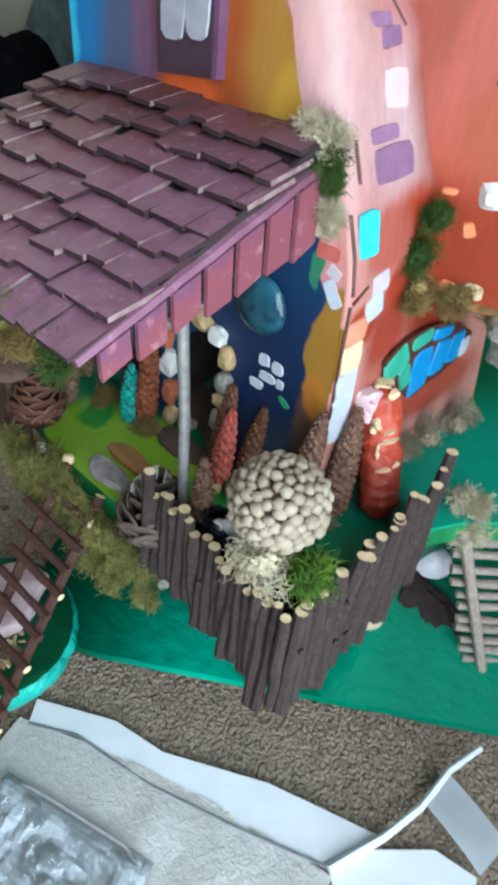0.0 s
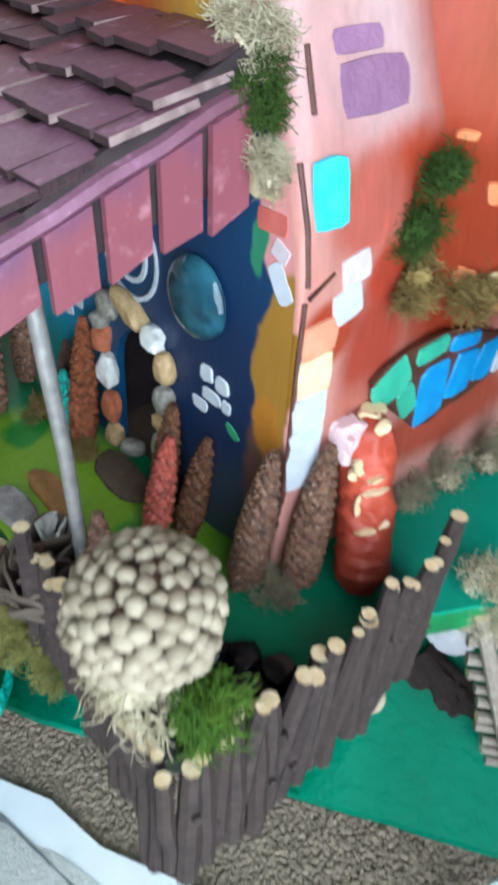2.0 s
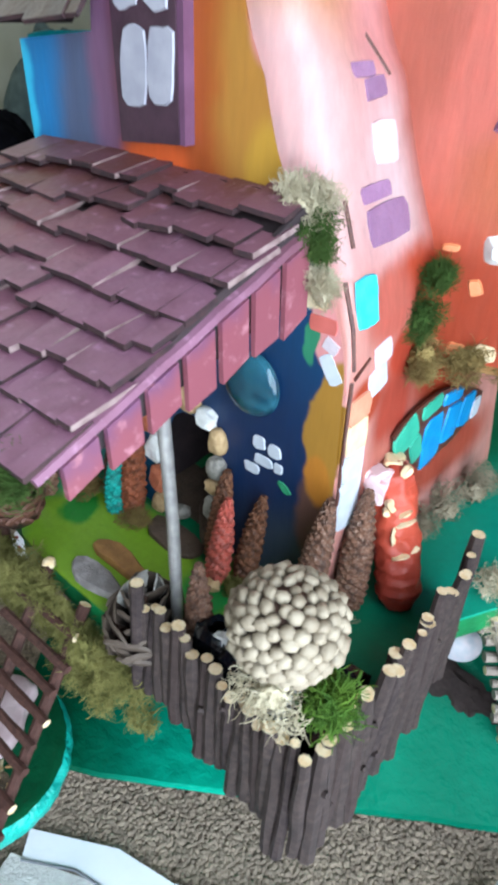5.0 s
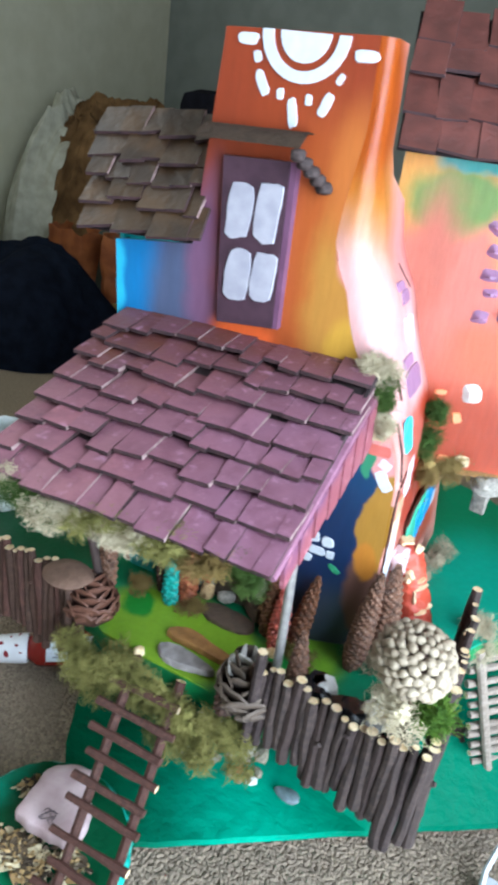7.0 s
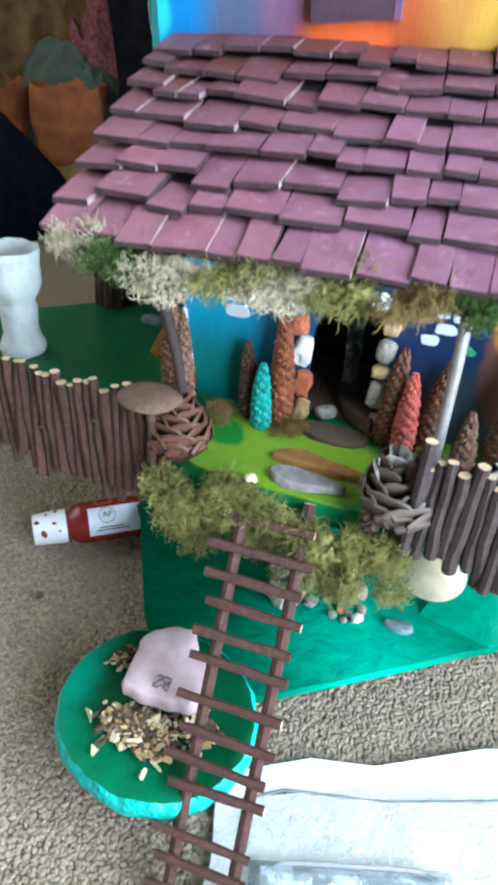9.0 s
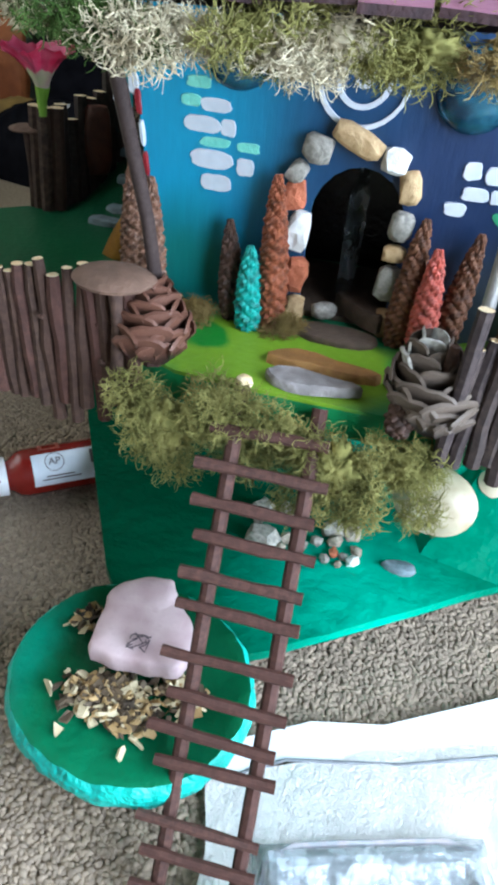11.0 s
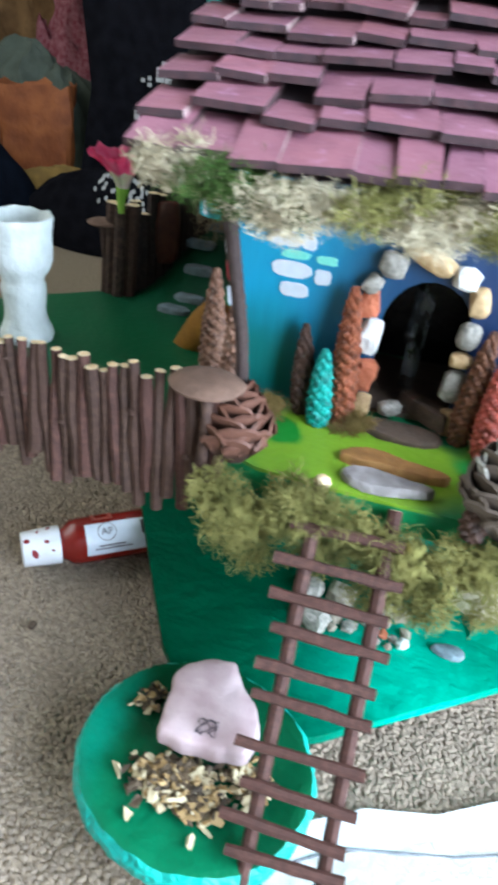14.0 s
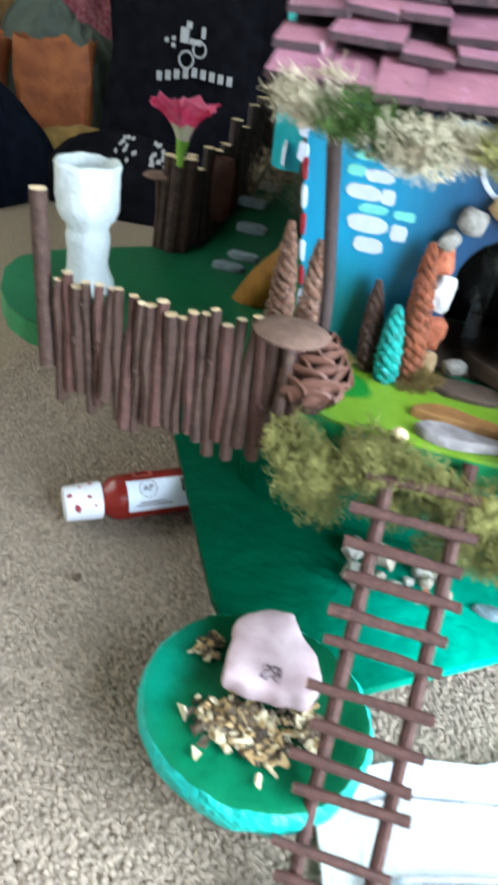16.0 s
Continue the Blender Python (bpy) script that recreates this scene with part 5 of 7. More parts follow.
def ladder(name, top_l, top_r, foot_l, foot_r, rungs, radius, mat, label, seed, over=0.011, extra=(0, 0), spots=()):
    rng = random.Random(seed)
    tl, tr, fl, fr = map(Vector, (top_l, top_r, foot_l, foot_r))
    lad = thing(name, (fl + fr) / 2, label, "ladder")
    for a, b, longer in ((tl, fl, extra[0]), (tr, fr, extra[1])):
        a = a + (a - b).normalized() * longer
        bm = bmesh.new()
        tube(bm, [a.lerp(b, k / 8) + V(0.0011 * noise.noise(V(k, seed, 1)), 0.0011 * noise.noise(V(k, seed, 6)), 0) for k in range(9)], [radius * (1.1 + 0.1 * noise.noise(V(k, 4, seed))) for k in range(9)], 8, True, 1)
        part("rail", bm, [mat, CUT], lad)
        if longer:
            bm = bmesh.new()
            rock(bm, a, (radius * 1.35, radius * 1.35, radius * 1.2), 5, 0.2, 2)
            part("cut_end", bm, CUT, lad, "pale cut end")
    up = (tl - fl).cross(tr - fl).normalized()
    if up.z < 0:
        up = -up
    for k in range(rungs):
        t = spots[k] if spots else 0.1 + 0.88 * k / (rungs - 1) + rng.uniform(-0.012, 0.012)
        a, b = tl.lerp(fl, t), tr.lerp(fr, t + rng.uniform(-0.008, 0.006))
        d = (b - a).normalized()
        a, b = a - d * over * rng.uniform(0.75, 1.4) + up * radius * 1.5, b + d * over * rng.uniform(0.5, 0.95) + up * radius * 1.5
        bm = bmesh.new()
        tube(bm, [a.lerp(b, j / 5) + V(0, 0, 0.0014 * noise.noise(V(j * 0.6, k, seed))) for j in range(6)], [radius * rng.uniform(0.75, 0.98) for j in range(6)], 8, True, 1)
        part("rung", bm, [mat, mat if k % 3 else CUT], lad)
    return lad


# ---- moss ----
def moss(name, centre, size, strands, material, label, seed, length=0.009, radius=0.00025, droop=0.5, category="moss", group="moss tufts", kind=""):
    """A tangled tuft of curling strands over a lumpy heart."""
    rng = np.random.default_rng(int(seed))
    m, n = int(strands * 5.0), 5
    lumps = rng.normal(size=(6, 3)) * 0.42
    big = rng.uniform(0.4, 0.72, 6)
    pick = rng.integers(0, 6, m)
    d = rng.normal(size=(m, 3))
    d /= np.linalg.norm(d, axis=1)[:, None]
    lump = np.array([0.8 + 0.35 * noise.noise(Vector(q) * 2.2 + V(seed, 0, 0)) for q in d])
    p = np.array(centre) + (lumps[pick] + d * (big[pick] * rng.random(m) ** 0.3 * lump * 1.15)[:, None]) * np.array(size)
    h = d * 0.8 + rng.normal(size=(m, 3)) * 0.7 - np.array([0, 0, droop * 0.2])
    h /= np.linalg.norm(h, axis=1)[:, None]
    ax = np.cross(h, rng.normal(size=(m, 3)))
    ax /= np.linalg.norm(ax, axis=1)[:, None]
    turn, ln, r0 = rng.uniform(0.1, 0.85, m), length * rng.uniform(0.5, 1.2, m) / n, radius * rng.uniform(0.7, 1.15, m)
    verts = np.zeros((m, n + 1, 3, 3))
    for j in range(n + 1):
        s = np.cross(h, ax)
        for k in range(3):
            a = k * math.tau / 3
            verts[:, j, k] = p + (ax * math.cos(a) + s * math.sin(a)) * (r0 * (1.1 - 0.55 * (j / n) ** 2))[:, None]
        p = p + h * ln[:, None]
        h = h * np.cos(turn)[:, None] + np.cross(ax, h) * np.sin(turn)[:, None] + rng.normal(size=(m, 3)) * 0.3
        h /= np.linalg.norm(h, axis=1)[:, None]
        ax = ax - h * (ax * h).sum(1)[:, None]
        ax /= np.linalg.norm(ax, axis=1)[:, None]
    quad = np.array([[j * 3 + k, j * 3 + (k + 1) % 3, j * 3 + 3 + (k + 1) % 3, j * 3 + 3 + k] for j in range(n) for k in range(3)])
    quad = (quad[None] + (np.arange(m) * (n + 1) * 3)[:, None, None]).reshape(-1, 4)
    bm = bmesh.new()
    g = bmesh.ops.create_icosphere(bm, subdivisions=4, radius=1)
    for v in g["verts"]:
        q = v.co.normalized()
        k = 0.42 + 0.3 * noise.noise(q * 3 + V(seed, 1, 0)) + 0.24 * noise.noise(q * 9 + V(0, seed, 0))
        v.co = Vector(centre) + V(q.x * size[0] * k, q.y * size[1] * k, q.z * size[2] * k)
    heart = [tuple(v.co) for v in bm.verts]
    base = verts.size // 3
    tris = [[v.index + base for v in f.verts] for f in bm.faces]
    bm.free()
    me = bpy.data.meshes.new(name)
    me.from_pydata(verts.reshape(-1, 3).tolist() + heart, [], quad.tolist() + tris)
    me.materials.append(material)
    me.materials.append(material)
    me.polygons.foreach_set("material_index", [0] * len(quad) + [1] * len(tris))
    me.shade_smooth()
    return tagged(new(name, me), label, category, group, kind)


# ---- cones ----
def slender_cone(name, base, tip, width, material, label, seed, bend=0.0, group="slender cones", depth=0.0016):
    """A closed cone: pressed scales in two crossing spirals, from base to tip."""
    base, tip = Vector(base), Vector(tip)
    ax = (tip - base).normalized()
    a = ax.orthogonal().normalized()
    b = ax.cross(a)
    ln = (tip - base).length
    bm = bmesh.new()
    cells = math.tau * width * 0.42 * ln / (0.0038 * 0.003)
    c2 = cells * math.pi / 10
    c1 = 0.625 * c2

    def fn(i, j):
        ang, t = i * math.tau, j
        r = width / 2 * (0.62 + 0.38 * min(1.0, t / 0.18) ** 0.7) * (1.0 - 0.78 * max(0.0, (t - 0.2) / 0.8) ** 2.3)
        u, v = 2.5 * ang + c1 * t + seed, 4 * ang - c2 * t + seed * 1.7
        cell = math.sqrt(abs(math.sin(u)) * abs(math.sin(v)))
        q = base + ax * ln * t + a * bend * math.sin(math.pi * t)
        d = a * math.cos(ang) + b * math.sin(ang)
        bumpy = depth * (cell * 1.1 - 0.6) + depth * 0.6 * noise.noise(V(math.cos(ang) * 4, math.sin(ang) * 4, t * ln * 300 + seed))
        return q + d * max(0.0008, r + bumpy * min(1, r / 0.003))
    grid_sheet(bm, 52, max(60, int(ln / 0.0007)), fn)
    bmesh.ops.remove_doubles(bm, verts=bm.verts, dist=0.00004)
    bmesh.ops.holes_fill(bm, edges=[e for e in bm.edges if e.is_boundary], sides=0)
    bmesh.ops.recalc_face_normals(bm, faces=bm.faces)
    return single(name, bm, material, label, "cone", group)


def scale_mesh(name, length, width, thick, material, cup=0.3):
    """One cone scale: it grows along +x from the core, and cups upward."""
    bm = bmesh.new()
    rows = []
    for i, (t, w) in enumerate(((0, 0.3), (0.45, 0.78), (0.75, 1.0), (0.93, 0.82), (1.02, 0.38))):
        row = []
        for s in (-1, 0, 1):
            row.append((t * length, s * w * width / 2, cup * length * t * t * 0.5 + abs(s) * cup * width * 0.25))
        rows.append(row)
    top = [[bm.verts.new(p) for p in r] for r in rows]
    bot = [[bm.verts.new((p[0] * 0.98, p[1] * 0.95, p[2] - thick * (0.5 + p[0] / length))) for p in r] for r in rows]
    for g, fl in ((top, False), (bot, True)):
        for i in range(4):
            for j in range(2):
                f = [g[i][j], g[i + 1][j], g[i + 1][j + 1], g[i][j + 1]]
                bm.faces.new(f[::-1] if fl else f)
    for i in range(4):
        bm.faces.new((top[i][0], bot[i][0], bot[i + 1][0], top[i + 1][0]))
        bm.faces.new((top[i + 1][2], bot[i + 1][2], bot[i][2], top[i][2]))
    for j in range(2):
        bm.faces.new((top[4][j], bot[4][j], bot[4][j + 1], top[4][j + 1]))
    bmesh.ops.recalc_face_normals(bm, faces=bm.faces)
    me = bpy.data.meshes.new(name)
    bm.to_mesh(me)
    bm.free()
    me.materials.append(material)
    me.shade_smooth()
    me.set_sharp_from_angle(angle=radians(50))
    return me


def open_cone(name, at, height, width, count, material, label, seed, lean=(0, 0), white=2.0):
    """An opened pine cone standing on its base, each scale a part."""
    rng = random.Random(seed)
    cone = thing(name, at, label, "pine cone", "opened pine cones")
    bm = bmesh.new()
    tube(bm, [Vector(at) + V(0, 0, height * k / 5) for k in range(6)], [width * 0.16 * (1.2 - 0.18 * k) for k in range(6)], 8)
    part("core", bm, CONE_DARK, cone)
    ln = width * 0.42
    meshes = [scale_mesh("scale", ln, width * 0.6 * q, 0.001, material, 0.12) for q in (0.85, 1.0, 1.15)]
    pale = [scale_mesh("scale", ln, width * 0.5, 0.001, WHITE_TIP, 0.12)]
    for k in range(count):
        t = (k + 0.5) / count
        ang = k * 2.39996 + seed
        env = (0.8 + 0.2 * min(1, t / 0.25)) * (1 - 0.78 * max(0, (t - 0.25) / 0.75) ** 1.6)
        rise = 52 + 28 * t + rng.uniform(-6, 6)
        s = 0.4 + 0.6 * env
        tip = width / 2 * env * rng.uniform(0.94, 1.05)
        m = Matrix.Translation(Vector(at) + V(lean[0] * t, lean[1] * t, height * (0.26 + 0.76 * t) - ln * s * math.sin(radians(rise)))) @ pose(0, 0, 0, 0, 0, math.degrees(ang)) @ pose(tip - ln * s * math.cos(radians(rise)), 0, 0, rng.uniform(-7, 7), -rise, 0) @ Matrix.Diagonal((s, s, s, 1))
        share("scale", rng.choice(pale if t > white and rng.random() < 0.5 else meshes), m, cone)
    return cone


def knob_cone(at, radius, label):
    """A big bleached cone seen from its blunt end: rows of cream knobs."""
    rng = random.Random(3)
    at = Vector(at)
    cone = thing("pine_cone", at - V(0, 0, radius * 0.8), label, "pine cone")
    bm = bmesh.new()
    g = bmesh.ops.create_icosphere(bm, subdivisions=3, radius=radius * 0.8)
    for v in g["verts"]:
        v.co = at + V(v.co.x, v.co.y, v.co.z * 0.92)
    part("core", bm, CONE_DARK, cone)
    meshes = []
    for q in range(4):
        bm = bmesh.new()
        g = bmesh.ops.create_icosphere(bm, subdivisions=2, radius=1)
        for v in g["verts"]:
            d = v.co
            k = 1 + 0.3 * noise.noise(d * 1.6 + V(q * 7, 0, 0)) + 0.14 * noise.noise(d * 5 + V(q * 7, 3, 0))
            v.co = V(0.0045 + 0.005 * d.x * k, 0.0041 * d.y * k * (1.0 + 0.2 * d.x), 0.0034 * d.z * k * (1.0 + 0.2 * d.x))
        me = bpy.data.meshes.new("scale")
        bm.to_mesh(me)
        bm.free()
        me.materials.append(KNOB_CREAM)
        me.shade_smooth()
        meshes.append(me)
    n = 150
    for k in range(n):
        z = 1 - 1.62 * (k + 0.5) / n
        ang = k * 2.39996
        r = math.sqrt(max(0, 1 - z * z))
        d = V(r * math.cos(ang), r * math.sin(ang), z)
        rot = (d * 1.0 + V(0, 0, 0.15)).to_track_quat("X", "Z").to_matrix().to_4x4()
        s = (0.58 + 0.2 * r + 0.22 * max(0, -z)) * rng.uniform(0.85, 1.06)
        m = Matrix.Translation(at + V(d.x * 1.06, d.y * 1.06, d.z * 0.9) * radius * 0.63) @ rot @ pose(0, 0, 0, rng.uniform(-25, 25), rng.uniform(-14, 14), rng.uniform(-10, 10)) @ Matrix.Diagonal((s, s, s, 1))
        share("scale", rng.choice(meshes), m, cone)
    return cone


# ---- loose things ----
def stone(name, at, size, material, label, seed, group="", category="stone", sub=2):
    bm = bmesh.new()
    rock(bm, at, size, seed, 0.25, sub)
    return single(name, bm, material, label, category, group)


def flagstone(name, outline, z0, z1, material, label, seed, group="", tilt=None):
    bm = bmesh.new()
    prism(bm, rounded(outline, 1), z0, z1, 0.0012, 0.0005, random.Random(seed))
    if tilt:
        bmesh.ops.rotate(bm, verts=bm.verts, cent=(outline[0][0], outline[0][1], z0), matrix=tilt)
    return single(name, bm, material, label, "stone", group)


def mushroom(at, cap_r, height, label, seed):
    m = thing("mushroom", at, label, "mushroom", "brown mushrooms")
    bm = bmesh.new()
    at = Vector(at)
    prof = [(0.1, -0.1), (0.6, -0.16), (0.95, -0.1), (1.02, 0.02), (0.9, 0.16), (0.6, 0.28), (0.25, 0.34)]
    rows = []
    for r, z in prof:
        rows.append([bm.verts.new(at + V(cap_r * r * (1 + 0.08 * noise.noise(V(math.cos(a) * 1.5, math.sin(a) * 1.5, seed))) * math.cos(a), cap_r * r * 0.85 * math.sin(a), height + cap_r * z * 0.8)) for a in [k * math.tau / 24 for k in range(24)]])
    for a, b in zip(rows, rows[1:]):
        for i in range(24):
            bm.faces.new((a[i], a[(i + 1) % 24], b[(i + 1) % 24], b[i]))
    bm.faces.new(rows[-1])
    bm.faces.new(rows[0][::-1])
    part("cap", bm, MUSH, m)
    bm = bmesh.new()
    tube(bm, [at, at + V(0.001, 0, height * 0.5), at + V(0, 0, height)], [cap_r * 0.17, cap_r * 0.15, cap_r * 0.2], 10)
    part("stalk", bm, BARK, m)


def goblet(at):
    at = Vector(at)
    g = thing("clay_goblet", at, "rough white air-dry clay goblet standing on the green platform", "goblet")
    bm = bmesh.new()
    prof = [(0.0122, 0.0), (0.0132, 0.0025), (0.0126, 0.006), (0.0108, 0.0105), (0.0099, 0.015), (0.0098, 0.022), (0.0101, 0.029), (0.0106, 0.0325), (0.0098, 0.035), (0.0104, 0.0385), (0.0132, 0.0425), (0.0147, 0.0475), (0.0149, 0.054), (0.0147, 0.0605), (0.0151, 0.066), (0.0154, 0.0695), (0.015, 0.0712), (0.0136, 0.0712), (0.0124, 0.068), (0.0112, 0.058), (0.008, 0.048), (0.003, 0.045)]
    rows = []
    for j, (r, z) in enumerate(prof):
        row = []
        for k in range(40):
            a = k * math.tau / 40
            c, s = math.cos(a), math.sin(a)
            q = r * (1.12 + 0.08 * noise.noise(V(c * 2, s * 2, z * 90)) + 0.15 * abs(noise.noise(V(c * 4, s * 4, z * 240))))
            row.append(bm.verts.new(at + V(q * c, q * s, z + (0.0022 * noise.noise(V(c * 2, s * 2, 8)) if z > 0.06 else 0))))
        rows.append(row)
    for a, b in zip(rows, rows[1:]):
        for i in range(40):
            bm.faces.new((a[i], a[(i + 1) % 40], b[(i + 1) % 40], b[i]))
    bm.faces.new(rows[-1])
    bm.faces.new(rows[0][::-1])
    part("bowl", bm, CLAY, g)
    bm = bmesh.new()
    tube(bm, [at + V(0.0104 * math.cos(k * 0.5), 0.0104 * math.sin(k * 0.5), 0.0335 + 0.0005 * math.sin(k)) for k in range(14)], 0.0014, 6)
    part("band", bm, CLAY, g)


def flower(at):
    at = Vector(at)
    f = thing("silk_flower", at, "pink artificial trumpet flower with a green stem", "flower")
    bm = bmesh.new()
    tube(bm, [at, at + V(0, 0, 0.008), at + V(0.001, 0, 0.016)], [0.0022, 0.003, 0.0045], 8)
    part("stem", bm, STEM, f)
    for k in range(5):
        bm = bmesh.new()
        a0 = k * math.tau / 5 + 0.3

        def fn(i, j):
            a = a0 + (i - 0.5) * 1.5
            r = 0.0035 + 0.017 * j ** 1.6 * (1 + 0.08 * math.sin(i * 14 + k))
            return at + V(0.001 + r * math.cos(a), r * math.sin(a), 0.014 + 0.028 * j - 0.005 * abs(i - 0.5) * j * 2 - 0.003 * j ** 6 + 0.0012 * math.sin(i * 18) * j)
        grid_sheet(bm, 9, 7, fn)
        for face in bm.faces:
            face.material_index = 1 if face.calc_center_median().z < at.z + 0.025 else 0
        bmesh.ops.solidify(bm, geom=list(bm.faces), thickness=0.0006)
        part("petal", bm, [PETAL, PETAL_PALE], f)


def red_roll(base, top, radius):
    base, top = Vector(base), Vector(top)
    ax = (top - base).normalized()
    a = V(1, 0, 0)
    a = (a - ax * a.dot(ax)).normalized()
    b = ax.cross(a)
    r = thing("red_roll", base, "wrinkled red painted roll with white petals, leaning on the house", "ornament")
    bm = bmesh.new()

    def fn(i, j):
        ang = i * math.tau
        rr = radius * (1.0 - 0.12 * j + 0.12 * math.sin(math.pi * j)) * (0.35 + 0.65 * min(1, 7 * j + 0.4)) * (1 - 0.55 * max(0, j - 0.9) * 10)
        rr *= 1 + 0.085 * (1 - abs(noise.noise(V(math.cos(ang) * 1.1, math.sin(ang) * 1.1, j * 9)) * 3)) - 0.05 * math.exp(-((j - 0.42 - 0.05 * math.sin(ang)) / 0.02) ** 2) - 0.05 * math.exp(-((j - 0.57 + 0.04 * math.sin(ang * 2)) / 0.02) ** 2) + 0.05 * noise.noise(V(math.cos(ang) * 2, math.sin(ang) * 2, j * 5)) - 0.07 * max(0, 1 - abs(noise.noise(V(math.cos(ang) * 0.8, math.sin(ang) * 0.8, j * 11 + 4))) * 7)
        return base + ax * (top - base).length * j + (a * math.cos(ang) + b * math.sin(ang)) * rr
    grid_sheet(bm, 48, 72, fn)
    bmesh.ops.remove_doubles(bm, verts=bm.verts, dist=0.00005)
    bmesh.ops.holes_fill(bm, edges=[e for e in bm.edges if e.is_boundary], sides=0)
    part("roll", bm, RED_LOG, r)
    bm = bmesh.new()
    rock(bm, top - ax * 0.001, (0.0066, 0.0062, 0.0036), 3, 0.35, 4)
    part("paper_tip", bm, CREAM_DAB, r, "crumpled cream paper tip")
    out = (V(0.75, -0.66, 0.25) - ax * V(0.75, -0.66, 0.25).dot(ax)).normalized()
    ln = (top - base).length
    side = ax.cross(out)
    for t, s, w, h, tw in ((0.72, -0.35, 0.006, 0.009, 0.6), (0.67, -0.5, 0.005, 0.006, 0.1), (0.66, 0.05, 0.009, 0.0034, 0.4), (0.6, 0.1, 0.011, 0.004, 0.2), (0.52, -0.3, 0.0035, 0.011, 0.2), (0.42, 0.35, 0.006, 0.004, 0.2), (0.38, -0.1, 0.009, 0.0035, 0.3), (0.93, 0.2, 0.008, 0.006, 0.4)):
        n = (out * math.cos(s * 1.6) + side * math.sin(s * 1.6)).normalized()
        c = base + ax * ln * t + n * radius * (1.03 - 0.12 * t + 0.12 * math.sin(math.pi * t))
        dab(r, "painted_petal", c, w, h, CREAM_DAB, normal=n, turn=tw, seed=t * 50, square=2, thick=0.0012)


def paint_bottle(a, b):
    """A small paint bottle lying on its side: a is the cap's end, b the base."""
    a, b = Vector(a), Vector(b)
    ax = (b - a).normalized()
    up = V(0, 0, 1)
    up = (up - ax * up.dot(ax)).normalized()
    s = ax.cross(up)
    bot = thing("paint_bottle", (a + b) / 2 - V(0, 0, 0.018), "red craft paint bottle on the carpet, white cap smeared", "paint bottle")

    def turned(name, prof, mat, label="", sides=28):
        bm = bmesh.new()
        rows = [[bm.verts.new(a + ax * d + (up * math.cos(k * math.tau / sides) + s * math.sin(k * math.tau / sides)) * r) for k in range(sides)] for d, r in prof]
        for p, q in zip(rows, rows[1:]):
            for i in range(sides):
                bm.faces.new((p[i], p[(i + 1) % sides], q[(i + 1) % sides], q[i]))
        bm.faces.new(rows[0][::-1])
        bm.faces.new(rows[-1])
        bmesh.ops.recalc_face_normals(bm, faces=bm.faces)
        return part(name, bm, mat, bot, label)
    cap = turned("cap", [(0, 0.012), (0.001, 0.0132), (0.016, 0.0142), (0.027, 0.0146), (0.028, 0.014)], CAP_WHITE, "white flip cap smeared with red paint")
    turned("body", [(0.028, 0.011), (0.031, 0.0125), (0.036, 0.0166), (0.041, 0.0178), (0.108, 0.0178), (0.111, 0.016)], BOTTLE_RED)
    # paper label wrapped round the side that faces the room
    bm = bmesh.new()
    face = (V(-0.35, -0.75, 0.55) - ax * V(-0.35, -0.75, 0.55).dot(ax)).normalized()
    over = ax.cross(face)

    def wrap(i, j, r=0.01805, d0=0.046, d1=0.104, a0=-1.0, a1=0.42):
        an = a0 + (a1 - a0) * j
        return a + ax * (d0 + (d1 - d0) * i) + (face * math.cos(an) + over * math.sin(an) * (1 if over.z > 0 else -1)) * r
    grid_sheet(bm, 2, 14, wrap)
    label = part("label", bm, LABEL, bot, "pale blue-white paper label")
    bm = bmesh.new()
    grid_sheet(bm, 2, 4, lambda i, j: wrap(i, j, 0.0182, 0.052, 0.068, 0.62, 1.25))
    part("brand_mark", bm, CONE_PINK, label, "small square pale red mark")
    bm = bmesh.new()
    grid_sheet(bm, 2, 4, lambda i, j: wrap(i, j, 0.0183, 0.055, 0.065, 0.75, 1.1))
    part("brand_mark", bm, BOTTLE_RED, label)
    bm = bmesh.new()
    for d0, d1, a0, a1 in ((0.055, 0.075, -0.62, -0.56), (0.052, 0.08, -0.75, -0.69), (0.088, 0.1, -0.3, 0.3)):
        grid_sheet(bm, 2, 3, lambda i, j: wrap(i, j, 0.0182, d0, d1, a0, a1))
    part("small_print", bm, INK, label)
    # seal with its two letters
    cu = bpy.data.curves.new("seal_letters", "FONT")
    cu.body, cu.size, cu.align_x, cu.align_y, cu.extrude = "AP", 0.0075, "CENTER", "CENTER", 0.0001
    ob = new("seal_letters", cu)
    attach(ob, label)
    cu.materials.append(INK)
    n = face
    right = ax
    upv = n.cross(right)
    ob.matrix_basis = Matrix.Translation(a + ax * 0.062 + n * 0.0184) @ Matrix((right, upv, n)).transposed().to_4x4()
    bm = bmesh.new()
    tube(bm, [a + ax * (0.062 + 0.0068 * math.cos(k * math.tau / 24)) + n * 0.0181 + upv * 0.0068 * math.sin(k * math.tau / 24) - n * 0.0013 * math.sin(k * math.tau / 24) ** 2 for k in range(25)], 0.0003, 5)
    part("seal_ring", bm, INK, label)
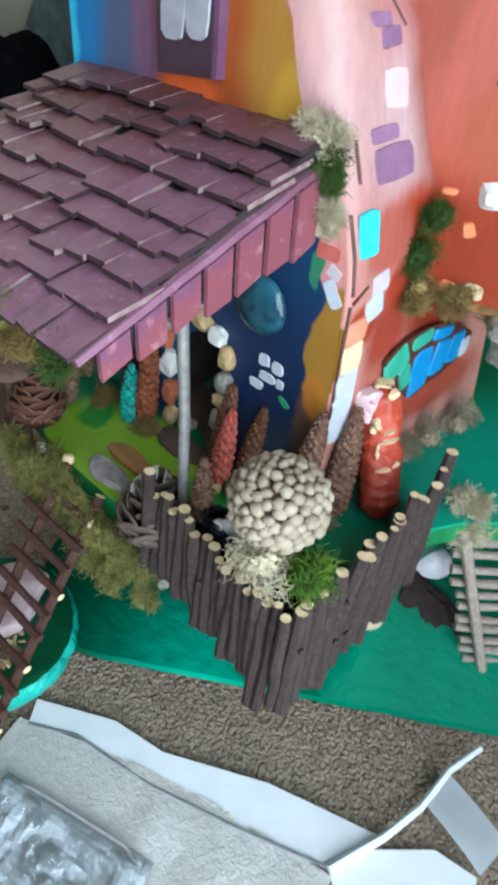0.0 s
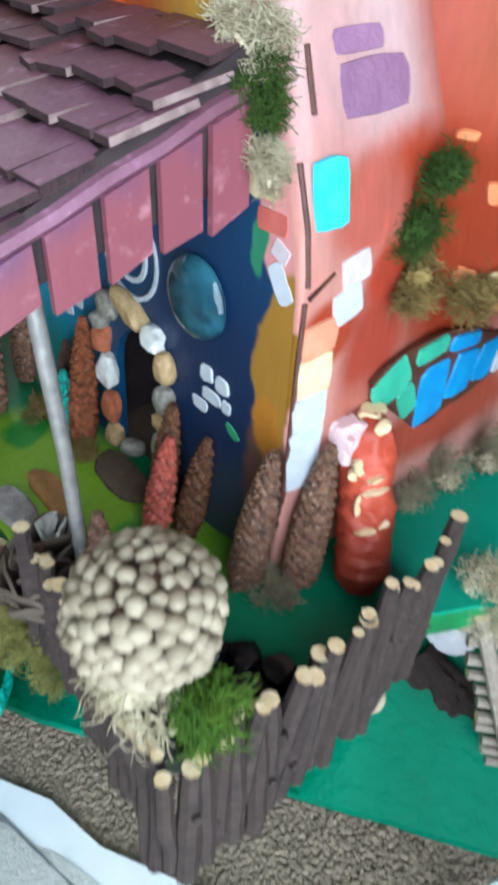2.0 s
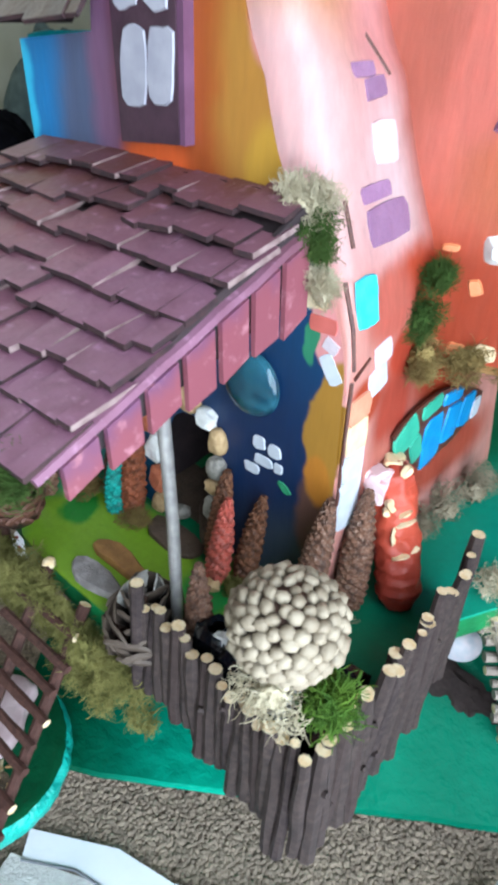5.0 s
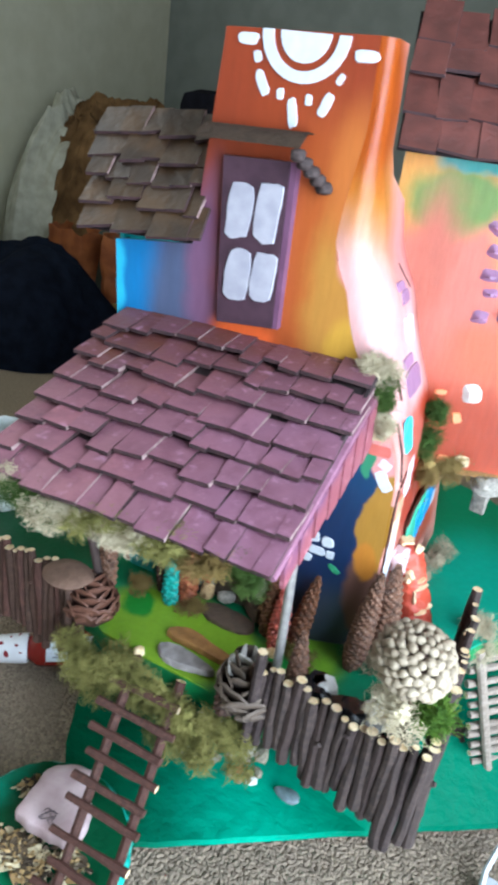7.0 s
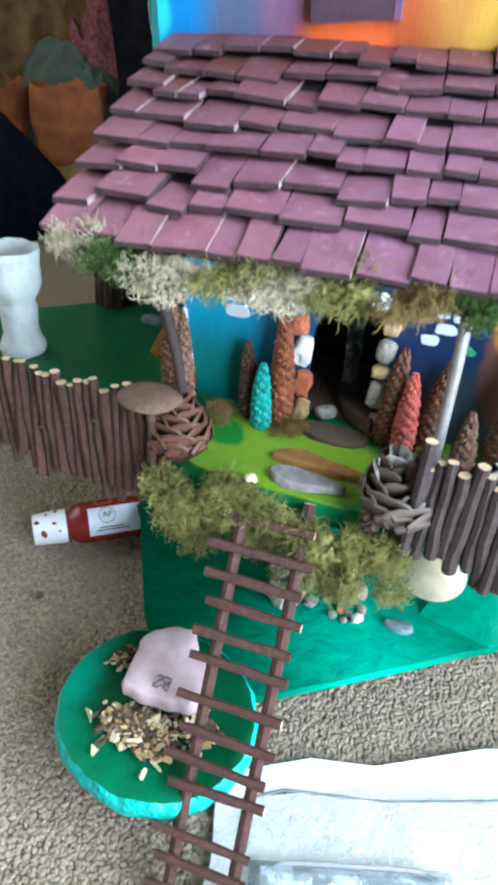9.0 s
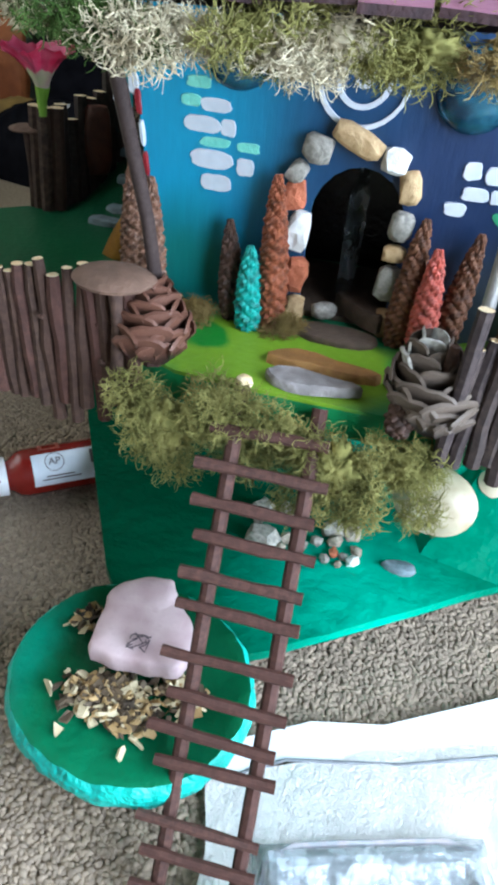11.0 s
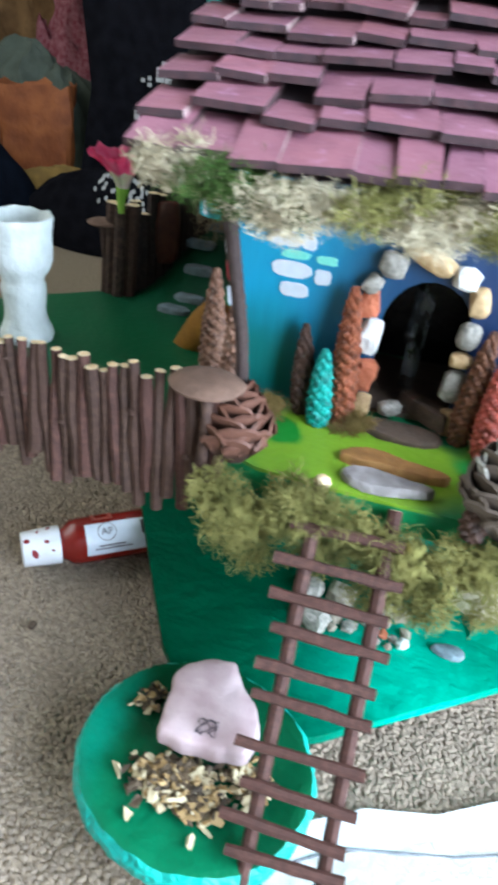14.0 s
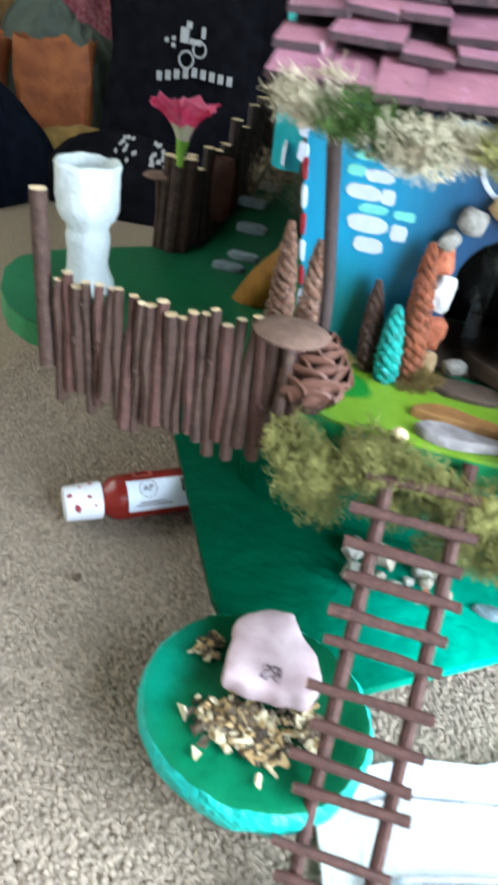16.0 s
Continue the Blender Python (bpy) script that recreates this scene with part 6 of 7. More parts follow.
    for k, (d, an, w) in enumerate(((0.004, 0.2, 0.006), (0.012, 0.7, 0.004), (0.009, -0.6, 0.008), (0.018, 0.0, 0.005), (0.02, 0.9, 0.005), (0.006, 1.2, 0.003), (0.022, -0.5, 0.004))):
        n2 = (face * math.cos(an) + over * math.sin(an) * (1 if over.z > 0 else -1)).normalized()
        dab(cap, "paint_smear", a + ax * d + n2 * (0.0129 + 0.06 * d), w, w * 0.7, SMEAR, normal=n2, turn=k, seed=k, thick=0.0005, square=2)


def heap(name, centre, radii, height, material, label, category, seed, folds=6.0, fold=0.18, res=70):
    """A heap of cloth with folds, its foot on the floor."""
    bm = bmesh.new()

    def fn(i, j):
        x, y = i * 2 - 1, j * 2 - 1
        d = math.hypot(x, y)
        if d > 1:
            x, y = x / d, y / d
        a = math.atan2(y, x)
        d = min(d, 1)
        q = V(x * folds * 0.35 + seed, y * folds * 0.35, seed)
        q += V(noise.noise(q * 0.7 + V(4, 4, 4)), noise.noise(q * 0.7), 0) * 0.8
        ridge = 1 - abs(noise.noise(q)) * 2.4
        fine = 1 - abs(noise.noise(q * 2.6)) * 2.4
        edge = 1 + 0.22 * noise.noise(V(math.cos(a) * 1.3 + seed, math.sin(a) * 1.3, 3))
        z = height * (1 - d * d) ** 0.55 * (0.82 + 0.16 * noise.noise(V(x * 1.6, y * 1.6, seed))) + height * fold * (ridge * 0.6 + fine * 0.3) * (1 - d) ** 0.5 * min(1, 0.35 + d)
        return V(centre[0] + x * radii[0] * edge, centre[1] + y * radii[1] * edge, max(-0.002, z) if d < 0.999 else -0.002)
    grid_sheet(bm, res, res, fn)
    bmesh.ops.remove_doubles(bm, verts=bm.verts, dist=0.0005)
    bmesh.ops.recalc_face_normals(bm, faces=bm.faces)
    return single(name, bm, material, label, category)


# ---- placing: fences, ladders ----
left_line = [(-0.295, -0.058), (-0.24, -0.066), (-0.2, -0.071), (-0.166, -0.073)]
f = stick_fence("stick_fence", left_line, 23, lambda t: 0.236 - 0.004 * math.sin(t * 5), lambda t: 0.173 - 0.006 * math.sin(math.pi * t), 0.0034, [BARK, BARK_RED, BARK], "fence of brown twigs with pale cut ends on the platform edge", 31, "stick fences")
bm = bmesh.new()
tube(bm, [(-0.3, -0.058, 0.183), (-0.3005, -0.0585, 0.23), (-0.301, -0.059, 0.272)], [0.0044, 0.0042, 0.0042], 10, True, 1)
part("end_post", bm, [BARK, CUT], f)
rails([(x, y + 0.004) for x, y in left_line], 0.2, 0.0022, f, WHITE_CARD)
front_line = [(-0.037, -0.084), (0.0, -0.086), (0.035, -0.091), (0.0625, -0.0945)]
f = stick_fence("stick_fence", front_line, 18, lambda t: 0.243 + 0.003 * math.sin(t * 9), lambda t: 0.194 - 0.02 * t, 0.0034, [TWIG_GREY, BARK_DARK, TWIG_GREY], "fence of dark twigs hanging over the platform edge", 32, "stick fences")
bm = bmesh.new()
tube(bm, [(-0.036, -0.088, 0.19), (-0.035, -0.086, 0.256)], 0.003, 8, True, 1)
part("end_post", bm, [BARK_DARK, CUT], f)
side_line = [(0.0635, -0.0915), (0.0615, -0.05), (0.0635, -0.01), (0.0595, 0.034)]
f = stick_fence("stick_fence", side_line, 22, lambda t: 0.243 + 0.021 * t + 0.004 * math.sin(t * 13), lambda t: 0.172 - 0.006 * t, 0.0034, [TWIG_GREY, TWIG_GREY, BARK_DARK], "fence of dark twigs with pale cut ends", 33, "stick fences", 1.5)
RUNGS = (0.066, 0.134, 0.2, 0.262, 0.333, 0.39, 0.481, 0.553, 0.62, 0.68, 0.79, 0.852, 0.922)
ladder("twig_ladder", (-0.1188, -0.0785, 0.199), (-0.0855, -0.0785, 0.199), (-0.1135, -0.2055, 0.004), (-0.0798, -0.2055, 0.004), 13, 0.0030, BARK_RED, "reddish twig ladder leading up to the garden", 41, extra=(0.005, 0.0), spots=RUNGS)
ladder("twig_ladder", (0.074, 0.054, 0.205), (0.109, 0.087, 0.205), (0.112, 0.098, 0.064), (0.145, 0.128, 0.064), 11, 0.0032, BARK_PALE, "pale dry twig ladder leaning on the platform", 42)

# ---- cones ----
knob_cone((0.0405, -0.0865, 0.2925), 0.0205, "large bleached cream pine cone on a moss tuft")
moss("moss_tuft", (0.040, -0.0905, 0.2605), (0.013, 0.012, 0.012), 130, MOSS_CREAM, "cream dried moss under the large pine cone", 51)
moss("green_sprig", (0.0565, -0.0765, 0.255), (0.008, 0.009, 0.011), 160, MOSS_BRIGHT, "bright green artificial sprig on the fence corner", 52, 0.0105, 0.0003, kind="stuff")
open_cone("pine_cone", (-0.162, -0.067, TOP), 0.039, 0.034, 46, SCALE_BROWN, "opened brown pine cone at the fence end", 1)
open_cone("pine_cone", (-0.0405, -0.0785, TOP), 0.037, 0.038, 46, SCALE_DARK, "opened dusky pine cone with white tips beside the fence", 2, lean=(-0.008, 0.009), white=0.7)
slender_cone("fir_cone", (-0.130, -0.0205, TOP - 0.002), (-0.1325, -0.017, 0.2395), 0.0125, CONE_TEAL, "slender teal painted cone by the door", 3)
slender_cone("fir_cone", (-0.1195, -0.0165, TOP), (-0.1245, -0.008, 0.270), 0.0135, CONE_RUST, "tall rust-brown cone by the door", 4)
slender_cone("fir_cone", (-0.1405, -0.013, TOP), (-0.145, -0.0075, 0.247), 0.011, CONE_DARK, "thin dark cone against the blue wall", 5)
slender_cone("fir_cone", (-0.0485, -0.0225, TOP), (-0.0495, -0.013, 0.25), 0.0125, CONE_PINK, "slender coral painted cone by the door", 6)
slender_cone("fir_cone", (-0.06, -0.011, TOP), (-0.057, -0.006, 0.26), 0.0125, CONE_BROWN, "brown cone leaning on the door stones", 7)
slender_cone("fir_cone", (-0.0385, -0.0125, TOP), (-0.0325, -0.007, 0.2575), 0.012, CONE_BROWN, "brown cone leaning against the dark blue wall", 8)
slender_cone("fir_cone", (0.001, -0.0135, TOP + 0.004), (0.0055, -0.0088, 0.278), 0.0145, CONE_TAN, "tall tan cone leaning at the corner of the house", 9)
slender_cone("fir_cone", (0.0165, 0.0025, TOP + 0.007), (0.0105, 0.0165, 0.272), 0.0155, CONE_TAN, "thick greyish cone leaning on the side wall", 10)
slender_cone("fir_cone", (-0.018, -0.066, TOP), (-0.02, -0.065, 0.262), 0.013, CONE_TAN, "tan cone standing behind the front fence", 11)
slender_cone("fir_cone", (-0.190, -0.012, TOP), (-0.1935, -0.006, 0.266), 0.013, CONE_TAN, "brown cone at the corner of the house", 12)
slender_cone("fir_cone", (-0.172, -0.038, TOP), (-0.174, -0.035, 0.2685), 0.0125, CONE_TAN, "brown cone behind the mushroom", 13)
slender_cone("fir_cone", (-0.0535, -0.085, TOP - 0.002), (-0.0545, -0.083, 0.219), 0.011, CONE_DARK, "small dark cone beside the opened pine cone", 14)
red_roll((0.036, 0.0195, TOP + 0.011), (0.0085, 0.0405, 0.276), 0.0103)

# ---- moss on roof, ledge and lawn ----
k = 60
for x, y, z, sx, sy, sz, n, m, l in (
        (-0.1715, -0.1325, 0.3365, 0.0125, 0.008, 0.0092, 170, MOSS_CREAM, "cream dried moss hanging from the eave"), (-0.1555, -0.1330, 0.3350, 0.0143, 0.008, 0.0082, 165, MOSS_GREEN, "dark green moss under the eave"),
        (-0.1370, -0.1330, 0.3360, 0.0195, 0.008, 0.0092, 225, MOSS_CREAM, "cream dried moss hanging from the eave"), (-0.1148, -0.1340, 0.3370, 0.0143, 0.008, 0.0082, 165, MOSS_OLIVE, "olive moss under the eave"),
        (-0.0945, -0.1310, 0.3370, 0.0195, 0.008, 0.0082, 225, MOSS_CREAM, "cream dried moss hanging from the eave"), (-0.0723, -0.1310, 0.3380, 0.0156, 0.008, 0.0082, 180, MOSS_OLIVE, "olive moss under the eave"),
        (-0.0519, -0.1310, 0.3400, 0.0143, 0.008, 0.0074, 150, MOSS_BROWN, "brown dried moss under the eave"), (-0.0362, -0.1310, 0.3420, 0.0117, 0.008, 0.0064, 135, MOSS_GREEN, "green moss at the eave corner"),
        (-0.0295, -0.006, 0.398, 0.0130, 0.009, 0.0084, 180, MOSS_CREAM, "cream dried moss at the roof corner"), (-0.02, -0.004, 0.383, 0.0076, 0.008, 0.0094, 135, MOSS_GREEN, "deep green moss at the roof corner"), (-0.0145, -0.003, 0.366, 0.0087, 0.007, 0.0084, 150, MOSS_CREAM, "cream dried moss below the roof corner"),
        (0.004, 0.058, 0.362, 0.0104, 0.011, 0.0092, 135, MOSS_GREEN, "green moss climbing the side wall"), (0.003, 0.050, 0.345, 0.0078, 0.009, 0.0115, 135, MOSS_GREEN, "green moss climbing the side wall"), (0.006, 0.052, 0.328, 0.0104, 0.011, 0.0092, 165, MOSS_BROWN, "brown dried moss under the wing"),
        (0.018, 0.075, 0.322, 0.0156, 0.012, 0.0092, 195, MOSS_BROWN, "brown dried moss under the wing"), (0.036, 0.092, 0.322, 0.0156, 0.011, 0.0092, 180, MOSS_BROWN, "brown dried moss under the wing"),
        (0.016, 0.075, 0.212, 0.011, 0.011, 0.011, 130, MOSS_GREY, "grey lichen along the foot of the wall"), (0.02, 0.1, 0.216, 0.012, 0.011, 0.012, 130, MOSS_GREY, "grey lichen along the foot of the wall"), (0.026, 0.125, 0.218, 0.012, 0.011, 0.012, 120, MOSS_GREY, "grey lichen along the foot of the wall"),
        (0.0135, -0.007, 0.211, 0.015, 0.008, 0.006, 150, MOSS_GREY, "grey-brown moss at the foot of the cones"), (0.0725, 0.07, 0.205, 0.014, 0.022, 0.014, 300, MOSS_CREAM, "cream dried moss at the platform edge"), (0.095, 0.088, 0.203, 0.014, 0.012, 0.010, 140, MOSS_GREY, "grey moss at the platform edge"),
        (-0.147, -0.083, 0.18, 0.023, 0.011, 0.026, 480, MOSS_OLIVE, "olive reindeer moss spilling over the lawn edge"), (-0.122, -0.083, 0.186, 0.016, 0.009, 0.02, 260, MOSS_OLIVE, "olive reindeer moss spilling over the lawn edge"), (-0.1, -0.083, 0.186, 0.016, 0.008, 0.018, 240, MOSS_OLIVE, "olive reindeer moss under the flagstones"),
        (-0.073, -0.088, 0.177, 0.022, 0.011, 0.031, 520, MOSS_OLIVE, "olive reindeer moss spilling over the lawn edge"), (-0.048, -0.087, 0.183, 0.017, 0.01, 0.02, 300, MOSS_OLIVE, "olive-green moss below the pine cone"), (-0.165, -0.076, 0.182, 0.009, 0.006, 0.01, 120, MOSS_OLIVE, "olive moss at the fence end"),
        (-0.112, -0.02, 0.203, 0.011, 0.007, 0.006, 110, MOSS_BROWN, "brown moss tuft beside the doorstep"), (-0.156, -0.02, 0.204, 0.012, 0.008, 0.006, 100, MOSS_BROWN, "brown moss along the foot of the wall"), (-0.035, -0.022, 0.203, 0.012, 0.008, 0.005, 90, MOSS_OLIVE, "olive moss along the foot of the wall"),
        (-0.197, 0.012, 0.207, 0.008, 0.008, 0.008, 90, MOSS_GREY, "grey moss at the foot of the house"), (-0.215, 0.14, 0.27, 0.022, 0.02, 0.03, 260, MOSS_GREY, "grey-green dried shrub behind the house")):
    if y < -0.12:
        y, z = y, z - (0.0075 if x < -0.18 else 0.0042)
    fine = y < -0.12 or z > 0.3
    moss("moss_tuft", (x, y, z), (sx, sy, sz), int(n * (1.7 if fine else 1.3)), m, l, k, 0.008 if sz > 0.012 else 0.006, 0.00017 if fine else 0.0002)
    k += 1

# ---- stones, slabs, pebbles ----
flagstone("flagstone", [(-0.115, -0.0440), (-0.1, -0.0390), (-0.078, -0.0450), (-0.062, -0.0490), (-0.066, -0.0550), (-0.09, -0.0530), (-0.114, -0.0530)], TOP - 0.001, TOP + 0.0045, SLAB_BROWN, "flat brown flagstone on the lawn", 1, "flagstones")
flagstone("flagstone", [(-0.113, -0.0610), (-0.095, -0.0570), (-0.076, -0.0620), (-0.068, -0.0660), (-0.08, -0.0700), (-0.098, -0.0740), (-0.11, -0.0690)], TOP + 0.0005, TOP + 0.005, SLATE, "flat grey flagstone at the head of the ladder", 2, "flagstones")
flagstone("flagstone", [(-0.109, -0.004), (-0.07, -0.006), (-0.066, -0.018), (-0.078, -0.025), (-0.106, -0.022)], TOP - 0.001, TOP + 0.003, SLAB_DARK, "dark flat doorstep slab before the door", 3, "flagstones")
stone("pebble", (-0.096, -0.002, 0.2075), (0.008, 0.005, 0.005), STONE_A, "pale pebble in the doorway", 4, "pebbles")
flagstone("flagstone", [(-0.094, 0.012), (-0.07, -0.012), (-0.066, -0.006), (-0.07, 0.004), (-0.086, 0.018)], 0.2035, 0.212, SLAB_DARK, "brown stone chip lying in the doorway", 5, "flagstones")
stone("pebble", (-0.0465, -0.0275, 0.2025), (0.006, 0.005, 0.004), STONE_B, "round tan pebble on the lawn", 6, "pebbles")
rng = random.Random(12)
for i, (x, y, s, m) in enumerate(((-0.112, 0.0, 0.013, STONE_A), (-0.117, 0.026, 0.011, STONE_A), (-0.097, 0.027, 0.012, PEBBLE), (-0.097, 0.008, 0.006, PEBBLE), (-0.088, 0.003, 0.0065, STONE_A), (-0.099, 0.0, 0.005, PEBBLE), (-0.069, 0.024, 0.009, STONE_A), (-0.057, 0.027, 0.009, PEBBLE), (-0.066, 0.015, 0.0065, PEBBLE), (-0.052, 0.01, 0.0055, PEBBLE), (-0.053, 0.0, 0.006, STONE_C), (-0.071, -0.002, 0.0045, STONE_A), (-0.066, 0.004, 0.005, BRICKY), (-0.059, 0.003, 0.0045, STONE_A), (-0.062, -0.004, 0.0035, PEBBLE), (-0.078, 0.012, 0.005, STONE_A))):
    bm = bmesh.new()
    rock(bm, (x, y, BASE_Z + s * 0.45), (s, s * 0.8, s * 0.75), i + 20, 0.6, 2 if s > 0.008 else 1)
    single("pebble", bm, m, "pale angular stone on the green base", "stone", "pebbles", smooth=False)
flagstone("flagstone", [(-0.037, 0.006), (-0.02, 0.012), (-0.012, 0.005), (-0.018, -0.002), (-0.03, 0.0)], BASE_Z + 0.0005, BASE_Z + 0.004, SLATE_BLUE, "small flat slate lying on the green base", 9, "flagstones")
for i, (x, y) in enumerate(((-0.243, 0.078), (-0.237, 0.092), (-0.2395, 0.1176), (-0.247, 0.143), (-0.243, 0.166))):
    z = ground_z(x, y)
    flagstone("stepping_stone", [(x - 0.011, y - 0.005), (x + 0.008, y - 0.006), (x + 0.011, y + 0.003), (x - 0.004, y + 0.006), (x - 0.012, y + 0.003)], z - 0.002, z + 0.003, SLATE_BLUE, "blue-grey slate stepping stone", i, "stepping stones")
for i in range(20):
    level = 0 if i < 12 else 1
    x, y, z = 0.006 + rng.uniform(-0.024, 0.036) * (1 - 0.35 * level), -0.071 + rng.uniform(-0.009, 0.01) * (1 - 0.4 * level), TOP + 0.01 + 0.017 * level
    bm = bmesh.new()
    rock(bm, (x, y, z), (0.0105, 0.009, 0.0125), i + 50, 0.55, 2)
    pale = i % 5 == 4
    single("stone", bm, STONE_C if pale else BEAD, "white pebble among black stones inside the fence" if pale else "shiny black stone piled inside the fence", "stone", "black stones", smooth=False)
for i, (x, y) in enumerate(((0.02, -0.047), (0.031, -0.038), (0.04, -0.045), (0.028, -0.056), (0.044, -0.056), (0.036, -0.066), (0.05, -0.066), (0.042, -0.03))):
    bm = bmesh.new()
    rock(bm, (x, y, TOP + 0.006), (0.0095, 0.008, 0.009), i + 80, 0.55, 2)
    single("stone", bm, BEAD, "shiny black stone lying inside the fence", "stone", "black stones", smooth=False)
# heart-shaped stone on the islet
bm = bmesh.new()
pts = [(-0.1695, -0.0925), (-0.156, -0.0835), (-0.1452, -0.0827), (-0.1364, -0.0958), (-0.1279, -0.1059), (-0.122, -0.1213), (-0.1247, -0.133), (-0.1404, -0.1354), (-0.1564, -0.1364), (-0.1708, -0.1336), (-0.172, -0.1192), (-0.171, -0.1083), (-0.1735, -0.1)]
rim = rounded([(x + 0.0007 * math.sin(i * 5.3), y + 0.0007 * math.cos(i * 3.7)) for i, (x, y) in enumerate(spread(pts, 0.006))], 1)
rings = []
for scale, z in ((0.95, 0.0725), (0.99, 0.074), (1.0, 0.0775), (0.995, 0.0812), (0.965, 0.0832), (0.92, 0.084), (0.6, 0.0844), (0.3, 0.0846)):
    rings.append([bm.verts.new((-0.1485 + (x + 0.1485) * scale, -0.1125 + (y + 0.1125) * scale, z + 0.0006 * noise.noise(V(x * 90, y * 90, z * 60)))) for x, y in rim])
for lo_ring, hi_ring in zip(rings, rings[1:]):
    for i in range(len(rim)):
        bm.faces.new((lo_ring[i], lo_ring[(i + 1) % len(rim)], hi_ring[(i + 1) % len(rim)], hi_ring[i]))
bm.faces.new(rings[-1])
bm.faces.new(rings[0][::-1])
bmesh.ops.recalc_face_normals(bm, faces=bm.faces)
heart = single("heart_stone", bm, PINK_STONE, "pale pink heart-shaped stone with an inked mark", "stone")
bm = bmesh.new()
for i in range(13):
    a = i * 1.05
    tube(bm, [V(-0.1475 + 0.0048 * math.cos(a + q), -0.1265 + 0.0045 * math.sin(a * 1.7 + q), 0.0852) for q in (0, 0.7, 1.3)], 0.00028, 4)
part("inked_mark", bm, INK, heart)
# chips round it
rng = random.Random(77)
for nm, mat, n, lab in (("wood_chips", CHIP_A, 190, "heap of tan wood chips round the heart stone"), ("pale_chips", CHIP_C, 150, "pale curled shavings on the wood chips"), ("bark_chips", CHIP_B, 300, "dark bark chips among the wood chips")):
    bm = bmesh.new()
    for i in range(n):
        c = V(-0.1525 + rng.gauss(0, 0.0105), -0.1455 + rng.gauss(0, 0.0062), 0.0615)
        c.z += max(0.0, 0.0095 - 0.25 * math.hypot(c.x + 0.155, (c.y + 0.146) * 1.4)) * rng.random() + 0.001
        if i % 6 == 0:
            c = V(-0.124 + rng.gauss(0, 0.006), -0.133 + rng.gauss(0, 0.0045), 0.0635)
        elif i % 9 == 0:
            c = V(-0.184 + rng.gauss(0, 0.003), -0.104 + rng.gauss(0, 0.004), 0.0635)
        rot = Euler((rng.gauss(0, 0.55), rng.gauss(0, 0.55), rng.uniform(0, 6.3))).to_matrix()
        sx, sy, th = rng.uniform(0.0013, 0.0052), rng.uniform(0.0012, 0.0036), rng.uniform(0.0003, 0.0009)
        angs = sorted(rng.uniform(0, math.tau) for _ in range(rng.choice((5, 6, 7))))
        curl = rng.uniform(-0.6, 0.6)
        pts = [V(sx * math.cos(a), sy * math.sin(a), curl * sx * math.cos(a) ** 2) for a in angs]
        lo = [bm.verts.new(c + rot @ (p - V(0, 0, th))) for p in pts]
        hi = [bm.verts.new(c + rot @ (p + V(0, 0, th))) for p in pts]
        bm.faces.new(hi)
        bm.faces.new(lo[::-1])
        for k in range(len(pts)):
            bm.faces.new((lo[k], lo[(k + 1) % len(pts)], hi[(k + 1) % len(pts)], hi[k]))
    single(nm, bm, mat, lab, "wood chips", kind="stuff", smooth=False)


# ---- shells, bark, mushrooms and other ornaments ----
def shell(at, size, face, label, material=SHELL):
    bm = bmesh.new()
    q = Vector(face).to_track_quat("Z", "Y").to_matrix()

    def fn(i, j):
        a = i * math.tau
        r = j
        rib = 1 + 0.012 * math.sin(r * 40)
        return Vector(at) + q @ V(size * r * math.cos(a) * 1.05 * rib, size * r * math.sin(a) * 0.85 * rib + size * 0.25 * (1 - r), size * 0.5 * (1 - r ** 2.2))
    grid_sheet(bm, 30, 14, fn)
    bmesh.ops.remove_doubles(bm, verts=bm.verts, dist=0.00001)
    bmesh.ops.solidify(bm, geom=list(bm.faces), thickness=0.0008)
    single("seashell", bm, material, label, "seashell", "seashells")


shell((-0.013, 0.02, 0.088), 0.024, (-0.25, -0.8, 0.5), "smooth ivory clam shell leaning on the mound")
shell((0.031, 0.063, 0.079), 0.0125, (0.1, -0.55, 0.8), "pale dome-shaped shell half under the side fence")
shell((0.048, 0.11, 0.1135), 0.0135, (0.3, -0.6, 0.75), "pale iridescent shell below the side fence", PEARL)
bm = bmesh.new()
grid_sheet(bm, 14, 8, lambda i, j: V(0.044 + 0.044 * i + 0.006 * noise.noise(V(j * 5, i * 3, 8)), 0.092 + 0.008 * i + 0.02 * (j - 0.5) * (1.1 - 0.6 * i) + 0.005 * noise.noise(V(i * 5, j * 3, 4)), base_z(0.044 + 0.044 * i, 0.092 + 0.008 * i + 0.02 * (j - 0.5)) + 0.0015 + 0.008 * math.sin(math.pi * j) * (1 - 0.5 * i) + 0.006 * abs(noise.noise(V(i * 6, j * 5, 2)))))
bmesh.ops.solidify(bm, geom=list(bm.faces), thickness=0.002)
single("bark_piece", bm, BARK_DARK, "curled piece of dark grey bark on the green base", "bark")
mushroom((-0.174, -0.078, TOP), 0.0165, 0.04, "brown bracket mushroom standing at the fence end", 2)
mushroom((-0.303, 0.098, TOP), 0.0105, 0.0475, "small brown mushroom beside the wooden hut", 5)
goblet((-0.309, 0.007, ground_z(-0.309, 0.007) - 0.001))
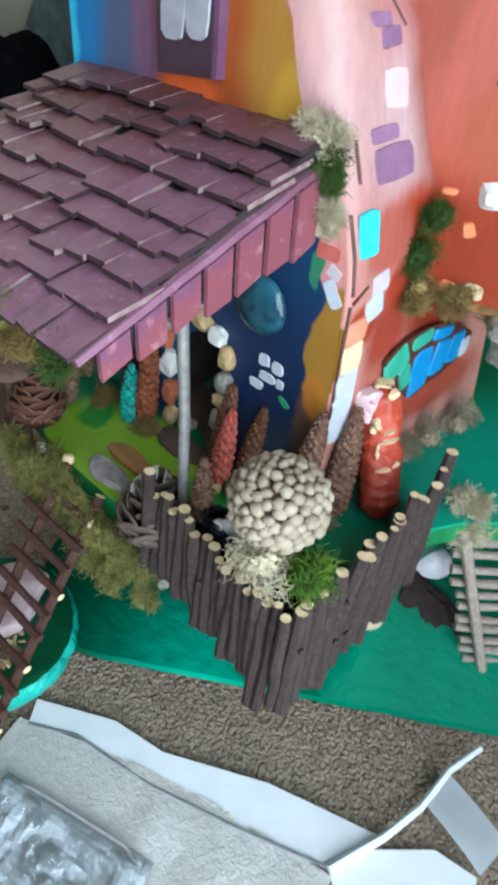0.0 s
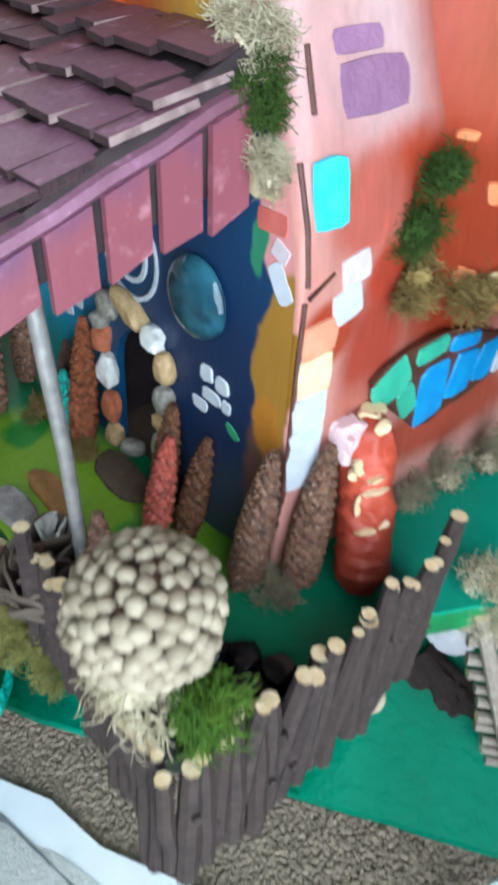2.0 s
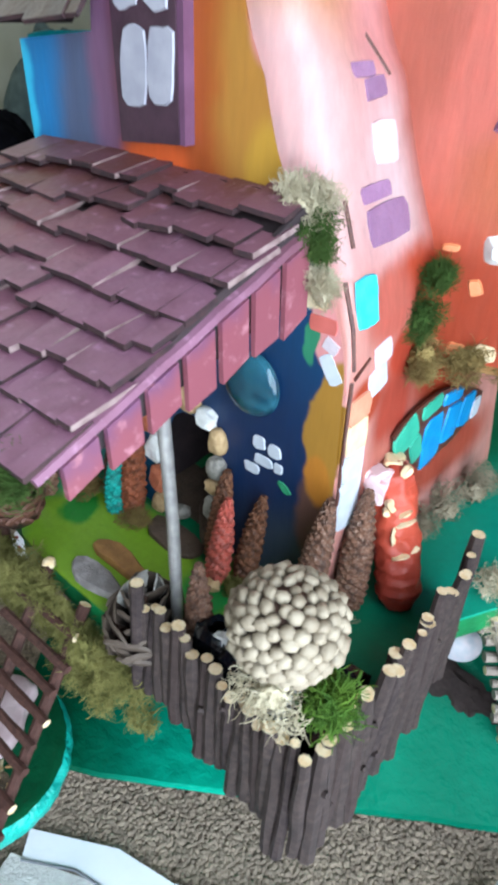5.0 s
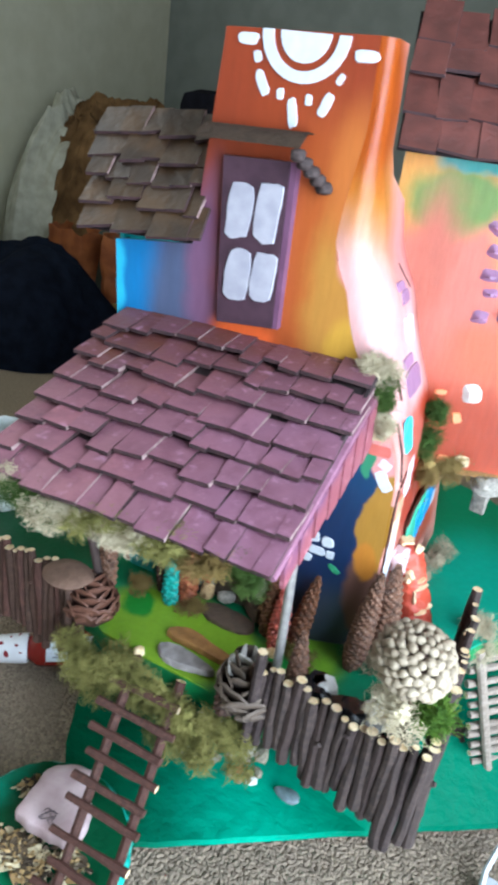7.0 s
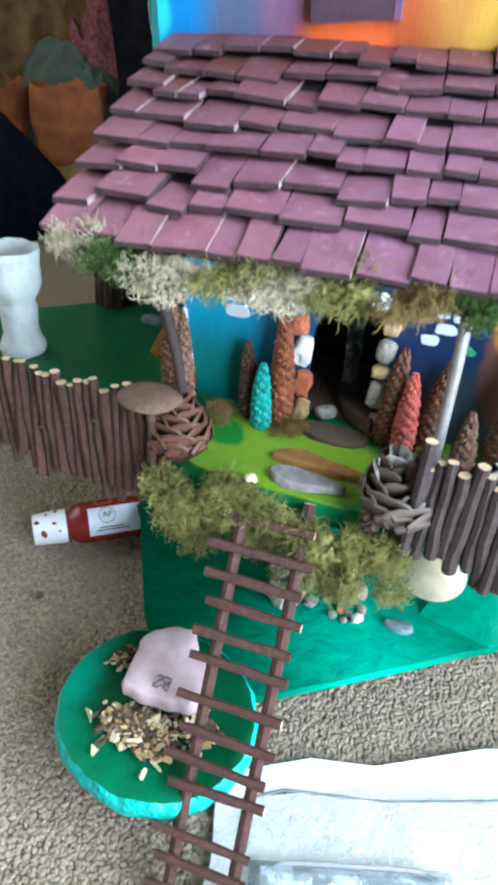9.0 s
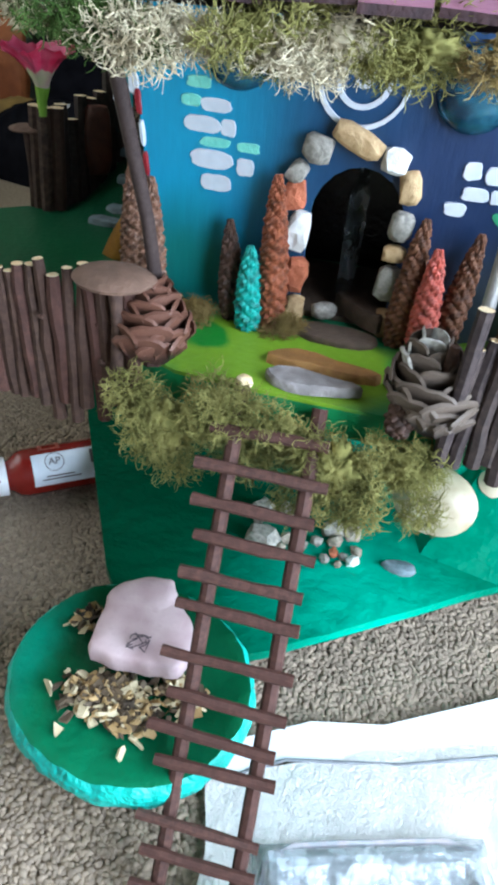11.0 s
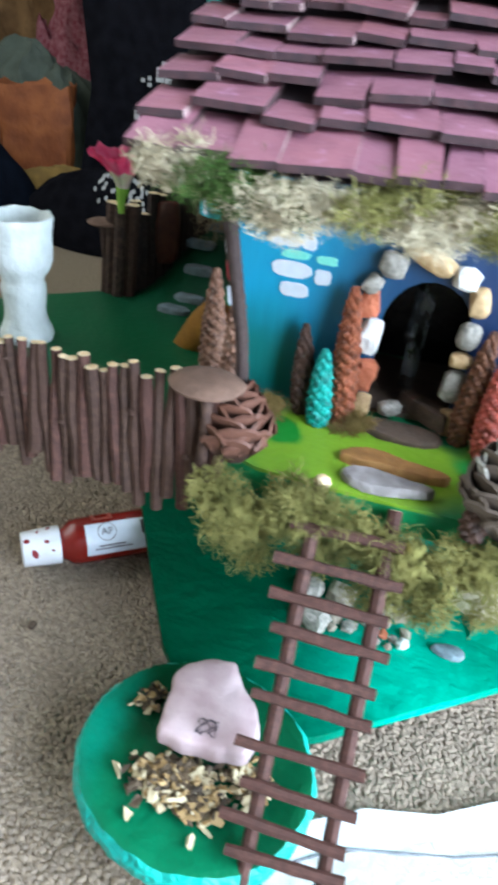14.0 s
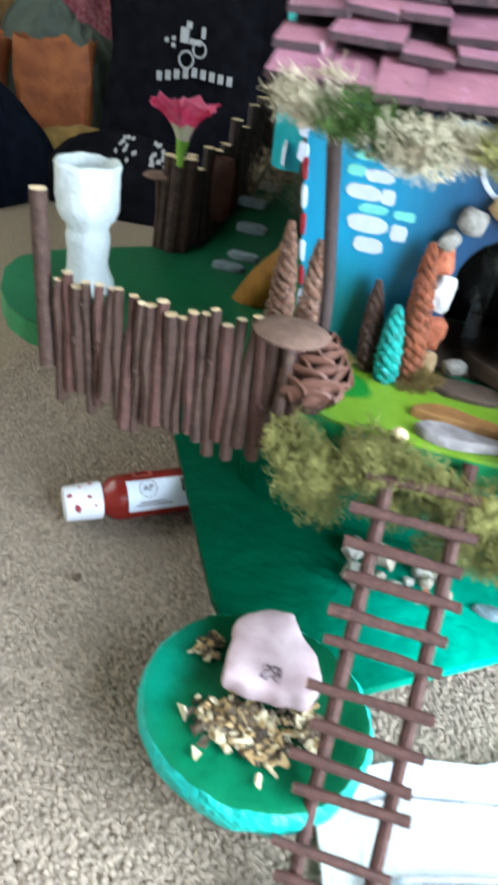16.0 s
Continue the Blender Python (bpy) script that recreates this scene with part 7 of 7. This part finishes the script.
# little hut of sticks behind, with the flower in front
hut = thing("stick_hut", (-0.262, 0.14, TOP), "little hut of dark sticks behind the goblet", "hut")
for i in range(15):
    a = i / 14
    x, y = -0.289 + 0.055 * a, 0.104 + 0.085 * a
    bm = bmesh.new()
    z = ground_z(x, y)
    tube(bm, [(x, y, z - 0.002), (x + 0.001 * math.sin(i), y, z + 0.03), (x, y + 0.001, z + 0.058 + 0.006 * math.sin(i * 2.4))], 0.0042, 8, True, 1)
    part("stick", bm, [BARK_DARK, CUT], hut)
bm = bmesh.new()
rock(bm, (-0.268, 0.126, 0.24), (0.011, 0.006, 0.027), 4, 0.2, 3)
part("door", bm, BROWN_LINE, hut, "dark red rounded door")
for x, y in ((-0.2985, 0.099), (-0.2915, 0.096), (-0.2845, 0.1)):
    bm = bmesh.new()
    tube(bm, [(x, y, TOP - 0.002), (x + 0.003, y - 0.001, 0.262)], 0.0043, 8, True, 1)
    part("front_post", bm, [BARK, CUT], hut)
flower((-0.2862, 0.09, 0.258))
bracket = thing("bracket_fungus", (0.044, 0.096, 0.312), "pale grey bracket fungus under the orange wing", "fungus")
bm = bmesh.new()
rock(bm, (0.046, 0.097, 0.309), (0.019, 0.013, 0.009), 6, 0.35, 3)
part("cap", bm, STONE_A, bracket)
bm = bmesh.new()
rock(bm, (0.043, 0.094, 0.296), (0.007, 0.0035, 0.014), 9, 0.3, 3)
part("lobe", bm, STONE_A, bracket)
bm = bmesh.new()
rock(bm, (0.0075, 0.028, 0.268), (0.008, 0.0075, 0.0105), 13, 0.6, 4)
single("paper_scrap", bm, PALE_PINK, "crumpled pale pink paper scrap tucked behind the red roll", "paper", smooth=False)
# curled mustard leaf
bm = bmesh.new()
grid_sheet(bm, 10, 12, lambda i, j: V(-0.234, 0.04, 0.193).lerp(V(-0.205, 0.04, 0.238), j) + V(0.017 * i, -0.006 * math.sin(math.pi * i) - 0.004 * j, -0.012 * i + 0.004 * math.sin(math.pi * j)) * (0.45 + 0.75 * math.sin(math.pi * (0.15 + 0.75 * j))))
bmesh.ops.solidify(bm, geom=list(bm.faces), thickness=0.0015)
single("dried_leaf", bm, MUSTARD, "curled mustard-yellow dried leaf by the house corner", "leaf")

# ---- paint bottle, papers and plastic on the carpet ----
paint_bottle((-0.334, 0.0172, 0.0185), (-0.2437, 0.0817, 0.0185))
bm = bmesh.new()
strip = [(-0.112, -0.122), (-0.06, -0.092), (-0.02, -0.083), (0.046, -0.046), (0.122, -0.018), (0.112, -0.056), (0.045, -0.083), (-0.01, -0.103), (-0.07, -0.117), (-0.1, -0.137)]
prism(bm, strip, 0.003, 0.0055)
single("card_strip", bm, WHITE_CARD, "long strip of white card on the carpet", "card", "white card")
bm = bmesh.new()
tube(bm, [(-0.1, -0.137, 0.006), (-0.07, -0.1185, 0.0065), (-0.01, -0.1045, 0.0065), (0.045, -0.0845, 0.007), (0.11, -0.0575, 0.007)], 0.0009, 6)
single("card_edge", bm, DARK_LINE, "dark folded edge between the white cards", "card", "white card")
bm = bmesh.new()


def towel(i, j):
    p = V(-0.108 + 0.22 * i, -0.1385 + 0.078 * i + 0.008 * math.sin(math.pi * i), 0) + V(0.06, -0.32, 0) * j
    p += V(0.004 * math.sin(j * 20), 0.004 * math.sin(i * 15), 0) * min(1, j * 8)
    p.z = 0.004 + 0.0022 * (1 + noise.noise(V(i * 9, j * 9, 2)))
    return p


grid_sheet(bm, 40, 46, towel)
bmesh.ops.solidify(bm, geom=list(bm.faces), thickness=0.001)
single("paper_towel", bm, WHITE_CLOTH, "white embossed paper towel lying on the carpet", "paper towel")
bm = bmesh.new()
prism(bm, [(0.12, -0.03), (0.15, 0.0), (0.178, 0.005), (0.2, -0.06), (0.16, -0.1), (0.11, -0.06)], 0.003, 0.0055)
single("paper_sheet", bm, WHITE_CARD, "white sheet of paper on the carpet", "paper")
bm = bmesh.new()
tube(bm, [(0.108, -0.06, 0.009), (0.122, -0.02, 0.01), (0.1295, 0.012, 0.012), (0.131, 0.045, 0.018), (0.139, 0.075, 0.02)], [0.003, 0.0028, 0.0026, 0.0024, 0.002], 6)
single("paper_tube", bm, WHITE_CARD, "thin rolled white paper strip", "paper")
bm = bmesh.new()
grid_sheet(bm, 8, 3, lambda i, j: V(0.132 + 0.05 * i - 0.004 * j, 0.047 - 0.018 * i - 0.03 * j, 0.012 + 0.008 * math.sin(math.pi * i * 0.5) + 0.001 * j))
bmesh.ops.solidify(bm, geom=list(bm.faces), thickness=0.001)
single("paper_band", bm, WHITE_CARD, "folded pale blue-white paper band on the carpet", "paper")


def tray():
    t = thing("plastic_tray", (-0.02, -0.22, 0.006), "crumpled clear plastic tray lying on the paper towel", "plastic tray")
    a, b, dn = V(-0.078, -0.166, 0), V(0.03, -0.134, 0), V(0.035, -0.13, 0)
    bm = bmesh.new()

    def fn(i, j):
        p = a.lerp(b, i) + dn * j
        e = min(i, 1 - i, j, 1 - j)
        p.z = 0.010 + 0.012 * smooth(0.0, 0.07, e) * (1 - 0.75 * smooth(0.1, 0.17, e)) + (0.007 * noise.noise(V(i * 5, j * 6, 3)) + 0.012 * abs(noise.noise(V(i * 9 + j * 4, j * 10 - i * 5, 6)))) * smooth(0.1, 0.2, e)
        return p
    grid_sheet(bm, 34, 38, fn)
    bmesh.ops.triangulate(bm, faces=list(bm.faces))
    bmesh.ops.solidify(bm, geom=list(bm.faces), thickness=0.0006)
    part("shell", bm, CLEAR, t, smooth=False)
    bm = bmesh.new()
    pts = []
    for k in range(33):
        an = k / 32 * math.tau
        c, s = math.cos(an), math.sin(an)
        q = (abs(c) ** 8 + abs(s) ** 8) ** (-1 / 8)
        pts.append(a.lerp(b, 0.5 + 0.49 * c * q) + dn * (0.5 + 0.49 * s * q) + V(0, 0, 0.013))
    tube(bm, pts, 0.0015, 6, False)
    part("rim", bm, PEARL, t)


tray()

# ---- background clutter ----
heap("jacket", (-0.985, 0.76, 0), (0.245, 0.17), 0.235, NAVY_CLOTH, "dark navy jacket heaped on the carpet", "jacket", 3, 5)
shirt = heap("printed_shirt", (-0.6, 0.82, 0), (0.21, 0.075), 0.14, BLACK_CLOTH, "black shirt with a white print lying crumpled", "shirt", 8, 5)
shirt_tree = BVHTree.FromObject(shirt, bpy.context.evaluated_depsgraph_get())
rng = random.Random(4)
bm = bmesh.new()
for i in range(34):
    cx, cz = (-0.62, 0.115) if i < 17 else (-0.56, 0.1)
    hit, nrm, _, _ = shirt_tree.ray_cast(V(cx + rng.gauss(0, 0.011), 0.3, cz + rng.gauss(0, 0.015)), V(0, 1, 0))
    if hit:
        rock(bm, hit, (0.0035, 0.0012, 0.006), i, 0.5, 1, nrm.to_track_quat("Y", "Z").to_matrix())
tagged(part("white_print", bm, PRINT, shirt), "white printed marks", kind="stuff")
heap("sacking", (-1.06, 1.21, 0), (0.3, 0.24), 0.57, BURLAP, "olive-brown burlap sacking piled high", "sacking", 5, 11, 0.16, 150)
heap("white_sheet", (-1.2, 1.2, 0), (0.16, 0.25), 0.55, PALE_CLOTH, "off-white sheet heaped against the wall", "sheet", 9, 7, 0.15, 110)
heap("tan_cloth", (-0.77, 0.89, 0), (0.15, 0.06), 0.115, MUSTARD_CLOTH, "mustard-tan cloth lying flat behind the jacket", "cloth", 17, 5)
heap("green_coat", (-0.87, 1.03, 0), (0.19, 0.1), 0.33, OLIVE_CLOTH, "dull green coat in the clothes pile", "coat", 12, 6)
heap("checked_shirt", (-0.82, 1.12, 0), (0.16, 0.12), 0.45, PLAID, "red checked shirt on the clothes pile", "shirt", 14, 7)
heap("dark_coat", (-1.16, 0.5, 0), (0.14, 0.22), 0.27, BLACK_CLOTH, "black coat heaped beside the jacket", "coat", 21, 5)
heap("grey_cloth", (-1.22, 0.73, 0), (0.1, 0.14), 0.42, GREY_CLOTH, "grey-green cloth piled behind the black coat", "cloth", 23, 6)
heap("pale_cloth", (-1.25, 0.47, 0), (0.08, 0.08), 0.31, PALE_CLOTH, "off-white cloth on the clothes pile", "cloth", 25, 6)
heap("red_cloth", (-1.1, 0.8, 0), (0.12, 0.1), 0.1, PLAID, "dark red cloth on the carpet", "cloth", 15, 5)


def paper_bag(at, size, turn, label, seed):
    bm = bmesh.new()
    w, d, h = size

    def fn(i, j):
        a = i * math.tau
        c, s = math.cos(a), math.sin(a)
        k = (abs(c) ** 6 + abs(s) ** 6) ** (-1 / 6)
        z = h * j + 0.012 * noise.noise(V(c * 3, s * 3, j * 3 + seed)) * j
        cr = 1 + 0.16 * noise.noise(V(c * 2.5, s * 2.5, j * 4 + seed)) + 0.09 * abs(noise.noise(V(c * 6, s * 6, j * 9 + seed)))
        return V(c * k * w / 2 * cr, s * k * d / 2 * cr, z)
    grid_sheet(bm, 36, 14, fn)
    bmesh.ops.remove_doubles(bm, verts=bm.verts, dist=0.0001)
    bmesh.ops.solidify(bm, geom=list(bm.faces), thickness=0.001)
    bmesh.ops.transform(bm, matrix=Matrix.Translation(at) @ Matrix.Rotation(turn, 4, "Z"), verts=bm.verts)
    single("paper_bag", bm, KRAFT, label, "paper bag", "paper bags")


paper_bag((-0.83, 0.945, 0), (0.13, 0.07, 0.23), 0.35, "crumpled open brown paper bag", 2)
paper_bag((-1.0, 0.96, 0), (0.13, 0.09, 0.22), -0.3, "crumpled brown paper bag among the clothes", 6)
bag = thing("delivery_bag", (-0.575, 1.02, 0), "large black insulated delivery bag with a white logo shape", "bag")
bm = bmesh.new()
box(bm, (-0.575, 1.02, 0.27), (0.29, 0.24, 0.54), bevel=0.03)
bmesh.ops.subdivide_edges(bm, edges=[e for e in bm.edges if e.calc_length() > 0.1], cuts=6, use_grid_fill=True)
for v in bm.verts:
    v.co += V(1, 1, 0.3) * 0.014 * noise.noise(v.co * 7)
part("body", bm, BLACK_CLOTH, bag)
bm = bmesh.new()
for cx, cz, r in ((-0.592, 0.188, 0.0125), (-0.57, 0.205, 0.011)):
    tube(bm, [(cx + r * math.cos(a), 1.17, cz + r * math.sin(a)) for a in [q * math.tau / 18 for q in range(19)]], 0.0018, 5, False)
for c, s in (((-0.597, 1.17, 0.223), (0.014, 0.003, 0.022)), ((-0.578, 1.17, 0.215), (0.02, 0.003, 0.008)), ((-0.59, 1.17, 0.238), (0.009, 0.003, 0.01)), ((-0.565, 1.17, 0.23), (0.007, 0.003, 0.016)), ((-0.628, 1.17, 0.212), (0.006, 0.003, 0.006)), ((-0.616, 1.17, 0.206), (0.006, 0.003, 0.006)), ((-0.616, 1.17, 0.216), (0.006, 0.003, 0.006))):
    box(bm, c, s)
for i in range(9):
    box(bm, (-0.638 + 0.0155 * i, 1.17, 0.166 - 0.0022 * abs(i - 4) + 0.0012 * i), (0.009, 0.003, 0.014))
bmesh.ops.transform(bm, matrix=Matrix.Translation((-0.553, 0.888, 0.252)) @ Matrix.Diagonal((1.0, 1.0, 1.0, 1)) @ Matrix.Translation((0.585, -1.17, -0.2)), verts=bm.verts)
part("logo_shape", bm, PRINT, bag, "white logo drawn as plain shapes and bars")

# crumbs dropped on the carpet
for i, (x, y, r) in enumerate(((-0.297, -0.034, 0.0042), (-0.694, 0.641, 0.006), (-0.338, -0.058, 0.002))):
    stone("crumb", (x, y, 0.0045), (r, r * 0.7, r * 0.55), SLAB_DARK, "dark brown crumb lying on the carpet", i + 60, "crumbs", "crumb")

carpet_pile()
